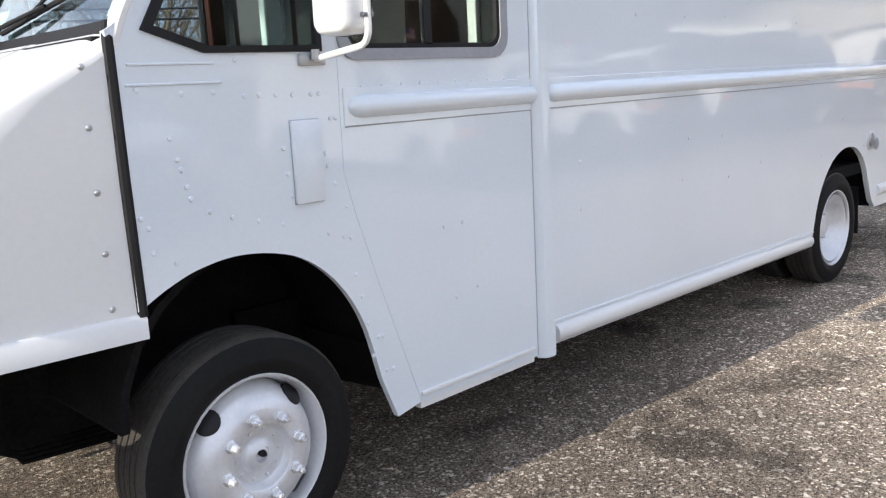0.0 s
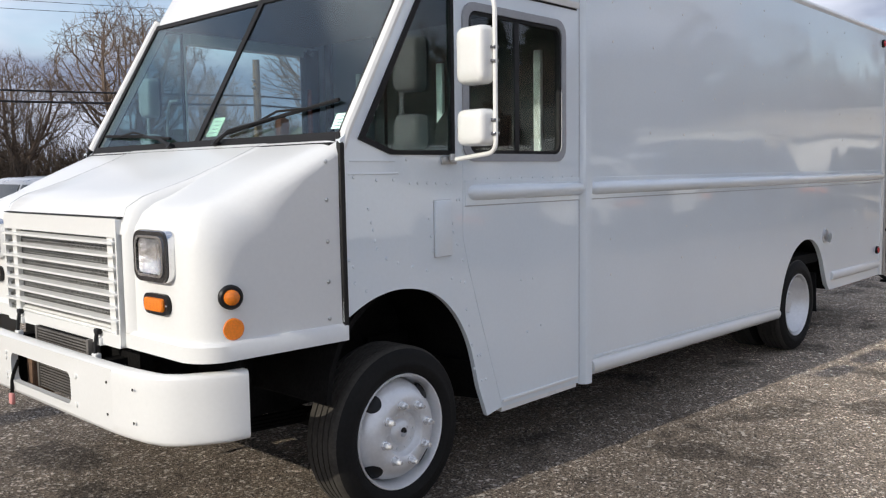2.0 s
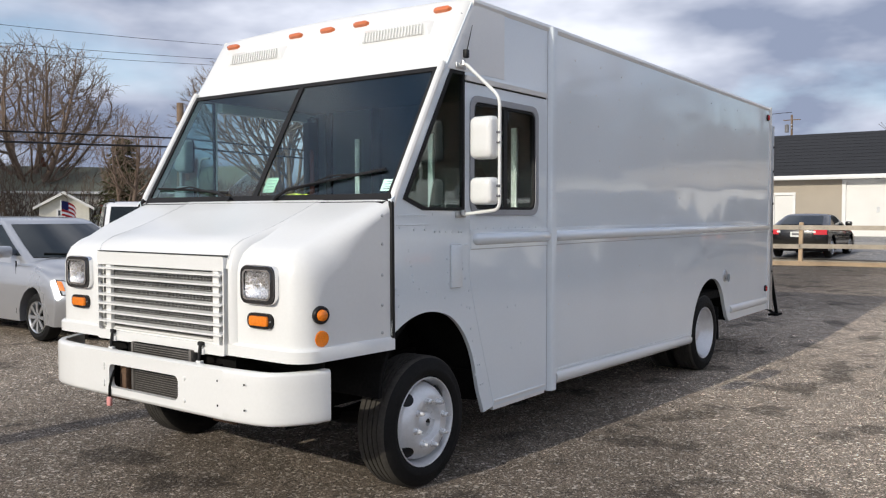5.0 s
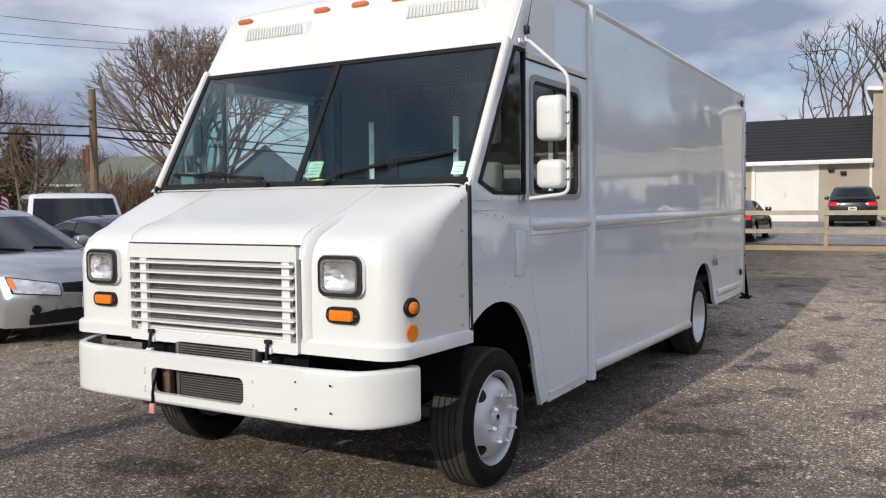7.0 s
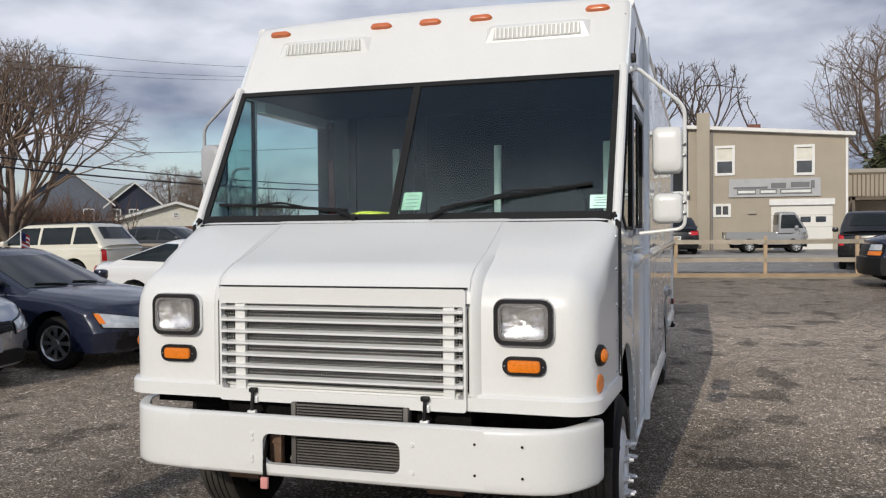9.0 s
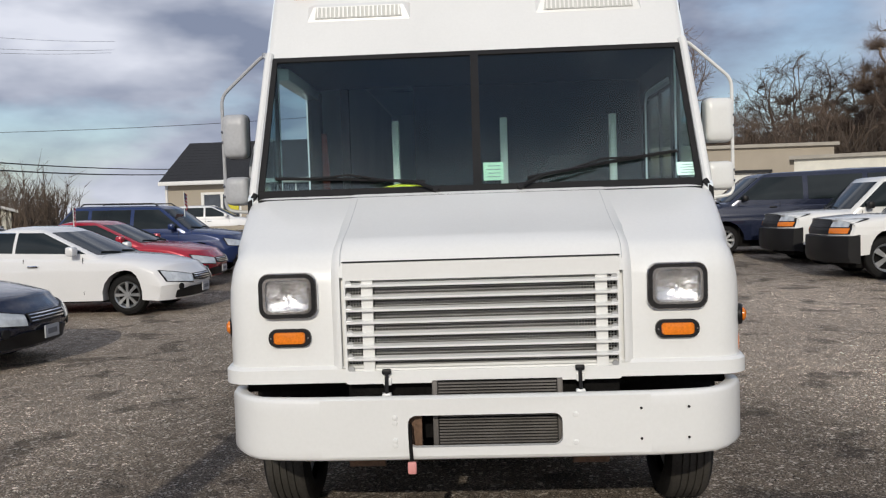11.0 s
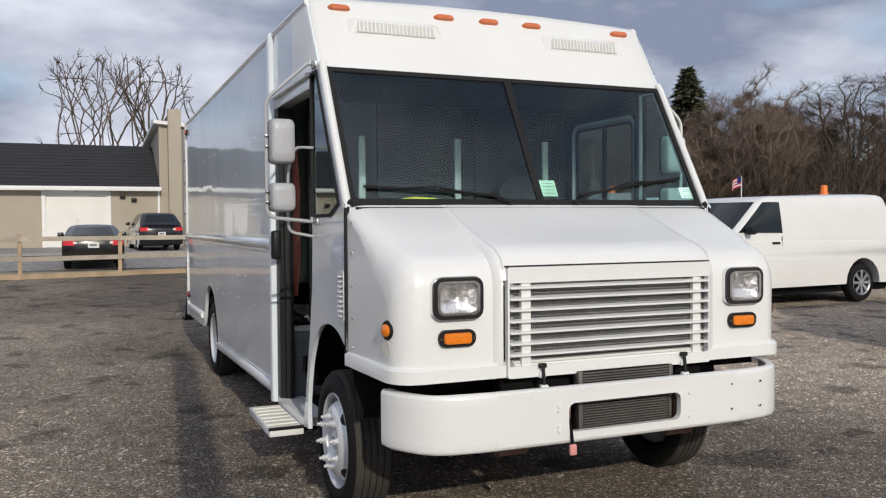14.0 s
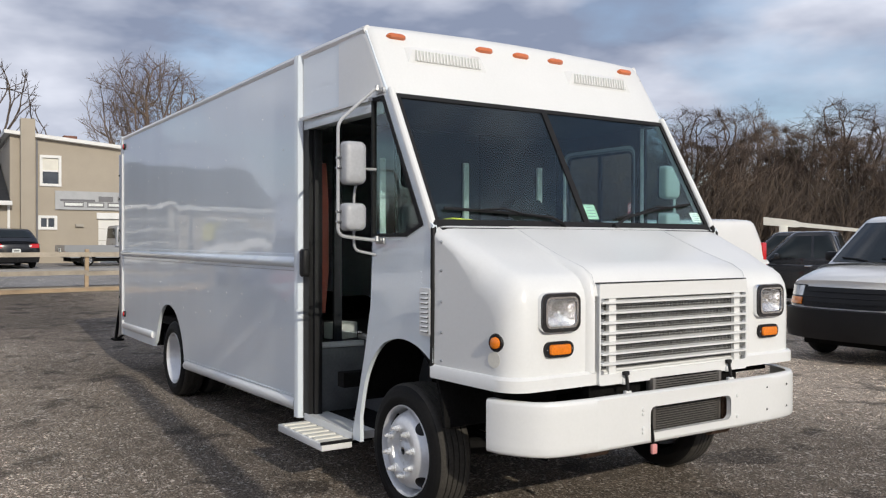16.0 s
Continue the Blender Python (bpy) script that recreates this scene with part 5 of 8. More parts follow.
vp("door_latch", box(N(), 2.97, 3.045, 1.17, 1.235, 1.36, 1.56, 0.02, 3), M["black"], "black door pull handle")
step = vp("side_step", box(N(), 2.30, 3.01, 1.19, 1.405, 0.29, 0.338, 0.006), M["paint"], "white folding step with grip strips")
for i in range(7):
    vp("grip_strip", box(N(), 2.315 + 0.1 * i, 2.375 + 0.1 * i, 1.20, 1.395, 0.336, 0.346, 0.004), M["siding"], parent=step)
vp("step_lip", box(N(), 2.295, 2.31, 1.19, 1.41, 0.33, 0.348), M["black"], parent=step)
bm = N()
tube(bm, [(2.4, 1.0, 0.31), (2.4, 1.2, 0.30)], 0.018, 6)
vp("step_arm", bm, M["dark"], parent=step)
vp("step_arm", tube(N(), [(2.9, 1.0, 0.31), (2.9, 1.2, 0.30)], 0.018, 6), M["dark"], parent=step)

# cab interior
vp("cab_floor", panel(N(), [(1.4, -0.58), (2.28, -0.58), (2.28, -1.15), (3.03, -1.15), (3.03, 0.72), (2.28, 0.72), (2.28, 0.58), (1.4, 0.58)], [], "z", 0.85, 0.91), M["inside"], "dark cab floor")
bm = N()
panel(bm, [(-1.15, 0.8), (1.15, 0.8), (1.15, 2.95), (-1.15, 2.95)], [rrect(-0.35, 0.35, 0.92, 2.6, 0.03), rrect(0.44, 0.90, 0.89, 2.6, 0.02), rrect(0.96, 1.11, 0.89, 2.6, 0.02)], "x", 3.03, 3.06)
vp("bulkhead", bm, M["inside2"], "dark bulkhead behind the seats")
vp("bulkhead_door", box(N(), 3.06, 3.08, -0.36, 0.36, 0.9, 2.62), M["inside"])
# two dark sheets added over the white shell to keep the cab dim
vp("side_lining", panel(N(), [(2.06, 0.92), (3.025, 0.92), (3.025, 2.855), (2.06, 2.855)], [rrect(2.10, 2.945, 1.605, 2.365, 0.08)], "y", -1.160, -1.146), M["inside"], "added dark sheet inside the driver's door, shade in its colour")
vp("cab_ceiling", box(N(), 1.885, 3.03, -1.14, 1.14, 2.478, 2.49), M["inside"], "added dark sheet under the cab roof, shade in its colour")
for y in (-0.95, -0.19, 0.57):
    vp("bulkhead_post", box(N(), 3.0, 3.028, y - 0.025, y + 0.025, 1.62, 2.24, 0.005), M["palepost"], "pale upright post on the bulkhead")
bm = N()
loft(bm, [[(1.40, y, 1.12), (1.40, y, 1.68), (1.52, y, 1.69), (1.70, y, 1.60), (1.74, y, 1.3), (1.6, y, 1.12)] for y in (-1.14, 0, 1.14)])
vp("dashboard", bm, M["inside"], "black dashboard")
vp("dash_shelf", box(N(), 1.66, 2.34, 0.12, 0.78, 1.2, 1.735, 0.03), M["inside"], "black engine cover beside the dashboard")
bm = N()
loft(bm, [[(2.2 + 0.07 * k * math.cos(a), 0.30 + 0.3 * u, 1.738 + 0.035 * k * max(0.0, math.sin(a))) for a in [2 * math.pi * i / 12 for i in range(12)]] for u, k in ((0, 0.3), (0.12, 0.8), (0.35, 0.9), (0.6, 1.05), (0.85, 0.75), (1.0, 0.3))])
vp("dash_rag", bm, M["yellow"], "crumpled yellow cloth on the engine cover", sharp=60)
bm = N()
mm = along((1.86, -0.62, 1.52), (0.75, 0, 0.66))
tube(bm, [mm @ Vector((0.22 * math.cos(a), 0.22 * math.sin(a), 0)) for a in [2 * math.pi * i / 28 for i in range(29)]], 0.015, 6)
tube(bm, [mm @ Vector((-0.21, 0, 0)), mm @ Vector((0.21, 0, 0))], 0.014, 6)
tube(bm, [mm @ Vector((0, 0, 0)), mm @ Vector((0, 0, -0.4))], 0.03, 8)
vp("steering_wheel", bm, M["black"], "black steering wheel")
for y in (-0.62,):
    bm = N()
    box(bm, 2.25, 2.75, y - 0.24, y + 0.24, 1.12, 1.26, 0.05, 3)
    st = vp("driver_seat", bm, M["seat"], "black vinyl driver's seat")
    bm = N()
    loft(bm, [[(x0 + 0.13 * (z - 1.2), y + u, z + v * 0) for u, x0, v in ((-w, 2.66, 0), (w, 2.66, 0), (w, 2.80, 0), (-w, 2.80, 0))] for z, w in ((1.2, 0.22), (1.5, 0.24), (1.85, 0.21), (1.95, 0.12))])
    vp("backrest", bm, M["seat"], parent=st)
    vp("pedestal", box(N(), 2.35, 2.65, y - 0.16, y + 0.16, 0.91, 1.12), M["dark"], parent=st)
bm = N()
slab(bm, [(2.97, 1.055, 2.17), (2.97, 1.10, 2.17), (2.965, 1.125, 1.9), (2.97, 1.12, 1.4), (2.975, 1.115, 1.1), (2.975, 1.06, 1.1), (2.97, 1.035, 1.4), (2.965, 1.04, 1.9)], (1, 0, 0), 0.01)
vp("seat_belt", bm, M["belt"], "red-brown hanging belt webbing")
carton = thing("carton", "dull white cardboard carton on the load floor", "box", (3.25, VY + 0.80, 0.88), -70)
bx = part("carton_body", box(N(), -0.10, 0.10, -0.08, 0.08, 0.0, 0.12, 0.004), M["palepost"], carton)
for i in range(3):
    part("text_bar", box(N(), -0.08 + 0.06 * i, -0.045 + 0.06 * i, 0.08, 0.082, 0.03, 0.08), M["print"], bx)

# ---- ground ----
def uneven(x, y):
    """Small bumps of the loose surface."""
    return noise.noise(Vector((x * 1.1, y * 1.1, 3))) + 0.5 * noise.noise(Vector((x * 3.1, y * 3.1, 3))) + 0.45 * noise.noise(Vector((x * 6.3, y * 6.3, 8)))


def sheet(name, xs, ys, material, dz=0.0, label="", rough=0.0, seed=3, amp_x=None):
    """A ground surface that follows the slope of the lot."""
    nx, ny = len(xs), len(ys)
    verts = []
    for x in xs:
        for y in ys:
            near = 1.0 if -8 < x < 22 and -14 < y < 18 else 0.0
            z = gz(x) + dz + (rough * near * uneven(x, y) if rough else 0.0)
            verts.append((x, y, z))
    faces = [(i * ny + j, (i + 1) * ny + j, (i + 1) * ny + j + 1, i * ny + j + 1) for i in range(nx - 1) for j in range(ny - 1)]
    me = bpy.data.meshes.new(name)
    me.from_pydata(verts, [], faces)
    me.polygons.foreach_set("use_smooth", [True] * len(faces))
    me.materials.append(material)
    return tagged(new(name, me), label, kind="structure")


def steps(a, b, d):
    n = max(1, int(round((b - a) / d)))
    return [a + (b - a) * i / n for i in range(n + 1)]


gx = [-400, -200, -100, -50, -25, -14] + steps(-10, -1.5, 0.5) + steps(-1.4, 9, 0.07) + steps(9.25, 22, 0.4) + [24, 30, 40, 60, 100, 200, 400, 900]
gy = [-900, -400, -200, -100, -50, -25] + steps(-15, -2, 0.4) + steps(-1.8, 9, 0.07) + steps(9.3, 19, 0.4) + [25, 40, 60, 100, 200, 400, 900]
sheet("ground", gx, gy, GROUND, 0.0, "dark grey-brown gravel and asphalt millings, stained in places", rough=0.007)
sheet("verge", [21.35, 22.0, 22.8, 23.4], steps(-60, 60, 4), M["sand"], 0.012, "strip of sand and dry grass under the fence")
sheet("street", [24.0, 26, 28, 30.6], steps(-150, 150, 10), ROAD, 0.008, "pale grey asphalt street")
sheet("pavement", [31.2, 32.2, 33.2], steps(-80, 80, 10), M["concrete"], 0.06, "pale concrete gutter and pavement strip")
sheet("forecourt", [33.2, 36, 39.6], steps(-60, 60, 10), ROAD, 0.01, "worn asphalt forecourt before the shops")
sheet("lawn", [-60, -20, 20, 60, 100], [31, 45, 70, 120], LAWN, 0.01, "winter lawn by the houses")
line = thing("road_line", "faded pale painted line on the street", "road marking", (27.5, 6.0, gz(27.5) + 0.012), 0, kind="structure")
part("paint_strip", box(N(), -0.06, 0.06, -12, 12, 0, 0.003), M["concrete"], line)
bm = N()
rnd = random.Random(11)
for i in range(24000):
    u = rnd.random() ** 1.5
    x, y = rnd.uniform(-1.8, 11.5), rnd.uniform(-2.5, 11.0)
    r = rnd.uniform(0.003, 0.0085) * (1.35 if rnd.random() < 0.06 else 1)
    z = gz(x) + 0.007 * uneven(x, y)
    vs = [bm.verts.new((x + r * math.cos(a + i) * rnd.uniform(0.7, 1.2), y + r * math.sin(a + i) * rnd.uniform(0.7, 1.2), z - 0.002)) for a in (0, 1.6, 3.1, 4.7)]
    top = bm.verts.new((x + rnd.uniform(-0.4, 0.4) * r, y + rnd.uniform(-0.4, 0.4) * r, z + r * rnd.uniform(0.5, 1.0)))
    for k in range(4):
        bm.faces.new((vs[k], vs[(k + 1) % 4], top))
tagged(part("loose_gravel", bm, M["stone"], None, kind="stuff", sharp=10, recalc=False), "scattered pale gravel chips on the lot", "gravel")

# ---- fence ----
FX = lambda y: 21.85 - 0.16 * (y - 3.0)
fence = thing("rail_fence", "weathered two-rail timber fence on square posts along the street", "fence", (FX(3), 3.0, gz(22)))
post_y = [3.03 + 2.39 * k for k in range(-9, 12)]
bmp = N()
box(bmp, -0.05, 0.05, -0.05, 0.05, -0.25, 1.13, 0.008, 1)
post = part("post", bmp, M["wood"], fence)
post.location = (FX(post_y[0]) - FX(3), post_y[0] - 3.0, 0.0)
for y in post_y[1:]:
    q = post.copy()
    scene.collection.objects.link(q)
    q.location = (FX(y) - FX(3), y - 3.0, 0.0)
    q.rotation_euler = (random.uniform(-0.02, 0.02), random.uniform(-0.02, 0.02), 0)
for ya, yb in zip(post_y, post_y[1:]):
    for h in (0.98, 0.49):
        bm = N()
        j0, j1 = random.uniform(-0.02, 0.02), random.uniform(-0.02, 0.02)
        loft(bm, [[(FX(y) - FX(3) - 0.085 + dx, y - 3.0, h + j + dz) for dx, dz in ((0, -0.06), (0.035, -0.06), (0.035, 0.06), (0, 0.06))] for y, j in ((ya - 0.02, j0), (yb + 0.02, j1))])
        part("rail", bm, M["rail"], fence)
    bm = N()
    loft(bm, [[(FX(y) - FX(3) - 0.16 + dx, y - 3.0, dz) for dx, dz in ((0, -0.2), (0.14, -0.2), (0.14, 0.1), (0, 0.1))] for y in (ya, yb)])
    part("ground_timber", bm, M["wood"], fence)


# ---- buildings ----
def wall_window(b, y0, y1, z0, z1, x, sash=True, name="window"):
    """A white-framed window in a wall that faces -x."""
    w = part(name, panel(N(), [(y0, z0), (y1, z0), (y1, z1), (y0, z1)], [[(y0 + 0.12, z0 + 0.12), (y1 - 0.12, z0 + 0.12), (y1 - 0.12, z1 - 0.12), (y0 + 0.12, z1 - 0.12)]], "x", x - 0.06, x + 0.06), M["trim"], b, "white-framed window")
    part("pane", box(N(), x + 0.04, x + 0.05, y0 + 0.1, y1 - 0.1, z0 + 0.1, z1 - 0.1), M["pane"], w)
    if sash:
        part("meeting_rail", box(N(), x - 0.01, x + 0.045, y0 + 0.1, y1 - 0.1, (z0 + z1) / 2 - 0.04, (z0 + z1) / 2 + 0.04), M["trim"], w)
        part("blind", box(N(), x + 0.03, x + 0.042, y0 + 0.12, y1 - 0.12, (z0 + z1) / 2 + 0.03, z1 - 0.12), M["siding"], w)
    else:
        part("mullion", box(N(), x - 0.01, x + 0.045, (y0 + y1) / 2 - 0.03, (y0 + y1) / 2 + 0.03, z0 + 0.1, z1 - 0.1), M["trim"], w)
    return w


BX = 39.5
shop = thing("long_shop", "long single-storey taupe workshop with a black shingle roof", "building", (BX, 11.0, 0.55))


def rel(bm, o):
    bmesh.ops.translate(bm, verts=bm.verts, vec=(-o[0], -o[1], -o[2]))
    return bm


SO = (BX, 11.0, 0.55)
holes = [[(15.95, 0.72), (18.0, 0.72), (18.0, 2.82), (15.95, 2.82)], [(11.84, 1.0), (14.4, 1.0), (14.4, 3.18), (11.84, 3.18)], [(10.15, 0.6), (11.02, 0.6), (11.02, 2.54), (10.15, 2.54)], [(5.26, 0.56), (7.9, 0.56), (7.9, 3.1), (5.26, 3.1)]]
part("front_wall", rel(panel(N(), [(2.96, 0.3), (19.7, 0.3), (19.7, 3.4), (2.96, 3.4)], holes, "x", BX, BX + 0.25), SO), M["stucco"], shop)
part("back_wall", rel(box(N(), BX + 8.75, BX + 9, 2.96, 19.7, 0.3, 3.4), SO), M["stucco"], shop)
for y in (2.96, 19.5):
    part("end_wall", rel(panel(N(), [(BX + 0.25, 0.3), (BX + 8.75, 0.3), (BX + 8.75, 3.4), (BX + 4.5, 5.5), (BX + 0.25, 3.4)], [], "y", y, y + 0.2), SO), M["stucco"], shop)
bm = N()
loft(bm, [[(BX - 0.45, y, 3.38), (BX + 4.5, y, 5.72), (BX + 9.4, y, 3.4), (BX + 9.4, y, 3.28), (BX + 4.5, y, 5.58), (BX - 0.45, y, 3.25)] for y in (2.96, 20.0)])
rf = part("roof", rel(bm, SO), M["shingle"], shop, "black shingle gable roof")
for i in range(13):
    t = (i + 0.5) / 13
    part("shingle_course", rel(slab(N(), [(BX - 0.45 + 4.95 * (t - 0.035), 2.98, 3.39 + 2.34 * (t - 0.035)), (BX - 0.45 + 4.95 * (t - 0.035), 19.98, 3.39 + 2.34 * (t - 0.035)), (BX - 0.45 + 4.95 * (t + 0.03), 19.98, 3.39 + 2.34 * (t + 0.03)), (BX - 0.45 + 4.95 * (t + 0.03), 2.98, 3.39 + 2.34 * (t + 0.03))], (-0.43, 0, 0.9), 0.004), SO), M["shingle"], rf)
part("gutter", rel(box(N(), BX - 0.55, BX - 0.42, 2.9, 20.0, 3.2, 3.4, 0.02), SO), M["trim"], shop, "white gutter")
part("soffit", rel(box(N(), BX - 0.42, BX, 2.96, 19.9, 3.22, 3.25), SO), M["trim"], shop)
for y in (19.75, 3.0):
    part("downpipe", rel(box(N(), BX - 0.1, BX - 0.02, y - 0.05, y + 0.05, 0.5, 3.25), SO), M["trim"], shop)
gd = part("garage_door", rel(box(N(), BX + 0.05, BX + 0.1, 5.2, 7.95, 0.55, 3.12), SO), M["door"], shop, "wide white garage door")
part("door_frame", rel(panel(N(), [(5.12, 0.5), (8.04, 0.5), (8.04, 3.2), (5.12, 3.2)], [[(5.28, 0.4 + 0.12), (7.88, 0.4 + 0.12), (7.88, 3.08), (5.28, 3.08)]], "x", BX - 0.04, BX + 0.06), SO), M["trim"], shop)
part("lock_plate", rel(box(N(), BX + 0.03, BX + 0.05, 6.5, 6.62, 1.7, 1.95), SO), M["steel"], gd)
md = part("shop_door", rel(box(N(), BX + 0.03, BX + 0.08, 10.17, 11.0, 0.6, 2.52), SO), M["door"], shop, "plain white door")
part("door_frame", rel(panel(N(), [(10.05, 0.6), (11.12, 0.6), (11.12, 2.64), (10.05, 2.64)], [[(10.17, 0.58), (11.0, 0.58), (11.0, 2.52), (10.17, 2.52)]], "x", BX - 0.04, BX + 0.05), SO), M["trim"], md)
part("knob", rel(lathe(N(), [(0, 0.03), (0.06, 0.03)], along((BX + 0.03, 10.25, 1.55), (-1, 0, 0)), 10), SO), M["steel"], md)
gw = part("glazed_door", rel(panel(N(), [(11.75, 0.92), (14.5, 0.92), (14.5, 3.26), (11.75, 3.26)], [[(a, z0), (a + 1.24, z0), (a + 1.24, z0 + 0.49), (a, z0 + 0.49)] for a in (11.85, 13.15) for z0 in (1.05, 1.59, 2.13, 2.67)], "x", BX - 0.03, BX + 0.05), SO), M["trim"], shop, "white glazed sectional door")
for a, c in ((11.85, 13.09), (13.15, 14.39)):
    for z0 in (1.06, 1.6, 2.14, 2.68):
        part("pane", rel(box(N(), BX + 0.02, BX + 0.03, a, c, z0, z0 + 0.49), SO), M["pane"], gw)
part("white_base", rel(box(N(), BX - 0.12, BX, 11.7, 14.6, 0.5, 0.88), SO), M["trim"], shop)
en = part("entrance", rel(panel(N(), [(15.95, 0.72), (18.0, 0.72), (18.0, 2.82), (15.95, 2.82)], [[(17.0, 0.85), (17.85, 0.85), (17.85, 2.7), (17.0, 2.7)], [(16.05, 1.2), (16.88, 1.2), (16.88, 2.7), (16.05, 2.7)]], "x", BX - 0.02, BX + 0.08), SO), M["trim"], shop, "white-framed glass entrance")
part("pane", rel(box(N(), BX + 0.03, BX + 0.04, 16.0, 17.9, 0.8, 2.75), SO), M["pane"], en)
part("yellow_poster", rel(box(N(), BX + 0.015, BX + 0.028, 16.1, 16.62, 1.85, 2.6), SO), M["yellow"], en, "yellow poster in the window")
part("paper_notice", rel(box(N(), BX + 0.015, BX + 0.028, 17.3, 17.6, 1.75, 2.15), SO), M["paper"], en)
for y, z in ((15.3, 2.55), (11.75, 3.15), (4.6, 2.95), (4.1, 2.8), (6.6, 3.28)):
    wl_ = part("wall_lamp", rel(box(N(), BX - 0.16, BX, y - 0.12, y + 0.12, z - 0.09, z + 0.09, 0.02), SO), M["black"], shop)
rail = thing("ramp_railing", "black metal railing by the shop entrance", "railing", (BX - 1.2, 15.0, gz(38.3)))
for i in range(5):
    bm = N()
    tube(bm, [(0, 1.8 - 0.95 * i, 0), (0, 1.8 - 0.95 * i, 1.0)], 0.025, 6)
    part("post", bm, M["black"], rail)
for h in (0.55, 1.0):
    bm = N()
    tube(bm, [(0, 1.8, h + 0.25), (0, -2.0, h)], 0.022, 6)
    part("handrail", bm, M["black"], rail)

motor = thing("two_storey_shop", "two-storey taupe stucco shop with white windows and a signboard", "building", (BX, -0.6, 0.55))
MO = (BX, -0.6, 0.55)
wins = [(0.84, 1.75, 4.12, 5.53), (-2.63, -1.74, 4.05, 5.46)]
holes = [[(a, c), (b, c), (b, d), (a, d)] for a, b, c, d in wins] + [[(1.04, 2.17), (1.80, 2.17), (1.80, 2.77), (1.04, 2.77)], [(-3.4, 0.6), (-0.76, 0.6), (-0.76, 2.7), (-3.4, 2.7)]]
part("front_wall", rel(panel(N(), [(-4.05, 0.3), (2.95, 0.3), (2.95, 6.4), (-4.05, 5.78)], holes, "x", BX - 0.06, BX + 0.24), MO), M["stucco"], motor)
for y in (-4.05, 2.72):
    part("side_wall", rel(panel(N(), [(BX + 0.24, 0.3), (BX + 9, 0.3), (BX + 9, 5.6), (BX + 0.24, 6.33 if y > 0 else 5.8)], [], "y", y, y + 0.22), MO), M["stucco"], motor)
part("back_wall", rel(box(N(), BX + 8.8, BX + 9, -4, 2.9, 0.3, 5.6), MO), M["stucco"], motor)
bm = N()
loft(bm, [[(x, -4.3, z0 - 0.62), (x, 3.2, z0), (x, 3.2, z0 + 0.16), (x, -4.3, z0 - 0.46)] for x, z0 in ((BX - 0.35, 6.4), (BX + 9.2, 5.9))])
part("roof", rel(bm, MO), M["trim"], motor, "low roof with a white edge")
part("chimney", rel(box(N(), BX - 0.5, BX - 0.07, 1.97, 2.56, 0.4, 7.08, 0.02), MO), M["stucco"], motor, "taupe rendered chimney")
part("brick_chimney", rel(box(N(), BX + 4, BX + 4.6, -0.55, 0.05, 5.5, 6.95), MO), M["brick"], motor, "small red brick chimney")
for y0, y1, z0, z1 in wins:
    w = wall_window(motor, y0, y1, z0, z1, BX - 0.06)
    for o in (w, *w.children):
        o.data.transform(Matrix.Translation(-Vector(MO)))
w = wall_window(motor, 1.02, 1.82, 2.15, 2.79, BX - 0.06, False)
for o in (w, *w.children):
    o.data.transform(Matrix.Translation(-Vector(MO)))
gd = part("garage_door", rel(box(N(), BX, BX + 0.08, -3.45, -0.7, 0.6, 2.72), MO), M["door"], motor, "white garage door with two small windows")
part("door_header", rel(box(N(), BX - 0.14, BX - 0.05, -3.48, -0.68, 2.68, 2.96), MO), M["trim"], gd)
for y in (-2.9, -2.25):
    part("door_window", rel(box(N(), BX - 0.012, BX, y - 0.22, y + 0.22, 1.88, 2.14), MO), M["pane"], gd)
for i in range(3):
    part("door_groove", rel(box(N(), BX - 0.006, BX, -3.4, -0.76, 1.1 + 0.55 * i, 1.12 + 0.55 * i), MO), M["concrete"], gd)
sg = part("signboard", rel(box(N(), BX - 0.16, BX - 0.07, -2.87, 1.11, 3.08, 3.93), MO), M["signboard"], motor, "long grey signboard with unreadable marks")
for y0, y1, z0, z1, k in ((0.75, -0.1, 3.2, 3.44, "print"), (-0.25, -1.0, 3.2, 3.44, "print"), (-1.15, -2.5, 3.2, 3.44, "print"), (0.9, -0.6, 3.46, 3.56, "print"), (-0.75, -1.4, 3.47, 3.72, "print"), (-1.6, -2.4, 3.5, 3.74, "print"), (-2.45, -2.62, 3.45, 3.8, "print")):
    part("sign_bar", rel(box(N(), BX - 0.18, BX - 0.16, y1, y0, z0, z1), MO), M[k], sg)
    if z0 < 3.3:
        part("sign_bar", rel(box(N(), BX - 0.19, BX - 0.18, y1 + 0.05, y0 - 0.05, z0 + 0.06, z1 - 0.06), MO), M["paper"], sg)
part("downpipe", rel(box(N(), BX - 0.16, BX - 0.07, -4.02, -3.92, 0.5, 5.7), MO), M["trim"], motor)
part("meter_box", rel(box(N(), BX - 0.2, BX - 0.06, -0.1, 0.25, 2.3, 2.42), MO), M["concrete"], motor)
part("drain_pipe", rel(box(N(), BX - 0.14, BX - 0.07, 1.82, 1.9, 0.5, 6.2), MO), M["print"], motor)

annex = thing("annex_building", "low taupe annex with garage doors behind a timber stair deck", "building", (42.0, -9.0, 0.6))
AO = (42.0, -9.0, 0.6)
part("front_wall", rel(panel(N(), [(-14.6, 0.3), (-4.1, 0.3), (-4.1, 4.25), (-14.6, 4.25)], [[(-11.2, 0.6), (-6.7, 0.6), (-6.7, 2.95), (-11.2, 2.95)]], "x", 42, 42.3), AO), M["stucco"], annex)
part("roof", rel(box(N(), 41.8, 52, -14.8, -4.1, 4.25, 4.42), AO), M["concrete"], annex)
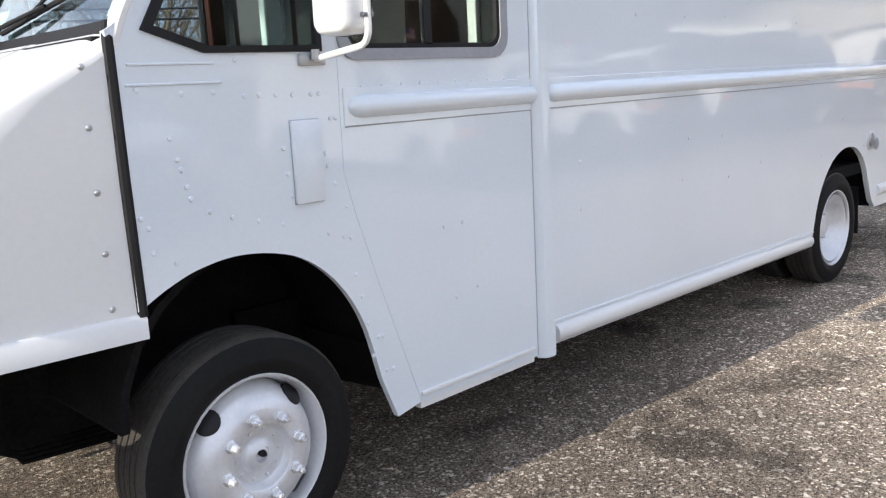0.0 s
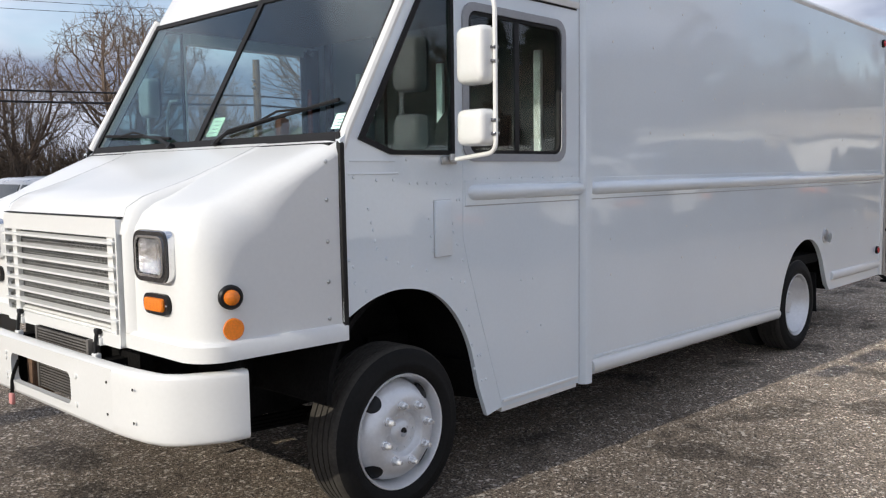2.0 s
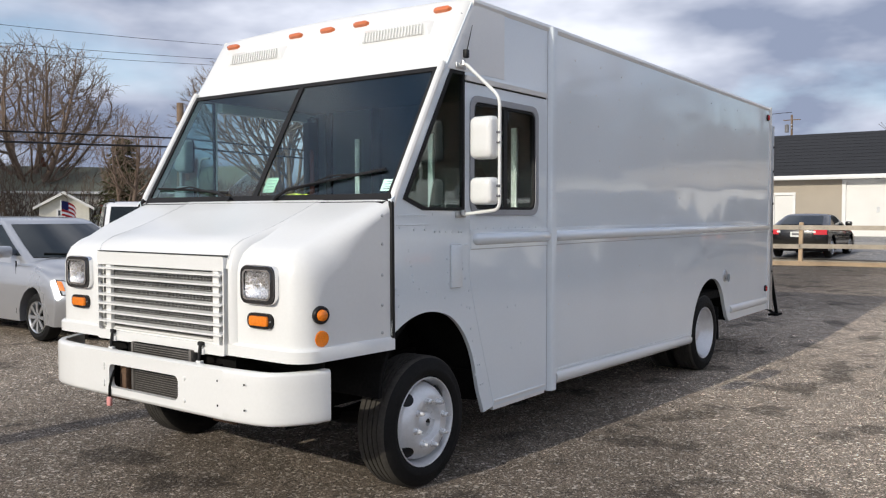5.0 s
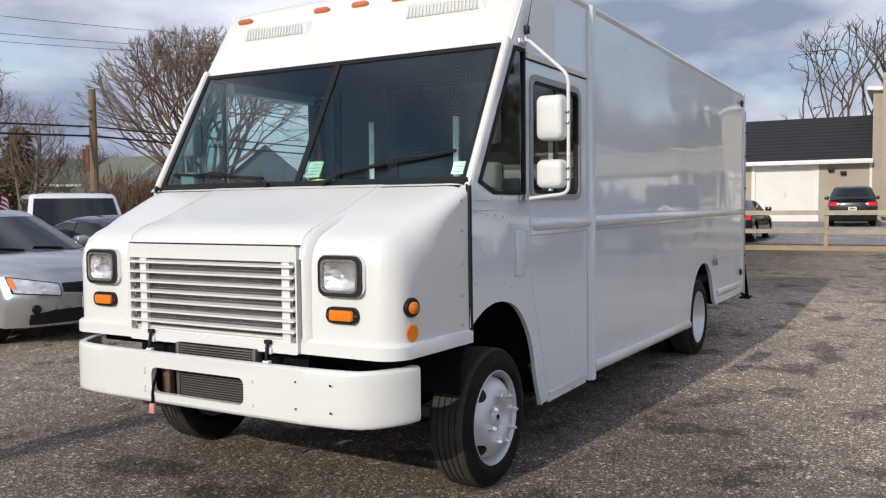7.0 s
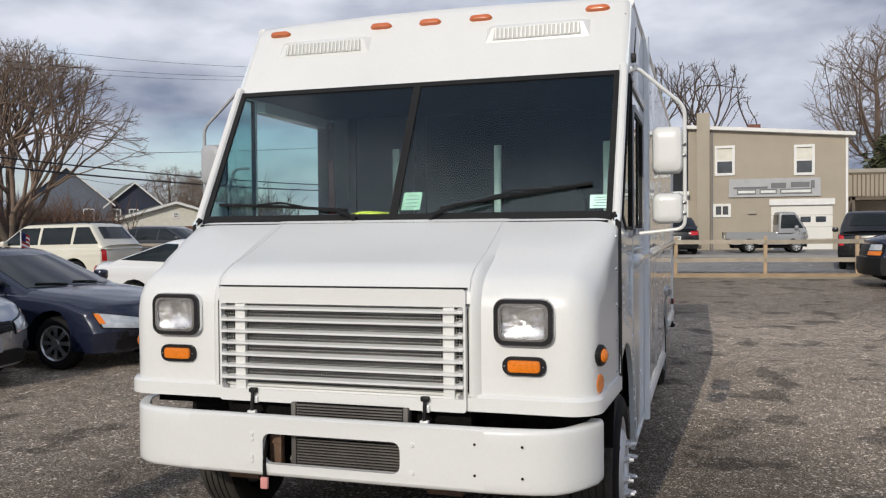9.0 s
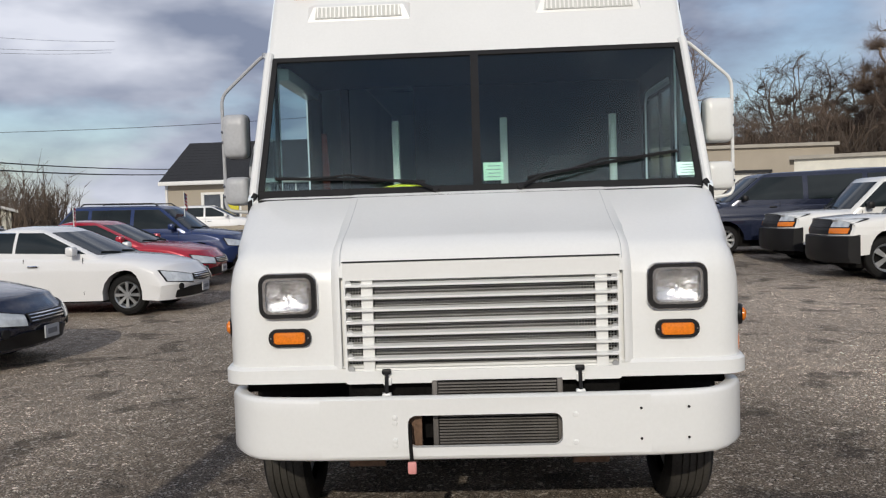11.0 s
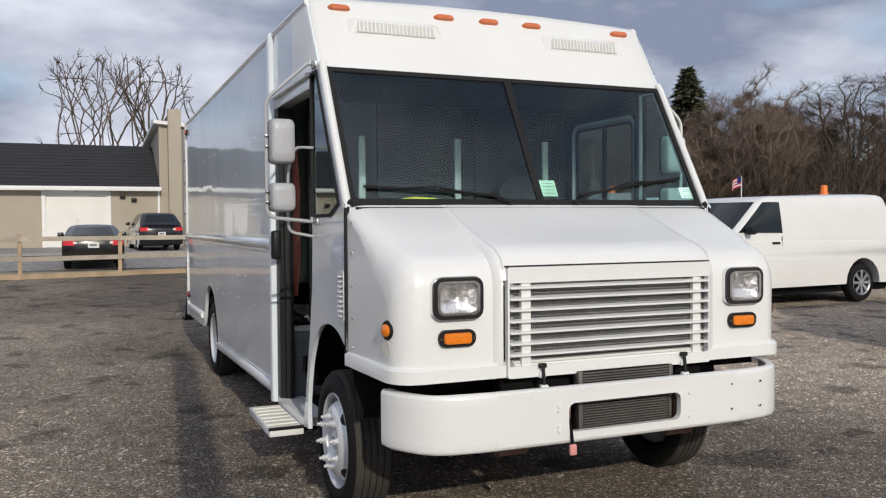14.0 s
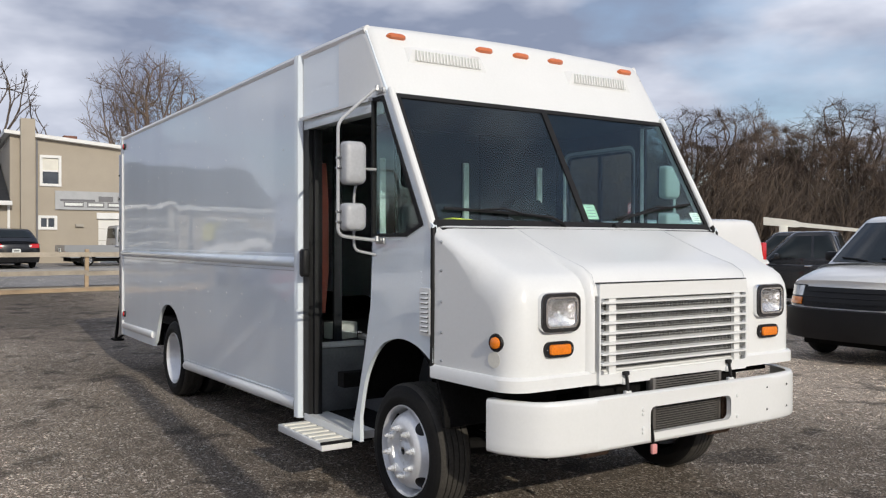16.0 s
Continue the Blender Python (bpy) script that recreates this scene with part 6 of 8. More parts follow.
part("end_wall", rel(box(N(), 42.3, 52, -14.6, -14.3, 0.3, 4.25), AO), M["stucco"], annex)
part("garage_door", rel(box(N(), 42.1, 42.2, -11.3, -6.6, 0.6, 3.0), AO), M["door"], annex, "cream garage door")
part("header_strip", rel(box(N(), 41.9, 42.0, -11.4, -6.5, 2.95, 3.1), AO), M["shingle"], annex)
deck = thing("timber_deck", "raised grey timber deck with railing and a stair", "deck", (40.6, -5.2, gz(40)))
part("deck_floor", box(N(), -0.9, 1.3, -1.1, 1.0, 2.25, 2.4), M["deck"], deck)
for i in range(12):
    part("baluster", box(N(), -0.88, -0.84, -1.08 + 0.18 * i, -1.04 + 0.18 * i, 2.4, 3.4), M["deck"], deck)
part("top_rail", box(N(), -0.92, -0.78, -1.15, 1.05, 3.4, 3.5), M["deck"], deck)
for y in (-1.0, 0.9):
    part("deck_post", box(N(), -0.9, -0.76, y - 0.07, y + 0.07, -0.1, 2.4), M["deck"], deck)
for i in range(9):
    part("stair_tread", box(N(), -1.0 , -0.3, 1.75 - 0.09 * i, 1.98 - 0.09 * i, 0.22 * i + 0.1, 0.22 * i + 0.16), M["deck"], deck)
bm = N()
slab(bm, [(-1.02, 2.0, 0.0), (-1.02, 1.0, 2.4), (-1.02, 1.0, 2.15), (-1.02, 1.9, -0.05)], (-1, 0, 0), 0.05)
part("stair_string", bm, M["deck"], deck)


def gable_house(name, label, at, rz, w, d, eave, ridge, wall, roof, wins=(), doors=(), chimney=None, gable_front=False, shutters=False):
    """A house whose front faces -y of its own axes; the ridge runs along x, or to the front where gable_front."""
    h = thing(name, label, "house", at, rz)
    pent = [(-w / 2, 0), (w / 2, 0), (w / 2, eave), (0, ridge), (-w / 2, eave)] if gable_front else [(-w / 2, 0), (w / 2, 0), (w / 2, eave), (-w / 2, eave)]
    hl = [[(a, c), (b, c), (b, e), (a, e)] for a, b, c, e in list(wins) + list(doors)]
    part("front_wall", panel(N(), pent, hl, "y", -d / 2, -d / 2 + 0.2), wall, h)
    part("back_wall", panel(N(), pent, [], "y", d / 2 - 0.2, d / 2), wall, h)
    for s in (-1, 1):
        pts = [(-d / 2 + 0.2, 0), (d / 2 - 0.2, 0), (d / 2 - 0.2, eave)] + ([] if gable_front else [(0, ridge)]) + [(-d / 2 + 0.2, eave)]
        part("side_wall", panel(N(), pts, [], "x", s * w / 2 - (0.2 if s > 0 else 0), s * w / 2 + (0 if s > 0 else 0.2)), wall, h)
    bm = N()
    o = 0.4
    if gable_front:
        k = (ridge - eave) / (w / 2)
        loft(bm, [[(-w / 2 - o, y, eave - o * k), (0, y, ridge + 0.02), (w / 2 + o, y, eave - o * k), (w / 2 + o, y, eave - o * k + 0.18), (0, y, ridge + 0.22), (-w / 2 - o, y, eave - o * k + 0.18)] for y in (-d / 2 - o, d / 2 + o)])
    else:
        k = (ridge - eave) / (d / 2)
        loft(bm, [[(x, -d / 2 - o, eave - o * k), (x, 0, ridge + 0.02), (x, d / 2 + o, eave - o * k), (x, d / 2 + o, eave - o * k + 0.18), (x, 0, ridge + 0.22), (x, -d / 2 - o, eave - o * k + 0.18)] for x in (-w / 2 - o, w / 2 + o)])
    part("roof", bm, roof, h)
    # verge boards
    bm = N()
    if gable_front:
        for s in (-1, 1):
            slab(bm, [(s * (w / 2 + o), -d / 2 - o - 0.06, eave - o * k), (0, -d / 2 - o - 0.06, ridge + 0.02), (0, -d / 2 - o - 0.06, ridge + 0.24), (s * (w / 2 + o), -d / 2 - o - 0.06, eave - o * k + 0.22)], (0, 1, 0), 0.05)
    else:
        for s in (-1, 1):
            for t in (-1, 1):
                slab(bm, [(s * (w / 2 + o + 0.05), t * (d / 2 + o), eave - o * k), (s * (w / 2 + o + 0.05), 0, ridge + 0.02), (s * (w / 2 + o + 0.05), 0, ridge + 0.24), (s * (w / 2 + o + 0.05), t * (d / 2 + o), eave - o * k + 0.22)], (-s, 0, 0), 0.05)
        box(bm, -w / 2 - o, w / 2 + o, -d / 2 - o - 0.05, -d / 2 - o, eave - o * k - 0.02, eave - o * k + 0.18)
    part("verge_board", bm, M["trim"], h)
    for a, b, c, e in wins:
        wn_ = part("window", panel(N(), [(a - 0.08, c - 0.08), (b + 0.08, c - 0.08), (b + 0.08, e + 0.08), (a - 0.08, e + 0.08)], [[(a + 0.05, c + 0.05), (b - 0.05, c + 0.05), (b - 0.05, e - 0.05), (a + 0.05, e - 0.05)]], "y", -d / 2 - 0.05, -d / 2 + 0.08), M["trim"], h, "white-framed window")
        part("pane", box(N(), a, b, -d / 2 + 0.05, -d / 2 + 0.06, c, e), M["pane"], wn_)
        part("glazing_bar", box(N(), a, b, -d / 2 - 0.01, -d / 2 + 0.05, (c + e) / 2 - 0.04, (c + e) / 2 + 0.04), M["trim"], wn_)
        part("glazing_bar", box(N(), (a + b) / 2 - 0.03, (a + b) / 2 + 0.03, -d / 2 - 0.005, -d / 2 + 0.045, c, e), M["trim"], wn_)
        if shutters:
            for q0, q1 in ((a - 0.5, a - 0.12), (b + 0.12, b + 0.5)):
                part("shutter", box(N(), q0, q1, -d / 2 - 0.05, -d / 2 - 0.003, c, e), M["black"], wn_)
    for a, b, c, e in doors:
        part("door", box(N(), a, b, -d / 2 + 0.03, -d / 2 + 0.08, c, e), M["brick"] if b - a > 2 else M["redlens"], h, "dark red-brown door")
    if chimney:
        cx, cy, cz = chimney
        ch = part("chimney", box(N(), cx - 0.5, cx + 0.5, cy - 0.35, cy + 0.35, eave - 1, cz), M["brick"], h, "red brick chimney")
        part("chimney_pot", box(N(), cx - 0.25, cx + 0.25, cy - 0.2, cy + 0.2, cz, cz + 0.35), M["brick"], ch)
    return h


gable_house("cream_house", "cream cottage with an olive-grey roof and red brick chimney", (41.8, 70.4, 0.4), -34, 17, 9, 3.2, 5.3, M["siding"], M["greyshingle"], [(-4.2, -2.8, 0.9, 2.2), (1.5, 2.9, 0.9, 2.2), (4.0, 5.4, 0.9, 2.2)], [(-0.6, 0.4, 0.2, 2.1)], (-5.6, 0.3, 6.0), shutters=True)
gable_house("gabled_porch", "small cream gabled house wing with a white trim", (34.4, 64.6, 0.4), -34, 3.6, 3.4, 1.8, 2.8, M["siding"], M["greyshingle"], [(-0.5, 0.5, 0.6, 1.6)], [], None, True)
gable_house("grey_house", "pale grey sided house with a dormer and brick chimney", (48.0, 63.0, 0.4), 4, 8.5, 10, 2.7, 5.4, M["siding"], M["greyshingle"], [(-0.6, 0.4, 2.3, 3.4), (2.0, 2.9, 0.9, 2.0)], [], (-1.6, 1.5, 6.3), True, True)
gable_house("blue_grey_house", "two-storey blue-grey house with a green-grey roof and white trim", (81.5, 76.4, 0.4), -45, 9.5, 16, 4.6, 8.6, M["bluesiding"], M["greyshingle"], [(1.8, 2.8, 2.6, 4.0)], [], None, True)
gable_house("navy_wing", "dark navy gabled house wing with white windows", (84.5, 69.0, 0.4), -45, 6.2, 9, 4.4, 7.0, M["navysiding"], M["greyshingle"], [(-2.5, -1.6, 2.6, 4.0), (-0.6, 0.3, 2.6, 4.0), (1.2, 2.1, 2.6, 4.0)], [], None, True)
gable_house("white_garage", "long white garage with dark red doors under a grey roof", (65.8, 51.0, 0.5), -47, 10.8, 16, 2.0, 3.6, M["siding"], M["greyshingle"], [(-0.2, 0.2, 2.45, 2.85)], [(-3.6, -0.8, 0.1, 1.7), (0.7, 3.6, 0.1, 1.7)], None, True)

# ---- utility poles and wires ----
def utility_pole(x, y, top, z0, label="weathered brown timber utility pole", thick=1.0):
    p = thing("utility_pole", label, "pole", (x, y, z0))
    bm = N()
    tube(bm, [(0, 0, -0.3), (0, 0.0, (top - z0) * 0.5), (0.0, 0, top - z0)], 0.17 * thick, 10, 0.125 * thick)
    part("pole_shaft", bm, M["pole"], p)
    for h in (0.75, 1.0):
        part("insulator", lathe(N(), [(0, 0.05), (0.05, 0.07), (0.11, 0.03)], along((-0.14, -0.04, top - z0 - h), (-1, 0, 0)), 8), M["steel"], p)
    return p


utility_pole(17.3, 26.3, 5.75, 0.2)
utility_pole(-9.6, 6.6, 8.0, 0.0, "tall timber utility pole at the edge of the lot", 1.0)
far_pole = utility_pole(64.0, 16.5, 9.0, 0.8, "distant utility pole with a transformer and crossarm", 0.6)
part("crossarm", box(N(), -0.05, 0.05, -0.6, 0.6, 7.8, 7.86), M["pole"], far_pole)
part("transformer", lathe(N(), [(0, 0.15), (0.55, 0.15), (0.6, 0.06)], along((-0.2, 0.3, 6.9), (0, 0, 1)), 12), M["print"], far_pole)
for k, (a, b, r, sag) in enumerate((((-40, 27, 4.15), (17.3, 26.3, 4.45), 0.03, 0.5), ((17.3, 26.3, 4.45), (75, 25.5, 6.2), 0.03, 0.7), ((-40, 27, 3.85), (17.3, 26.3, 4.12), 0.035, 0.5), ((17.3, 26.3, 4.12), (75, 25.5, 5.8), 0.035, 0.7), ((0, 30, 7.6), (58, 30, 14.5), 0.009, 1.2), ((0, 30, 6.95), (58, 30, 13.9), 0.009, 1.2), ((0, 30.3, 6.7), (58, 30.3, 13.7), 0.009, 1.2), ((-60, 30, 9.5), (0, 30, 7.6), 0.009, 0.8), ((-60, 30, 8.9), (0, 30, 6.95), 0.009, 0.8), ((-60, 30.3, 8.7), (0, 30.3, 6.7), 0.009, 0.8), ((64, 16.5, 9.2), (52, 70, 9.0), 0.02, 0.8), ((17.3, 26.3, 5.0), (50, 40, 5.0), 0.012, 0.5))):
    a, b = Vector(a), Vector(b)
    bm = N()
    tube(bm, [a.lerp(b, i / 16) - Vector((0, 0, sag * 4 * (i / 16) * (1 - i / 16))) for i in range(17)], r, 5)
    bmesh.ops.translate(bm, verts=bm.verts, vec=-a)
    wob = part("overhead_wire", bm, M["wire"], None)
    wob.location = a
    tagged(wob, "black overhead wire sagging between poles", "wire", "overhead wires")

# ---- parked vehicles ----
CARS = {
    # length, width, body outline (x from the nose, z), greenhouse (x, z of screen foot, roof front, roof back, tail foot), belt heights, wheel x pair, tyre radius
    "hatch": dict(L=4.3, W=1.76, wheels=(0.85, 3.45), r=0.31, nose=0.7, hood=(0.24, 0.9, 1.0, 1.05), green=((0.95, 1.04), (1.95, 1.55), (3.55, 1.56), (4.2, 1.08)), tail=1.06, sill=0.24),
    "sedan": dict(L=4.8, W=1.82, wheels=(0.95, 3.72), r=0.325, nose=0.6, hood=(0.28, 0.8, 1.35, 0.97), green=((1.3, 0.96), (2.3, 1.42), (3.15, 1.44), (4.3, 1.06)), tail=1.05, sill=0.24),
    "coupe": dict(L=4.2, W=1.68, wheels=(0.85, 3.35), r=0.3, nose=0.55, hood=(0.25, 0.74, 1.25, 0.9), green=((1.2, 0.89), (2.0, 1.25), (2.9, 1.26), (3.75, 0.94)), tail=0.94, sill=0.22),
    "suv": dict(L=4.75, W=1.9, wheels=(0.95, 3.75), r=0.365, nose=0.78, hood=(0.22, 0.98, 1.15, 1.12), green=((1.1, 1.1), (1.85, 1.7), (4.2, 1.73), (4.68, 1.15)), tail=1.15, sill=0.32),
    "bigsuv": dict(L=5.2, W=2.0, wheels=(1.0, 4.05), r=0.39, nose=0.9, hood=(0.15, 1.08, 1.4, 1.16), green=((1.35, 1.15), (1.95, 1.86), (4.95, 1.88), (5.16, 1.15)), tail=1.16, sill=0.42),
    "van": dict(L=5.75, W=2.0, wheels=(0.95, 4.5), r=0.37, nose=0.88, hood=(0.12, 1.12, 1.0, 1.3), green=((0.95, 1.31), (1.8, 2.0), (5.35, 2.06), (5.7, 1.25)), tail=1.25, sill=0.36),
    "pickup": dict(L=5.6, W=1.98, wheels=(0.95, 4.45), r=0.385, nose=0.95, hood=(0.12, 1.1, 1.4, 1.16), green=((1.35, 1.15), (2.05, 1.82), (3.1, 1.84), (3.35, 1.15)), tail=1.14, sill=0.45),
    "kei": dict(L=3.4, W=1.45, wheels=(0.55, 2.45), r=0.27, nose=0.9, hood=(0.05, 0.95, 0.12, 1.0), green=((0.08, 1.0), (0.5, 1.72), (1.25, 1.74), (1.3, 0.98)), tail=0.86, sill=0.36),
}


def car(name, label, kind, paint, at, rz, group="", flag=False, trim_black=False, beacon=False, blank_sides=False, lamps=""):
    """A vehicle with its nose towards -x of its own axes, centred on its base."""
    c = CARS[kind]
    L, W, r = c["L"], c["W"], c["r"]
    hw = W / 2
    h = thing(name, label, "pickup truck" if kind in ("pickup", "kei") else "van" if kind == "van" else "car", at, rz, group)
    X = lambda x: x - L / 2
    (w0x, w0z), (r0x, r0z), (r1x, r1z), (w1x, w1z) = c["green"]
    hx0, hz0, hx1, hz1 = c["hood"]
    sill = c["sill"]

    def arch_pts(cx):
        R = r + (0.11 if kind in ("van", "pickup") else 0.08)
        a0 = math.asin(min(0.95, (sill - r) / R)) if sill > r - R else 0
        return [(cx + R * math.cos(a), r + R * math.sin(a)) for a in [a0 + (math.pi - 2 * a0) * i / 10 for i in range(11)]]

    # body outline: from the nose foot over the hood to the tail, then the wheel arches
    upper = [(0.10, sill - 0.02), (0.02, 0.42), (0.0, c["nose"] - 0.12), (0.04, c["nose"]), (hx0 * 0.5 + 0.04, (c["nose"] + hz0) / 2 + 0.03), (hx0, hz0), ((hx0 + hx1) / 2, (hz0 + hz1) / 2 + 0.025), (hx1, hz1), (w0x + 0.1, w0z + 0.005)]
    if kind in ("pickup", "kei"):
        upper += [((w1x + w0x) / 2, c["tail"] + 0.0), (w1x, c["tail"]), (L - 0.04, c["tail"]), (L, c["tail"] - 0.05)]
    else:
        upper += [((w1x + w0x) / 2, (c["tail"] + w0z) / 2 + 0.02), (w1x - 0.05, c["tail"]), (L - 0.12, c["tail"] - 0.02), (L - 0.02, c["tail"] - 0.14)]
    upper += [(L, 0.62), (L - 0.02, 0.42), (L - 0.14, sill)]
    upper = upper if kind == "kei" else smooth_run(upper, 3)
    out = upper + arch_pts(c["wheels"][1]) + arch_pts(c["wheels"][0])

    def crown(a):
        """How far the upper surfaces fall away from the middle towards the sides."""
        e = max(0.0, (a - 0.7) / 0.3)
        return 0.11 * (1 - math.sqrt(max(0.0, 1 - e * e))) + 0.035 * (a * a - 0.4)

    bm = N()
    rings = []
    for f in (-1.0, -0.993, -0.975, -0.94, -0.88, -0.78, -0.6, -0.3, 0, 0.3, 0.6, 0.78, 0.88, 0.94, 0.975, 0.993, 1.0):
        a = abs(f)
        ring = []
        for i, (x, z) in enumerate(out):
            k = max(0.0, 1 - x / 0.9)
            kt = max(0.0, 1 - (L - x) / 0.6)
            xx = x + 0.26 * k * a ** 4 + 0.10 * k * a * a - 0.16 * kt * a ** 4
            up = min(1.0, max(0.0, (z - c["nose"] + 0.14) / 0.1)) if i < len(upper) else 0.0
            yy = f * hw * (1 - 0.03 * max(0, (0.45 - z) / 0.45) - 0.02 * max(0, z - 0.8))
            ring.append((X(xx), yy, z - crown(a) * up))
        rings.append(ring)
    loft(bm, rings)
    body = part("body", bm, paint, h, sharp=38)
    part("underbody", box(N(), X(0.35), X(L - 0.3), -hw * 0.78, hw * 0.78, 0.2, min(0.72, c["nose"])), M["dark"], h)
    # greenhouse shell: level rings, drawn in and rounded towards the roof
    tb = 0.975 if kind in ("van", "bigsuv", "kei", "pickup") else 0.95
    tr = 0.86 if kind in ("van", "bigsuv", "pickup", "kei") else 0.74
    bow, bow_r = (0.08, 0.04) if kind == "kei" else (0.17, 0.09)
    xf = lambda t: w0x + (r0x - w0x) * t
    xr = lambda t: w1x + (r1x - w1x) * t
    wide_at = lambda t: hw * (tb + (tr - tb) * max(0.0, t) ** 1.25)

    def height(x, t):
        u = max(0.0, min(1.0, (x - xf(t)) / max(0.2, xr(t) - xf(t))))
        return (w0z + (r0z - w0z) * t) * (1 - u) + (w1z + (r1z - w1z) * t) * u

    def flank(t):
        """x and half width along one side at a level."""
        x0, x1, w = xf(t) + bow, xr(t) - bow_r, wide_at(t)
        return [(x0 + 0.035, w * 0.972), (x0 + 0.1, w * 0.99), (x0 + 0.24, w), ((x0 + x1) / 2, w * 1.004), (x1 - 0.2, w), (x1 - 0.08, w * 0.99), (x1 - 0.025, w * 0.97)]

    def flank_y(x, t):
        f = flank(t)
        for (xa, ya), (xb, yb) in zip(f, f[1:]):
            if x <= xb:
                return ya + (yb - ya) * max(0.0, (x - xa) / (xb - xa))
        return f[-1][1]

    def level(t, k=1.0, dz=0.0):
        w = wide_at(t) * 0.95
        pts = [(xf(t) + bow * abs(f) ** 2.5, f * w) for f in (-1, -0.9, -0.65, -0.3, 0, 0.3, 0.65, 0.9, 1)]
        pts += flank(t)
        pts += [(xr(t) - bow_r * abs(f) ** 2.5, f * w) for f in (1, 0.9, 0.65, 0.3, 0, -0.3, -0.65, -0.9, -1)]
        pts += [(x, -y) for x, y in reversed(flank(t))]
        cx = (xf(t) + xr(t)) / 2
        return [(X(cx + (x - cx) * k), y * k, height(x, t) + dz) for x, y in pts]

    bm = N()
    loft(bm, [level(-0.18), level(0), level(0.3), level(0.6), level(0.82), level(0.92, 0.994), level(0.97, 0.975), level(1.0, 0.93, 0.004), level(1.0, 0.78, 0.022), level(1.0, 0.4, 0.036)])
    cab = part("cabin", bm, paint, h, sharp=45)

    def glass(fn, us, ts, off):
        """A pane laid on the shell: fn gives a point from u and t; off pushes it outward."""
        bm = N()
        g = [[bm.verts.new(Vector(fn(u, t)) + Vector(off)) for u in us] for t in ts]
        for p, q in zip(g, g[1:]):
            for i in range(len(us) - 1):
                bm.faces.new((p[i], p[i + 1], q[i + 1], q[i]))
        bmesh.ops.recalc_face_normals(bm, faces=bm.faces)
        bmesh.ops.solidify(bm, geom=bm.faces[:], thickness=0.012)
        return bm

    t0 = 0.08
    ts = [t0 + (0.86 - t0) * i / 5 for i in range(6)]

    def side_x(u, t):
        x0, x1 = xf(t) + bow + 0.07, xr(t) - bow_r - 0.07
        fixed0, fixed1 = xf(t0) + bow + 0.07, xr(t0) - bow_r - 0.07
        return max(x0, min(x1, fixed0 + (fixed1 - fixed0) * u))

    if kind == "kei":
        cuts = [(0.0, 1.0)]
    elif kind == "pickup":
        cuts = [(0.0, 0.62), (0.66, 1.0)]
    elif blank_sides:
        cuts = [(0.0, 0.25)]
    else:
        cuts = [(0.0, 0.49), (0.512, 1.0)] if kind == "sedan" else [(0.0, 0.38), (0.41, 0.72), (0.75, 1.0)]
    for s in (-1, 1):
        for a, b in cuts:
            if side_x(b, 0.86) - side_x(a, 0.86) < 0.02:
                continue
            us = [a + (b - a) * i / 5 for i in range(6)]
            part("side_window", glass(lambda u, t: (X(side_x(u, t)), s * flank_y(side_x(u, t), t), height(side_x(u, t), t)), us, ts, (0, s * 0.009, 0)), M["carglass"], cab)
            if kind == "sedan":
                bm = N()
                tube(bm, [(X(side_x(u, 0.86)), s * (flank_y(side_x(u, 0.86), 0.86) + 0.012), height(side_x(u, 0.86), 0.86)) for u in us], 0.008, 5)
                part("window_trim", bm, M["chrome"], cab)
    fs = [-0.93 + 1.86 * i / 10 for i in range(11)]
    nf = Vector((-(r0z - w0z), 0, r0x - w0x)).normalized() * 0.01
    nr = Vector((r1z - w1z, 0, w1x - r1x)).normalized() * 0.01
    wsc = part("windscreen", glass(lambda f, t: (X(xf(t) + bow * abs(f) ** 2.5), f * wide_at(t) * 0.95, height(xf(t), t)), fs, [0.03] + ts[1:], nf), M["carglass"], cab)
    for s in (-0.45, 0.25):
        bm = N()
        tube(bm, [Vector((X(xf(t) + bow * abs(f) ** 2.5), f * wide_at(t) * 0.95, height(xf(t), t))) + nf * 2.2 for f, t in ((s, 0.04), (s + 0.18, 0.075), (s + 0.5, 0.1))], 0.011, 5)
        part("wiper", bm, M["black"], wsc)
    part("rear_window", glass(lambda f, t: (X(xr(t) - bow_r * abs(f) ** 2.5), f * wide_at(t) * 0.95, height(xr(t), t)), [f * (0.97 if kind == "sedan" else 0.84) for f in fs], ts if kind in ("sedan", "coupe") else [0.3 + 0.56 * i / 5 for i in range(6)], nr), M["carglass"], cab)
    # front end
    ln = c["nose"]
    prof = []
    for px, pz in upper[1:]:
        if px > hx0 + 0.5:
            break
        if not prof or pz > prof[-1][0]:
            prof.append((pz, px))

    def nose_pt(f, z, off):
        shown, z = z, z + crown(abs(f)) * min(1.0, max(0.0, (z - ln + 0.14) / 0.1))
        for (za, xa), (zc, xc) in zip(prof, prof[1:]):
            if z <= zc or zc == prof[-1][0]:
                x = xa + (xc - xa) * max(0.0, min(1.0, (z - za) / (zc - za)))
                break
        k, a = max(0.0, 1 - x / 0.9), abs(f)
        return (X(x + 0.26 * k * a ** 4 + 0.10 * k * a * a - off), f * hw, shown)

    def nose_patch(f0, f1, lo, hi, off, thick=0.012, n=6):
        """A piece laid on the rounded nose between two widths and two edges, each a function of width."""
        bm = N()
        rows = []
        for i in range(n + 1):
            f = f0 + (f1 - f0) * i / n
            rows.append([bm.verts.new(nose_pt(f, lo(f) + (hi(f) - lo(f)) * j / 3, off)) for j in range(4)])
        for p, q in zip(rows, rows[1:]):
            for j in range(3):
                bm.faces.new((p[j], q[j], q[j + 1], p[j + 1]))
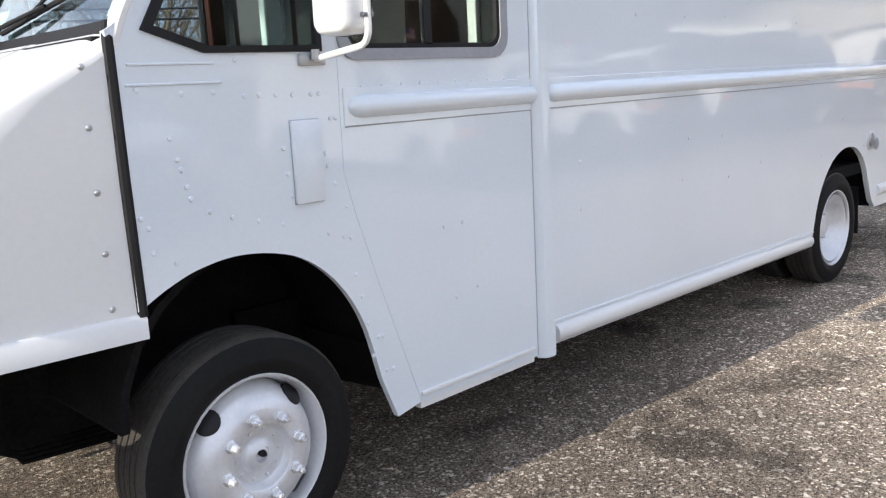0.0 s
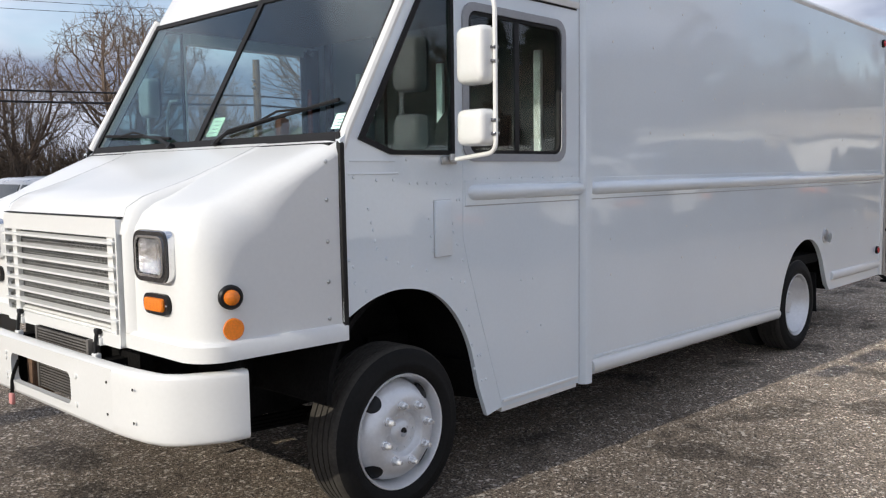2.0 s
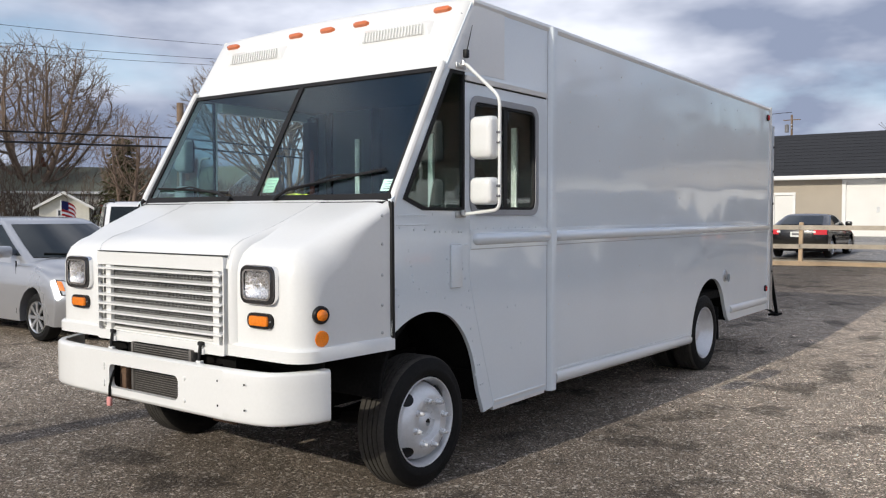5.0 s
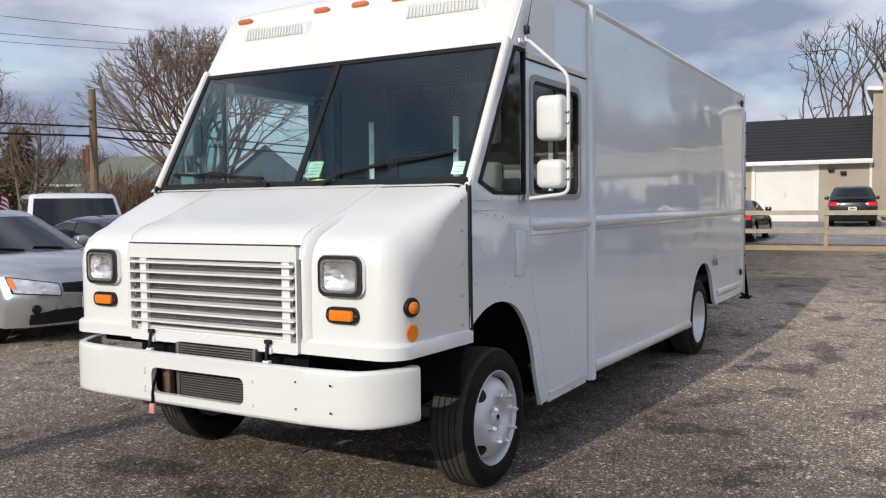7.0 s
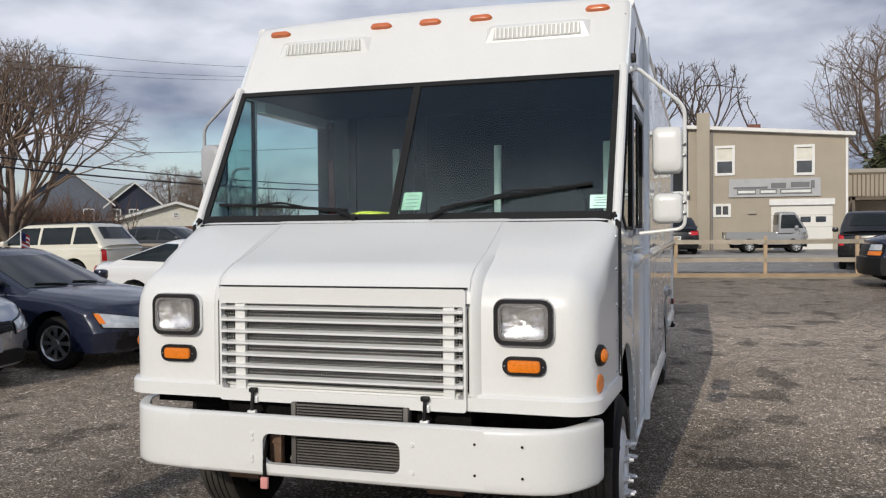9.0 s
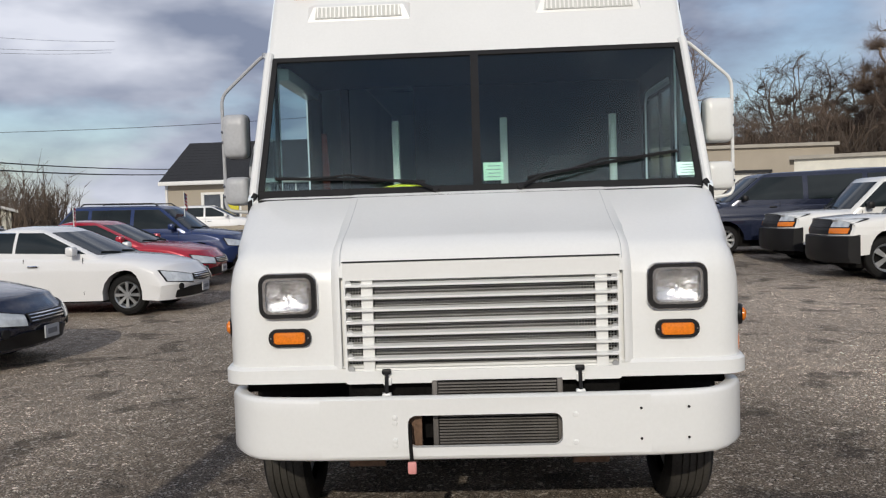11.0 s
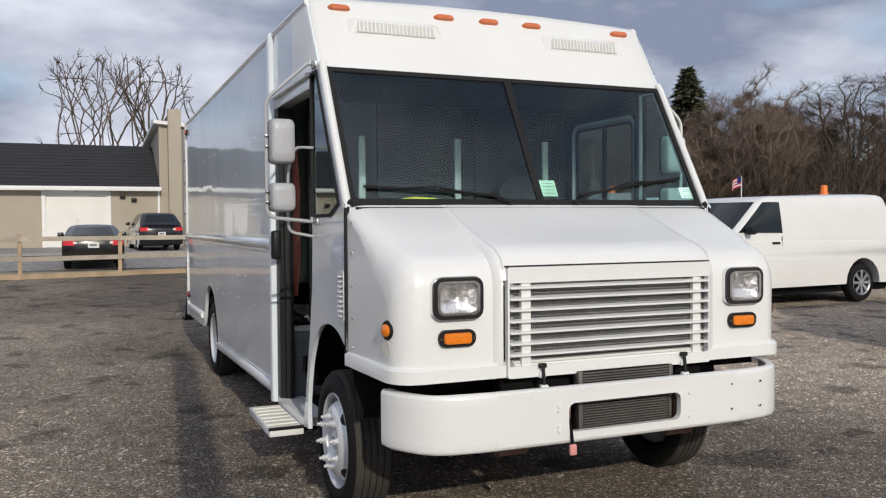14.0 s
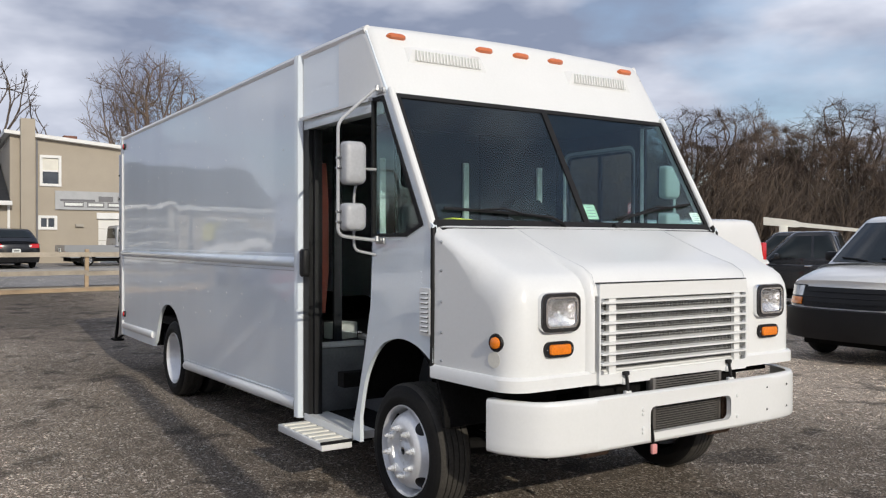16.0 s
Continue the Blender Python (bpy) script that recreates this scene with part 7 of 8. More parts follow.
        bmesh.ops.recalc_face_normals(bm, faces=bm.faces)
        bmesh.ops.solidify(bm, geom=bm.faces[:], thickness=thick)
        return bm

    def tail_patch(f0, f1, z0, z1, off, n=5):
        """A piece laid on the rounded tail."""
        ct = c["tail"]
        tp = [(0.3, L - 0.08), (0.42, L - 0.02), (0.62, L), (ct - 0.14, L - 0.02), (ct - 0.02, L - 0.12), (ct + 0.3, L - 0.4)]
        bm = N()
        rows = []
        for i in range(n + 1):
            f = f0 + (f1 - f0) * i / n
            row = []
            for j in range(4):
                z = z0 + (z1 - z0) * j / 3
                x = next(xa + (xc - xa) * (z - za) / (zc - za) for (za, xa), (zc, xc) in zip(tp, tp[1:]) if z <= zc)
                row.append(bm.verts.new((X(x - 0.16 * max(0.0, 1 - (L - x) / 0.6) * abs(f) ** 4 + off), f * hw * 0.99, z)))
            rows.append(row)
        for p, q in zip(rows, rows[1:]):
            for j in range(3):
                bm.faces.new((p[j], q[j], q[j + 1], p[j + 1]))
        bmesh.ops.recalc_face_normals(bm, faces=bm.faces)
        bmesh.ops.solidify(bm, geom=bm.faces[:], thickness=0.012)
        return bm

    work = kind in ("van", "pickup")
    for s in (-1, 1):
        if work:
            part("headlamp_surround", nose_patch(s * 0.58, s * 0.965, lambda f: ln - 0.13, lambda f: ln + 0.15, 0.012), M["black"], body)
            hl = part("headlamp", nose_patch(s * 0.62, s * 0.93, lambda f: ln + 0.0, lambda f: ln + 0.135, 0.026), M["carlamp"], body, "clear headlamp")
            part("amber_signal", nose_patch(s * 0.62, s * 0.95, lambda f: ln - 0.115, lambda f: ln - 0.02, 0.026), M["amber"], body)
        elif kind == "kei":
            part("headlamp", nose_patch(s * 0.55, s * 0.9, lambda f: 0.72, lambda f: 0.88, 0.02), M["reflector"], body)
        else:
            low = lambda f: ln - 0.115 + 0.1 * (abs(f) - 0.46)
            part("headlamp_surround", nose_patch(s * 0.44, s * 0.945, lambda f: low(f) - 0.012, lambda f: ln + 0.022 + 0.19 * (abs(f) - 0.46), 0.012), M["black"], body)
            part("headlamp", nose_patch(s * 0.46, s * 0.93, low, lambda f: ln + 0.01 + 0.19 * (abs(f) - 0.46), 0.022), M["carlamp"], body, "swept clear headlamp")
            if lamps == "amber":
                part("amber_signal", nose_patch(s * 0.9, s * 0.945, lambda f: low(f) + 0.045, lambda f: ln + 0.005 + 0.19 * (abs(f) - 0.46), 0.028), M["amber"], body)
            part("fog_lamp", lathe(N(), [(0, 0.055), (0.02, 0.05), (0.022, 0)], along(nose_pt(s * 0.72, 0.43, 0.0), (-1, s * 0.35, 0)), 14), M["black"], body)
        tall = kind in ("van", "pickup", "bigsuv", "suv")
        part("tail_lamp", tail_patch(s * (0.84 if tall else 0.58), s * 0.975, c["tail"] - (0.42 if tall else 0.25), c["tail"] - 0.07, 0.014), M["redlens"], body, "red tail lamp")
        if kind == "van":
            part("tail_lamp", box(N(), X(L - 0.34), X(L - 0.19), min(s * hw * 0.9, s * hw * 0.978), max(s * hw * 0.9, s * hw * 0.978), 1.2, 1.58, 0.02, 2), M["redlens"], cab, "red tail lamp")
        if not tall:
            part("reversing_lamp", tail_patch(s * 0.52, s * 0.64, c["tail"] - 0.2, c["tail"] - 0.14, 0.024), M["paper"], body)
        bm = N()
        box(bm, X(w0x + 0.42), X(w0x + 0.56), min(s * hw * 0.98, s * (hw + 0.17)), max(s * hw * 0.98, s * (hw + 0.17)), w0z + 0.02, w0z + 0.17, 0.04, 2)
        part("door_mirror", bm, M["black"] if trim_black else paint, body)
        for dx in (w0x + 0.35, w0x + 1.35):
            part("door_seam", box(N(), X(dx), X(dx + 0.008), s * hw * 0.985 - 0.006, s * hw * 0.985 + 0.010, sill + 0.1, w0z - 0.02), M["black"], body)
        part("door_handle", box(N(), X(w0x + 1.1), X(w0x + 1.28), s * hw - 0.02, s * hw + 0.022, w0z - 0.16, w0z - 0.12, 0.01), M["black"] if trim_black else M["chrome"], body)
    gw = 0.58 if work else 0.4
    gr = part("grille", nose_patch(-gw, gw, lambda f: ln - (0.14 if work else 0.115) + (0.0 if work else 0.08 * abs(f)), lambda f: ln + (0.13 if work else 0.02), 0.014, n=10), M["black"], body, "black grille")
    for i in range(3):
        zb_ = ln - (0.08 if work else 0.075) + (0.075 if work else 0.035) * i
        part("grille_bar", nose_patch(-gw * 0.97, gw * 0.97, lambda f: zb_, lambda f: zb_ + 0.012, 0.026, n=10), M["black"] if trim_black or kind == "hatch" else M["chrome"], gr)
    if trim_black:
        bm = N()
        loft(bm, [[(X(x + 0.26 * abs(y) ** 4 + 0.10 * y * y), y * hw * 1.01, z) for x, z in ((0.12, 0.29), (-0.05, 0.31), (-0.09, 0.42), (-0.08, ln - 0.17), (0.12, ln - 0.14))] for y in (-1.0, -0.93, -0.8, -0.5, 0, 0.5, 0.8, 0.93, 1.0)])
        part("bumper", bm, M["black"], h, "black plastic bumper")
    else:
        part("air_intake", nose_patch(-0.78, 0.78, lambda f: 0.25, lambda f: 0.41 - 0.16 * max(0.0, abs(f) - 0.5), 0.012, n=12), M["black"], body)
    for end in ((1,) if trim_black else (0, 1)):
        x = X(-0.03) if end == 0 else X(L + 0.005)
        pl = part("number_plate", box(N(), x - 0.008 - (0.08 if trim_black and end == 0 else 0), x + 0.008, -0.15, 0.15, ln - 0.29 if end == 0 else 0.62, ln - 0.15 if end == 0 else 0.77), M["mirrorgrey"] if end == 0 else M["paper"], body)
        part("text_bar", box(N(), x - 0.0115 - (0.08 if trim_black and end == 0 else 0) + 0.02 * end, x + (0.0105 if end else -0.008), -0.1, 0.1, ln - 0.25 if end == 0 else 0.67, ln - 0.19 if end == 0 else 0.73), M["print"], pl)
    # wheels
    for wx in c["wheels"]:
        for s in (-1, 1):
            m = along((X(wx), s * (hw - 0.03), r), (0, s, 0))
            bm = N()
            lathe(bm, [(-0.2, r * 0.62), (-0.19, r * 0.95), (-0.16, r), (-0.05, r), (-0.02, r * 0.95), (0.0, r * 0.8), (-0.01, r * 0.66)], m, 28, close=False)
            ty = part("wheel", bm, M["tyre"], h, "black tyre on an alloy wheel")
            bm = N()
            lathe(bm, [(-0.01, r * 0.67), (0.002, r * 0.65), (-0.015, r * 0.6), (-0.09, r * 0.57), (-0.09, 0)], m, 28, close=False)
            part("rim", bm, M["alu"] if kind != "van" else M["steel"], ty)
            # dark disc painted in for the shade behind the spokes
            part("rim_shadow", lathe(N(), [(-0.08, r * 0.55), (-0.075, 0)], m, 20, close=False), M["dark"], ty)
            nsp = 5 if kind in ("pickup", "suv") else 8
            for k in range(nsp):
                a = 2 * math.pi * k / nsp
                bm = N()
                d = Vector((math.cos(a), math.sin(a), 0))
                t = Vector((-math.sin(a), math.cos(a), 0)) * r * (0.1 if nsp == 5 else 0.065)
                slab(bm, [m @ (d * r * 0.08 - t * 0.8 + Vector((0, 0, -0.03))), m @ (d * r * 0.08 + t * 0.8 + Vector((0, 0, -0.03))), m @ (d * r * 0.6 + t * 1.3 + Vector((0, 0, -0.022))), m @ (d * r * 0.6 - t * 1.3 + Vector((0, 0, -0.022)))], (0, s, 0), 0.02)
                part("spoke", bm, M["alu"], ty)
            part("hub", lathe(N(), [(-0.03, r * 0.16), (0.0, r * 0.14), (0.002, 0)], m, 14, close=False), M["alu"], ty)
    if kind in ("suv", "bigsuv"):
        for s in (-1, 1):
            bm = N()
            tube(bm, [(X(r0x + 0.2), s * hw * tr * 0.82, r0z), (X(r0x + 0.3), s * hw * tr * 0.82, r0z + 0.07), (X(r1x - 0.3), s * hw * tr * 0.82, r1z + 0.07), (X(r1x - 0.2), s * hw * tr * 0.82, r1z)], 0.018, 6)
            part("roof_bar", bm, M["black"], h)
    if kind in ("pickup", "kei"):
        part("bed_floor", box(N(), X(w1x + 0.08), X(L - 0.1), -hw * 0.86, hw * 0.86, c["tail"] - 0.01, c["tail"] + 0.004), M["dark"], h)
    if kind == "kei":
        part("bed_side", box(N(), X(w1x + 0.05), X(L), -hw, hw, 0.62, 0.9), paint, h)
    return h


def flag(x, y, z, rz, s=1.0):
    """A small striped flag on a thin stick."""
    f = thing("small_flag", "small red, white and blue striped flag on a thin white stick", "flag", (x, y, z), rz, "car flags")
    bm = N()
    tube(bm, [(0, 0, 0), (0, 0, 0.62 * s)], 0.008, 5)
    part("stick", bm, M["paper"], f)
    def cloth(u0, u1, v0, v1, off):
        bm = N()
        n = 8
        a = [[bm.verts.new((0.0 + s * u, off + s * 0.035 * math.sin(u * 16) * (u / 0.4), s * (0.3 + v) - 0.12 * s * u * u / 0.16)) for v in (v0, v1)] for u in [u0 + (u1 - u0) * i / n for i in range(n + 1)]]
        for p, q in zip(a, a[1:]):
            bm.faces.new((p[0], q[0], q[1], p[1]))
        bmesh.ops.solidify(bm, geom=bm.faces[:], thickness=0.003)
        return bm
    for i in range(7):
        part("stripe", cloth(0.01, 0.46, 0.043 * i, 0.043 * (i + 1), 0), M["flagred" if i % 2 == 0 else "flagwhite"], f)
    part("canton", cloth(0.01, 0.2, 0.13, 0.302, 0.0035), M["flagblue"], f)
    part("canton", cloth(0.01, 0.2, 0.13, 0.302, -0.0065), M["flagblue"], f)
    return f


M["vanpaint"] = car_paint("fleet_white", (0.78, 0.775, 0.75))
M["silver"] = car_paint("silver_metallic", (0.47, 0.48, 0.5), 0.65, 0.28)
M["navy"] = car_paint("dark_navy_metallic", (0.012, 0.017, 0.04), 0.2)
M["blue"] = car_paint("deep_blue_metallic", (0.012, 0.03, 0.11), 0.2)
M["red"] = car_paint("red_metallic", (0.4, 0.012, 0.03), 0.2)
M["cream"] = car_paint("cream_white", (0.74, 0.71, 0.6))
M["pearl"] = car_paint("pearl_white", (0.77, 0.77, 0.77))
M["jet"] = car_paint("black_car_paint", (0.008, 0.008, 0.009))
M["graphite"] = car_paint("graphite_metallic", (0.035, 0.037, 0.042), 0.3)
M["lightgrey"] = car_paint("light_grey_paint", (0.3, 0.31, 0.32))

G1, G2 = "cars parked along the houses", "work trucks parked opposite"
car("silver_hatchback", "silver hatchback with amber-cornered headlamps on gravel", "hatch", M["silver"], (4.14, 11.5, 0), 90, G1, lamps="amber")
car("navy_sedan", "shiny dark navy sedan with chrome grille bars", "sedan", M["navy"], (6.4, 11.2, 0), 90, G1, lamps="amber")
car("cream_suv", "cream white large sport utility car with dark windows", "suv", M["cream"], (17.0, 20.0, gz(17)), -87, G1)
car("white_crossover", "white sport utility car with black windows in the back row", "bigsuv", M["pearl"], (9.5, 17.0, gz(9.5)), 60, G1)
car("dark_blue_wagon", "dark car with reflecting windows", "hatch", M["graphite"], (23.7, 20.6, gz(23.7)), 90, G1)
car("white_sedan", "white four-door sedan with dark windows", "sedan", M["pearl"], (11.3, 11.0, gz(11.3)), 88, G1)
car("red_sedan", "metallic red sedan with a low nose", "sedan", M["red"], (14.9, 11.8, gz(15)), 90, G1)
car("blue_suv", "deep blue sport utility car with a chrome grille", "suv", M["blue"], (17.9, 12.0, gz(18)), 90, G1)
v1 = car("white_cargo_van", "white cargo van with black bumper and blank sides", "van", M["vanpaint"], (9.8, -5.8, gz(9.8)), -86, G2, trim_black=True, blank_sides=True)
bm = N()
lathe(bm, [(0, 0.1), (0.02, 0.1), (0.03, 0.075), (0.19, 0.06), (0.2, 0)], along((2.0, 0.2, 2.1), (0, 0, 1)), 14)
part("warning_beacon", bm, M["cone"], v1, "orange warning beacon")
car("white_work_van", "white work van with black grille facing the lane", "van", M["vanpaint"], (3.8, -5.85, 0), -92, G2, trim_black=True, blank_sides=True)
car("white_pickup", "white pickup truck with dark grille", "pickup", M["vanpaint"], (13.2, -5.3, gz(13)), -95, G2, trim_black=True)
tool = car("white_utility_truck", "white utility truck with a grey roof box", "pickup", M["vanpaint"], (16.3, -5.4, gz(16)), -93, G2, trim_black=True)
part("roof_box", box(N(), 0.9, 1.8, -0.6, 0.6, 1.14, 2.2, 0.02), M["lightgrey"], tool, "grey equipment box")
part("warning_beacon", lathe(N(), [(0, 0.09), (0.03, 0.09), (0.2, 0.07), (0.21, 0)], along((1.35, 0, 2.2), (0, 0, 1)), 12), M["cone"], tool)
car("navy_van", "dark navy passenger van with amber corner lamps", "van", M["navy"], (19.4, -4.2, gz(19.4)), -92, G2, trim_black=True)
car("black_sedan", "black sedan with red tail lamps beyond the fence", "coupe", M["jet"], (25.6, 6.05, gz(25.6)), 180)
car("black_hatchback", "black hatchback parked on the forecourt", "hatch", M["jet"], (36.2, 3.5, gz(36)), 185)
car("light_mini_truck", "small light grey cab-over pickup on the forecourt", "kei", M["lightgrey"], (36.6, -0.3, gz(36.6)), 96)
car("black_wagon", "black sport utility car parked along the street", "suv", M["jet"], (26.8, -2.8, gz(26.6)), 172)
car("white_compact", "white compact car by the shop entrance", "hatch", M["pearl"], (33.6, 15.6, gz(33.5)), 100)
car("black_pickup", "black pickup truck with chrome lamps", "pickup", M["jet"], (9.8, -12.0, gz(10)), 205)
car("graphite_pickup", "dark grey pickup in the back row", "pickup", M["graphite"], (13.5, -16.5, gz(13)), 205)
boom = car("bucket_truck", "white bucket truck with a folded lifting boom", "pickup", M["vanpaint"], (16.5, -21.0, gz(16)), 213, trim_black=True)
bm = N()
loft(bm, [[(x, -0.14, z), (x, 0.14, z), (x, 0.14, z + hh), (x, -0.14, z + hh)] for x, z, hh in ((-1.3, 2.13, 0.3), (-0.2, 2.03, 0.26), (0.0, 2.05, 0.16), (2.7, 1.78, 0.1))])
part("boom", bm, M["siding"], boom, "cream folded boom")
part("boom_post", box(N(), -0.75, -0.45, -0.2, 0.2, 1.1, 2.1, 0.03), M["siding"], boom)
trailer = thing("box_trailer", "long white box trailer in the back row", "trailer", (30.0, -20.5, gz(30)), -60)
part("trailer_body", box(N(), -5.5, 5.5, -1.2, 1.2, 0.7, 2.2, 0.04), M["vanpaint"], trailer)
for x in (-0.6, 0.6):
    for s in (-1, 1):
        part("trailer_wheel", lathe(N(), [(-0.1, 0.36), (0.1, 0.36)], along((x, s * 1.1, 0.36), (0, s, 0)), 20), M["tyre"], trailer)
shed = thing("pale_shed", "pale flat-roofed shed behind the trucks", "shed", (36.5, -13.2, gz(36)), -20)
part("shed_wall", box(N(), -3, 3, -2.5, 2.5, 0, 2.7), M["siding"], shed)
part("shed_roof", box(N(), -3.2, 3.2, -2.7, 2.7, 2.7, 2.85), M["concrete"], shed)
flag(4.98, 12.6, 1.36, 20, 0.8)
flag(7.28, 11.9, 1.22, 20, 0.75)
flag(14.05, 12.2, 1.3 + gz(14), 20, 0.8)
flag(17.5, 11.1, 1.62, 10)
flag(9.7, -5.2, 2.02 + gz(9.7), 100, 0.65)

# ---- trees ----
def colonize(seed, height, radius, base, count=900, stems=3, lean=0.3, step=0.4, tip=0.013, twigs=4, rise=0.3):
    """A bare tree with a rounded crown: limbs reach out for points scattered through the crown's volume. Returns trunk and crown."""
    rg = np.random.default_rng(seed)
    c = rg.normal(size=(count * 2, 3))
    c /= np.linalg.norm(c, axis=1)[:, None]
    c *= (rg.random((count * 2, 1)) ** 0.38)
    hz = (height - base) / 2
    att = np.stack([c[:, 0] * radius, c[:, 1] * radius, base + hz + c[:, 2] * hz], axis=1)
    narrow = 0.5 + 0.5 * np.clip((att[:, 2] - base) / (hz * 0.9), 0, 1)
    att[:, :2] *= narrow[:, None]
    lump = np.array([noise.noise(Vector((p[0] * 0.35 + seed, p[1] * 0.35, p[2] * 0.35))) for p in att])
    att = att[lump > -0.18][:count]
    pos, par = [], []
    for k in range(stems):
        a = 2 * math.pi * (k + rg.random() * 0.6) / stems
        tilt = lean * (0.5 + rg.random()) if stems > 1 else 0.03
        p = np.array([0.25 * math.cos(a), 0.25 * math.sin(a), -0.3]) if stems > 1 else np.array([0, 0, -0.3])
        last = -1
        while p[2] < base + hz * 0.15:
            pos.append(p.copy())
            par.append(last)
            last = len(pos) - 1
            d = np.array([math.cos(a) * tilt, math.sin(a) * tilt, 1.0]) + rg.normal(size=3) * 0.1
            p = p + d / np.linalg.norm(d) * step
    ground = len(pos)
    near, dist = np.full(len(att), -1), np.full(len(att), 1e9)
    fresh = list(range(len(pos)))
    alive = np.ones(len(att), bool)
    for it in range(70):
        P = np.array([pos[i] for i in fresh])
        d = np.linalg.norm(att[:, None, :] - P[None], axis=2)
        j = d.argmin(axis=1)
        dm = d[np.arange(len(att)), j]
        better = dm < dist
        dist[better] = dm[better]
        near[better] = np.array(fresh)[j[better]]
        alive &= dist > step * 1.1
        pull = {}
        for i in np.nonzero(alive)[0]:
            v = att[i] - pos[near[i]]
            pull.setdefault(int(near[i]), []).append(v / np.linalg.norm(v))
        if not pull:
            break
        fresh = []
        for i, vs in pull.items():
            v = np.sum(vs, axis=0) + rg.normal(size=3) * 0.13 + np.array([0, 0, rise])
            v = v / max(1e-6, np.linalg.norm(v))
            if par[i] >= 0:
                v = v + 0.55 * (pos[i] - pos[par[i]]) / step
            q = pos[i] + v / max(1e-6, np.linalg.norm(v)) * step
            pos.append(q)
            par.append(i)
            fresh.append(len(pos) - 1)
    n0 = len(pos)
    kids = [0] * n0
    for p in par:
        if p >= 0:
            kids[p] += 1
    for i in range(ground, n0):
        for k in range(twigs if kids[i] == 0 else 1 if rg.random() < 0.75 else 0):
            v = pos[i] - pos[par[i]] + rg.normal(size=3) * step * 0.5 + np.array([0, 0, 0.08])
            q = pos[i] + v / np.linalg.norm(v) * step * (1.0 + 1.1 * rg.random())
            pos.append(q)
            par.append(i)
            v2 = v + rg.normal(size=3) * step * 0.3
            pos.append(q + v2 / np.linalg.norm(v2) * step * (0.5 + 0.8 * rg.random()))
            par.append(len(pos) - 2)
    return skin(pos, par, ground, tip)


def skin(pos, par, ground, tip, e=2.25):
    """Clothes a skeleton of joints in tapered limbs; the first joints make the trunk, the rest the crown."""
    area = np.zeros(len(pos))
    for i in range(len(pos) - 1, -1, -1):
        area[i] = max(area[i], tip ** e)
        if par[i] >= 0:
            area[par[i]] += area[i]
    rad = area ** (1 / e)
    out = []
    for trunk in (True, False):
        verts, faces = [], []
        for i, p in enumerate(par):
            if p < 0 or (i < ground) != trunk:
                continue
            a, b = Vector(pos[p]), Vector(pos[i])
            d = (b - a).normalized()
            u = d.orthogonal().normalized()
            w = d.cross(u)
            seg = 7 if rad[i] > 0.09 else 4 if rad[i] > 0.03 else 3
            r0, r1 = min(rad[p], rad[i] * 1.25), rad[i]
            k = len(verts)
            for q, r in ((a, r0), (b, r1)):
                for m in range(seg):
                    an = 2 * math.pi * m / seg
                    verts.append(q + (u * math.cos(an) + w * math.sin(an)) * r)
            for m in range(seg):
                faces.append((k + m, k + (m + 1) % seg, k + seg + (m + 1) % seg, k + seg + m))
        out.append((verts, faces))
    return out


def forked(seed, height, radius, stems=10, lean=0.6, step=0.4, tip=0.007, gap=(3, 6), angle=0.3, wiggle=0.07, up=0.04, twigs=2, waist=0.5, foot=-0.3):
    """A bare tree whose stems fan out from one foot and fork again and again up to a domed outline. Returns trunk and crown."""
    rg = np.random.default_rng(seed)
    pos, par, tips = [np.array([0, 0, -0.35]), np.array([0, 0, max(foot, -0.3)])], [-1, 0], []
    for k in range(stems):
        a = 2.4 * k + rg.random() * 0.7
        tilt = lean * math.sqrt((k + 0.5) / stems)
        p = np.array([0.3 * math.cos(a) * (0.3 + tilt), 0.3 * math.sin(a) * (0.3 + tilt), foot])
        d = np.array([math.cos(a) * tilt, math.sin(a) * tilt, 1.0])
        d /= np.linalg.norm(d)
        last = 1
        for i in range(4):
            pos.append(p.copy())
            par.append(last)
            last = len(pos) - 1
            p = p + d * step + rg.normal(size=3) * 0.02
        tips.append((last, d, int(rg.integers(1, gap[1])), 0.86 + 0.2 * rg.random()))
    ground = len(pos)
    zc = height * waist
    rounds = 0
    while tips:
        rounds += 1
        fresh = []
        for i, d, left, reach in tips:
            d = d + rg.normal(size=3) * wiggle + np.array([0, 0, up])
            d /= np.linalg.norm(d)
            q = pos[i] + d * step
            rim = (math.hypot(q[0], q[1]) / radius) ** 2 + (max(0, q[2] - zc) / (height - zc)) ** 2
            if rim > reach ** 2 or q[2] < 0.6 or rounds > 40:
                d0 = d
                for k in range(twigs):
                    e = d0 + rg.normal(size=3) * 0.28
                    m = pos[i] + e / np.linalg.norm(e) * step * (0.7 + rg.random())
                    pos.append(m)
                    par.append(i)
                continue
            pos.append(q)
            par.append(i)
            n = len(pos) - 1
            if rim > 0.35 and rg.random() < 0.25 * twigs:
                e = d + rg.normal(size=3) * 0.5
                pos.append(q + e / np.linalg.norm(e) * step * (0.8 + rg.random()))
                par.append(n)
            if left > 0:
                fresh.append((n, d, left - 1, reach))
                continue
            w = np.cross(d, rg.normal(size=3))
            w /= np.linalg.norm(w)
            for sgn, k in ((1, 0.55), (-1, 1.0)):
                e = d + w * sgn * angle * k * (0.6 + 0.8 * rg.random())
                fresh.append((n, e / np.linalg.norm(e), int(rg.integers(gap[0], gap[1] + 1)), min(1.04, max(0.86, reach + 0.06 * rg.normal()))))
        tips = fresh
    return skin(pos, par, ground, tip, 2.05)


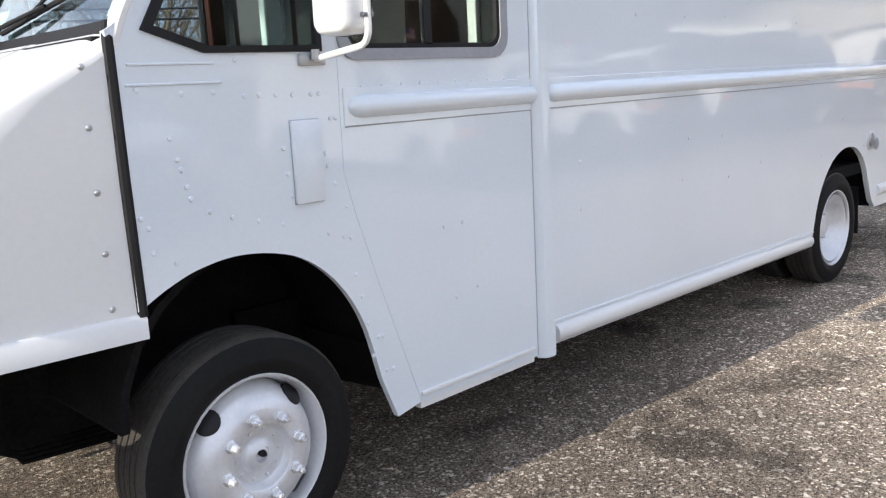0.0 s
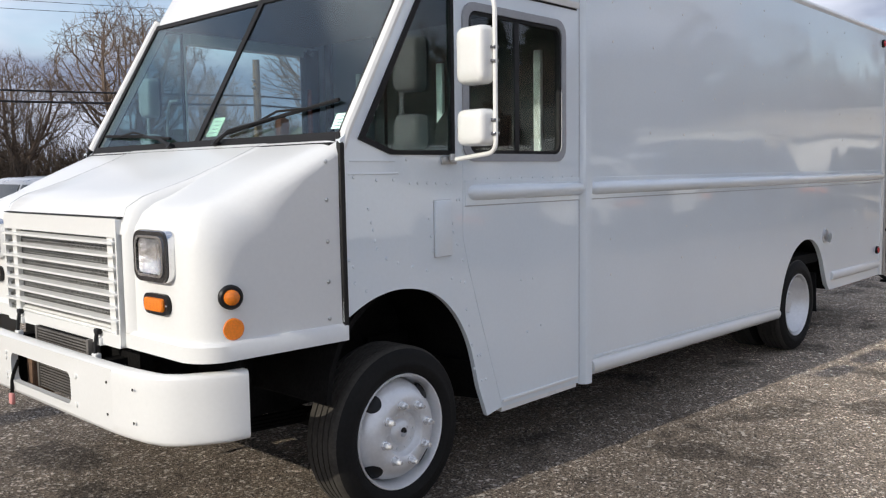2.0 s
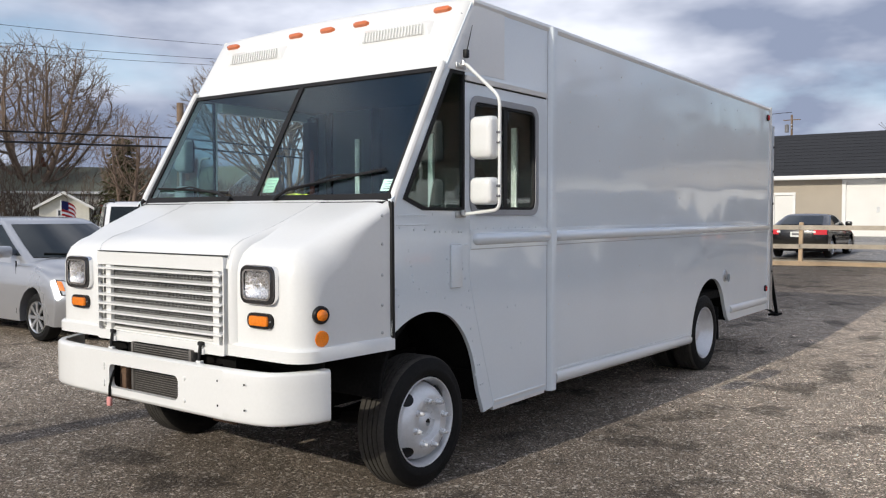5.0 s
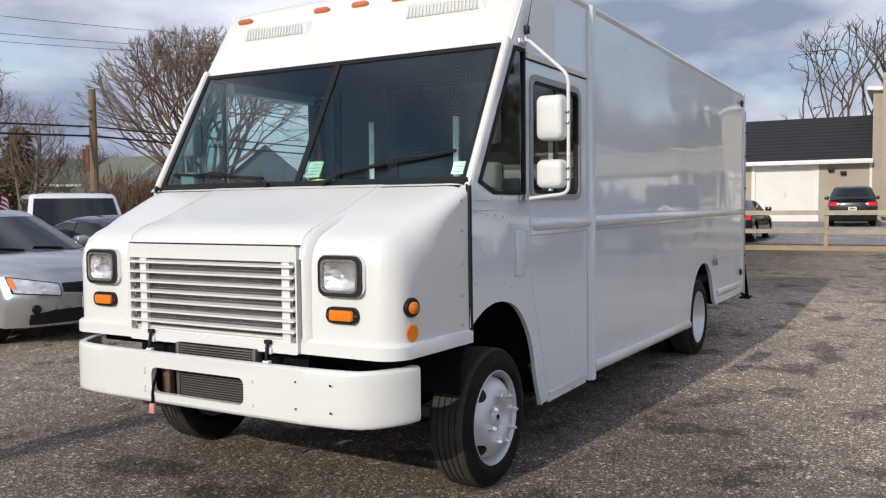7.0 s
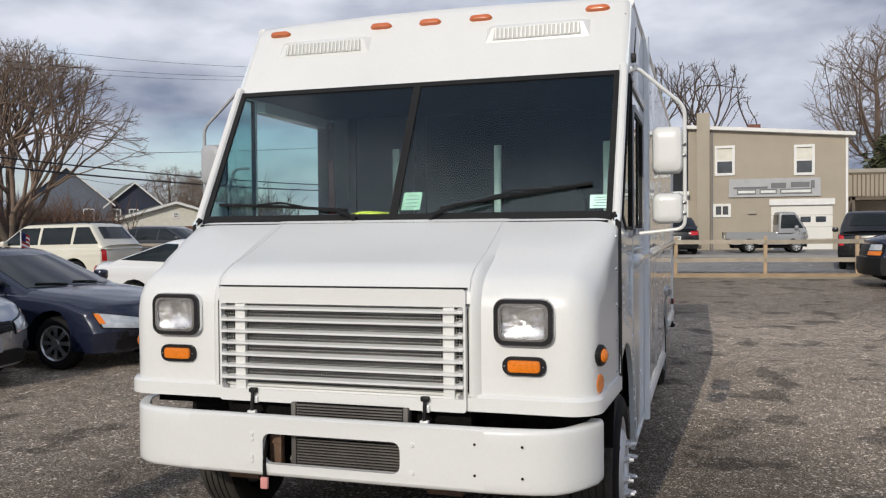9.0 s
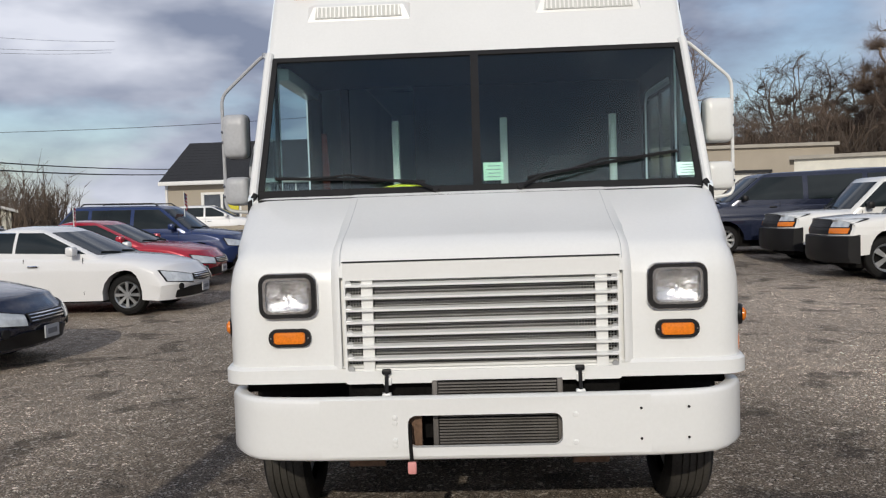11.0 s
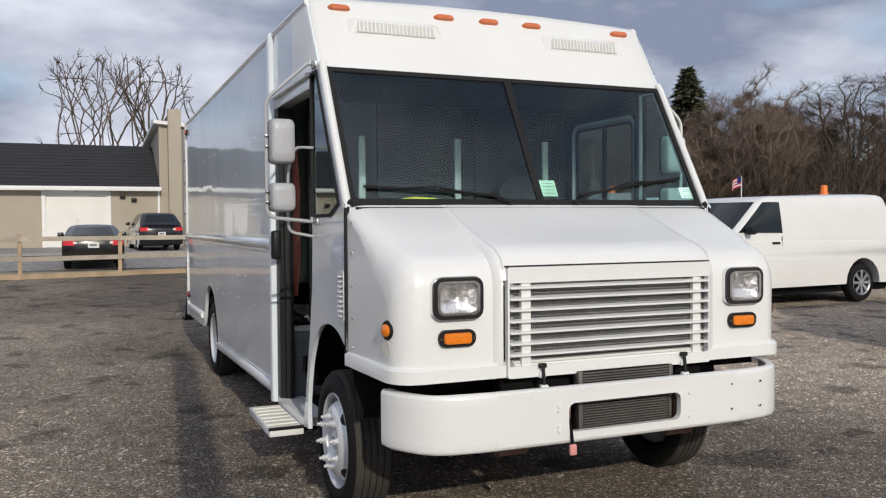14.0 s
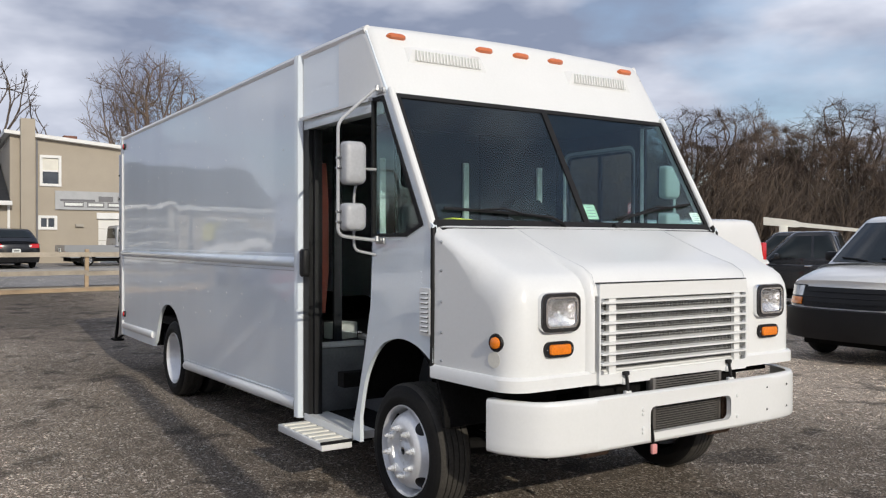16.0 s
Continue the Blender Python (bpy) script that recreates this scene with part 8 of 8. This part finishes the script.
def raw(name, vf, material, parent, label="", kind=""):
    me = bpy.data.meshes.new(name)
    me.from_pydata([tuple(v) for v in vf[0]], [], vf[1])
    me.polygons.foreach_set("use_smooth", [True] * len(me.polygons))
    me.materials.append(material)
    ob = new(name, me)
    ob.parent = parent
    if label or kind:
        tagged(ob, label, kind=kind)
    return ob


def tree(label, at, rz, *a, group="", twig="twig", **k):
    t = thing("bare_tree", label, "tree", at, rz, group)
    w, c = (colonize if "base" in k else forked)(*a, **k)
    raw("trunk", w, M["bark"], t)
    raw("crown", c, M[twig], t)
    return t


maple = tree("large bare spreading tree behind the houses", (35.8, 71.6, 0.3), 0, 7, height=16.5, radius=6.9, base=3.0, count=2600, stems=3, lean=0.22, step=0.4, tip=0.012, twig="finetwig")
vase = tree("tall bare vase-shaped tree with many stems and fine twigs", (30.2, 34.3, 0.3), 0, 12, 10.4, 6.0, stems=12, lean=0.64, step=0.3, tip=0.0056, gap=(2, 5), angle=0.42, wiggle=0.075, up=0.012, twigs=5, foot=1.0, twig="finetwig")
dead = tree("sparse bare tree with broken limbs behind the shop", (56.0, 5.6, 0.9), 0, 21, 11.6, 3.8, stems=3, lean=0.34, step=0.45, tip=0.0125, gap=(2, 5), angle=0.7, wiggle=0.13, up=0.06, twigs=3, waist=0.6)
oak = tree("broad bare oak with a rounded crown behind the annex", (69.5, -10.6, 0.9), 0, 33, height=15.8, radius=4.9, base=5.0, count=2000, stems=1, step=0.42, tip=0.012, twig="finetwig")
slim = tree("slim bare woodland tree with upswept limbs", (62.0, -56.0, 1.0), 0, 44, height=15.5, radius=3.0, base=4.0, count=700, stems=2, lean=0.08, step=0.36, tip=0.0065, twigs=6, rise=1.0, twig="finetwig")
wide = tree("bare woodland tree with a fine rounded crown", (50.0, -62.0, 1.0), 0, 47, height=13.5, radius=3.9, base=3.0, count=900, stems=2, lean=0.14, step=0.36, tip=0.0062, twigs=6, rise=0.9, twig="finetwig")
fan = tree("tall bare woodland tree with fanned limbs", (20.5, -62.0, 1.0), 0, 61, height=18.5, radius=5.6, base=4.6, count=1100, stems=3, lean=0.12, step=0.45, tip=0.0078, twigs=6, rise=0.8)
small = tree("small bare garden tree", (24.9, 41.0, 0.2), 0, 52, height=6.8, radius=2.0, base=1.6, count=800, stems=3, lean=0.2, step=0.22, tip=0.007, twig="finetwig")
copy_thing(dead, pose(56.5, 2.2, 0.9, 0, 0, 130))
copy_thing(maple, pose(26.9, 74.4, 0.3, 0, 0, 70) @ Matrix.Diagonal((0.75, 0.75, 0.7, 1)))
copy_thing(maple, pose(10.0, 72.0, 0.4, 0, 0, 200))
copy_thing(maple, pose(60.0, 82.0, 0.4, 0, 0, 100) @ Matrix.Diagonal((0.55, 0.55, 0.5, 1)))
copy_thing(maple, pose(98.0, 66.0, 0.4, 0, 0, 140) @ Matrix.Diagonal((0.7, 0.7, 0.6, 1)))
copy_thing(maple, pose(104.0, 76.0, 0.4, 0, 0, 20) @ Matrix.Diagonal((0.7, 0.7, 0.65, 1)))
wood_rnd = random.Random(8)
for i in range(44):
    t = i / 43
    a = radians(-16 - 66 * t)
    dist = wood_rnd.uniform(62, 95)
    src = (wide, slim, wide, fan, wide, slim)[i % 6]
    q = copy_thing(src, pose(-2 + dist * math.cos(a), 4 + dist * math.sin(a), 1.0, 0, 0, wood_rnd.uniform(0, 360)) @ Matrix.Diagonal((1, 1, wood_rnd.uniform(0.5, 0.82), 1)))
    tagged(q, "bare woodland tree among brown scrub", "tree", "woodland trees")

for x, y, k in ((44.5, -27.5, 0.62), (46.0, -31.0, 0.5), (47.0, -36.0, 0.55), (44.0, -38.5, 0.66), (42.0, -24.0, 0.5)):
    tagged(copy_thing(wide, pose(x, y, 0.8, 0, 0, x * 40) @ Matrix.Diagonal((0.8, 0.8, k, 1))), "slim bare tree before the spruces", "tree", "woodland trees")
# brown scrub and saplings, too many to count
def scrub(name, label, spots, seed, look_of="brush"):
    rnd = random.Random(seed)
    verts, faces = [], []
    for x, y, hgt in spots:
        for s in range(7):
            p = Vector((x + rnd.gauss(0, 0.5), y + rnd.gauss(0, 0.5), 0.5))
            d = Vector((rnd.gauss(0, 0.28), rnd.gauss(0, 0.28), 1)).normalized()
            L = hgt * rnd.uniform(0.5, 1.0)
            for b in range(5):
                if b == 0:
                    q0, q1, w = p, p + d * L, 0.05
                else:
                    q0 = p + d * L * rnd.uniform(0.2, 0.9)
                    q1 = q0 + (d + Vector((rnd.gauss(0, 0.7), rnd.gauss(0, 0.7), rnd.uniform(-0.2, 0.5)))).normalized() * L * rnd.uniform(0.2, 0.42)
                    w = 0.032
                u = (q1 - q0).orthogonal().normalized() * w
                v = (q1 - q0).normalized().cross(u)
                k = len(verts)
                verts += [q0 + u, q0 - u * 0.5 + v * 0.87, q0 - u * 0.5 - v * 0.87, q1]
                faces += [(k, k + 1, k + 3), (k + 1, k + 2, k + 3), (k + 2, k, k + 3)]
    ob = raw(name, (verts, faces), M[look_of], None, kind="stuff")
    return tagged(ob, label, "scrub")


rs = random.Random(77)
spots = []
for i in range(6800):
    a = radians(rs.uniform(-84, -13))
    dist = rs.uniform(60, 112)
    spots.append((-2 + dist * math.cos(a), 4 + dist * math.sin(a), rs.uniform(2.5, 8.2)))
scrub("woodland_scrub", "dense brown winter scrub along the lot's edge", spots, 5)
spots = []
for i in range(1300):
    a = radians(rs.uniform(28, 84))
    dist = rs.uniform(72, 110) if not 32 < math.degrees(a) < 48 else rs.uniform(130, 165)
    spots.append((-2 + dist * math.cos(a), 2 + dist * math.sin(a), rs.uniform(3, 7)))
scrub("far_scrub", "distant brown winter trees beyond the houses", spots, 6)
spots = [(53.2 + rs.gauss(0, 1.6), 52.1 + rs.gauss(0, 1.8), rs.uniform(1.5, 3.4)) for i in range(55)]
scrub("garden_scrub", "russet bushes before the blue-grey house", spots, 9, "russet")
spots = []
for i in range(420):
    t = rs.random()
    spots.append((45.5 - 8.5 * t + rs.gauss(0, 1.2), 42.5 + 8.0 * t + rs.gauss(0, 1.2), rs.uniform(1.6, 4.4)))
scrub("hedge_scrub", "dense russet hedge beyond the parked cars", spots, 10, "russet")


def conifer(label, at, height, width, seed, material, whorls=26, blunt=0.8, sprays=9):
    """A conifer: trunk, then whorls of drooping boughs set with needle sprays."""
    rnd = random.Random(seed)
    t = thing("conifer", label, "tree", at)
    bm = N()
    tube(bm, [(0, 0, -0.3), (0, 0, height * 0.6), (0, 0, height)], height * 0.016, 7, 0.02)
    part("trunk", bm, M["bark"], t)
    verts, faces = [], []
    for i in range(whorls):
        f = (i + rnd.uniform(0, 0.8)) / whorls
        z = height * (0.1 + 0.9 * f)
        R = width * (1 - f) ** blunt * rnd.uniform(0.7, 1.12) + 0.12
        for b in range(9):
            a = 2 * math.pi * (b + rnd.random()) / 9
            L = R * rnd.uniform(0.6, 1.1)
            for k in range(sprays):
                s = (k + rnd.random()) / sprays
                c = Vector((math.cos(a) * L * s, math.sin(a) * L * s, z - 0.28 * L * s + rnd.uniform(-0.1, 0.1)))
                for e in range(2):
                    d = Vector((math.cos(a + rnd.uniform(-1.2, 1.2)), math.sin(a + rnd.uniform(-1.2, 1.2)), rnd.uniform(-0.7, 0.35))).normalized() * rnd.uniform(0.25, 0.6) * (0.5 + width / 6)
                    w = d.cross(Vector((rnd.uniform(-1, 1), rnd.uniform(-1, 1), 1))).normalized() * 0.1 * (0.6 + width / 5)
                    n0 = len(verts)
                    verts += [c - w, c + w, c + d]
                    faces.append((n0, n0 + 1, n0 + 2))
    raw("crown", (verts, faces), material, t)
    return t


conifer("tall dark green spruce at the wood's edge", (53.0, -34.5, 0.9), 13.4, 5.6, 3, M["needle"], 40, 0.85, 11)
conifer("tall dark green spruce beside another", (53.0, -39.2, 0.9), 13.0, 5.2, 4, M["needle"], 40, 0.85, 11)
conifer("dark cedar in the wood", (42.0, -58.0, 0.9), 9.5, 2.6, 5, M["needle"], 26)
conifer("dark cedar in the wood", (36.0, -66.0, 0.9), 8.5, 3.0, 6, M["cedar"], 24)
for x, y, hgt, sd in ((47.0, -48.0, 8.2, 15), (30.0, -64.0, 7.6, 16), (24.0, -66.0, 8.8, 17), (12.0, -70.0, 8.0, 18)):
    conifer("dark cedar half hidden in the wood", (x, y, 0.9), hgt, 2.7, sd, M["needle"], 24, 0.6)
conifer("rounded olive cedar near the cottage", (33.6, 55.3, 0.3), 6.8, 2.1, 7, M["cedar"], 24, 0.38, 11)
conifer("dense green yew behind the annex", (56.0, -9.2, 0.9), 6.6, 2.9, 9, M["yew"], 26, 0.3, 14)
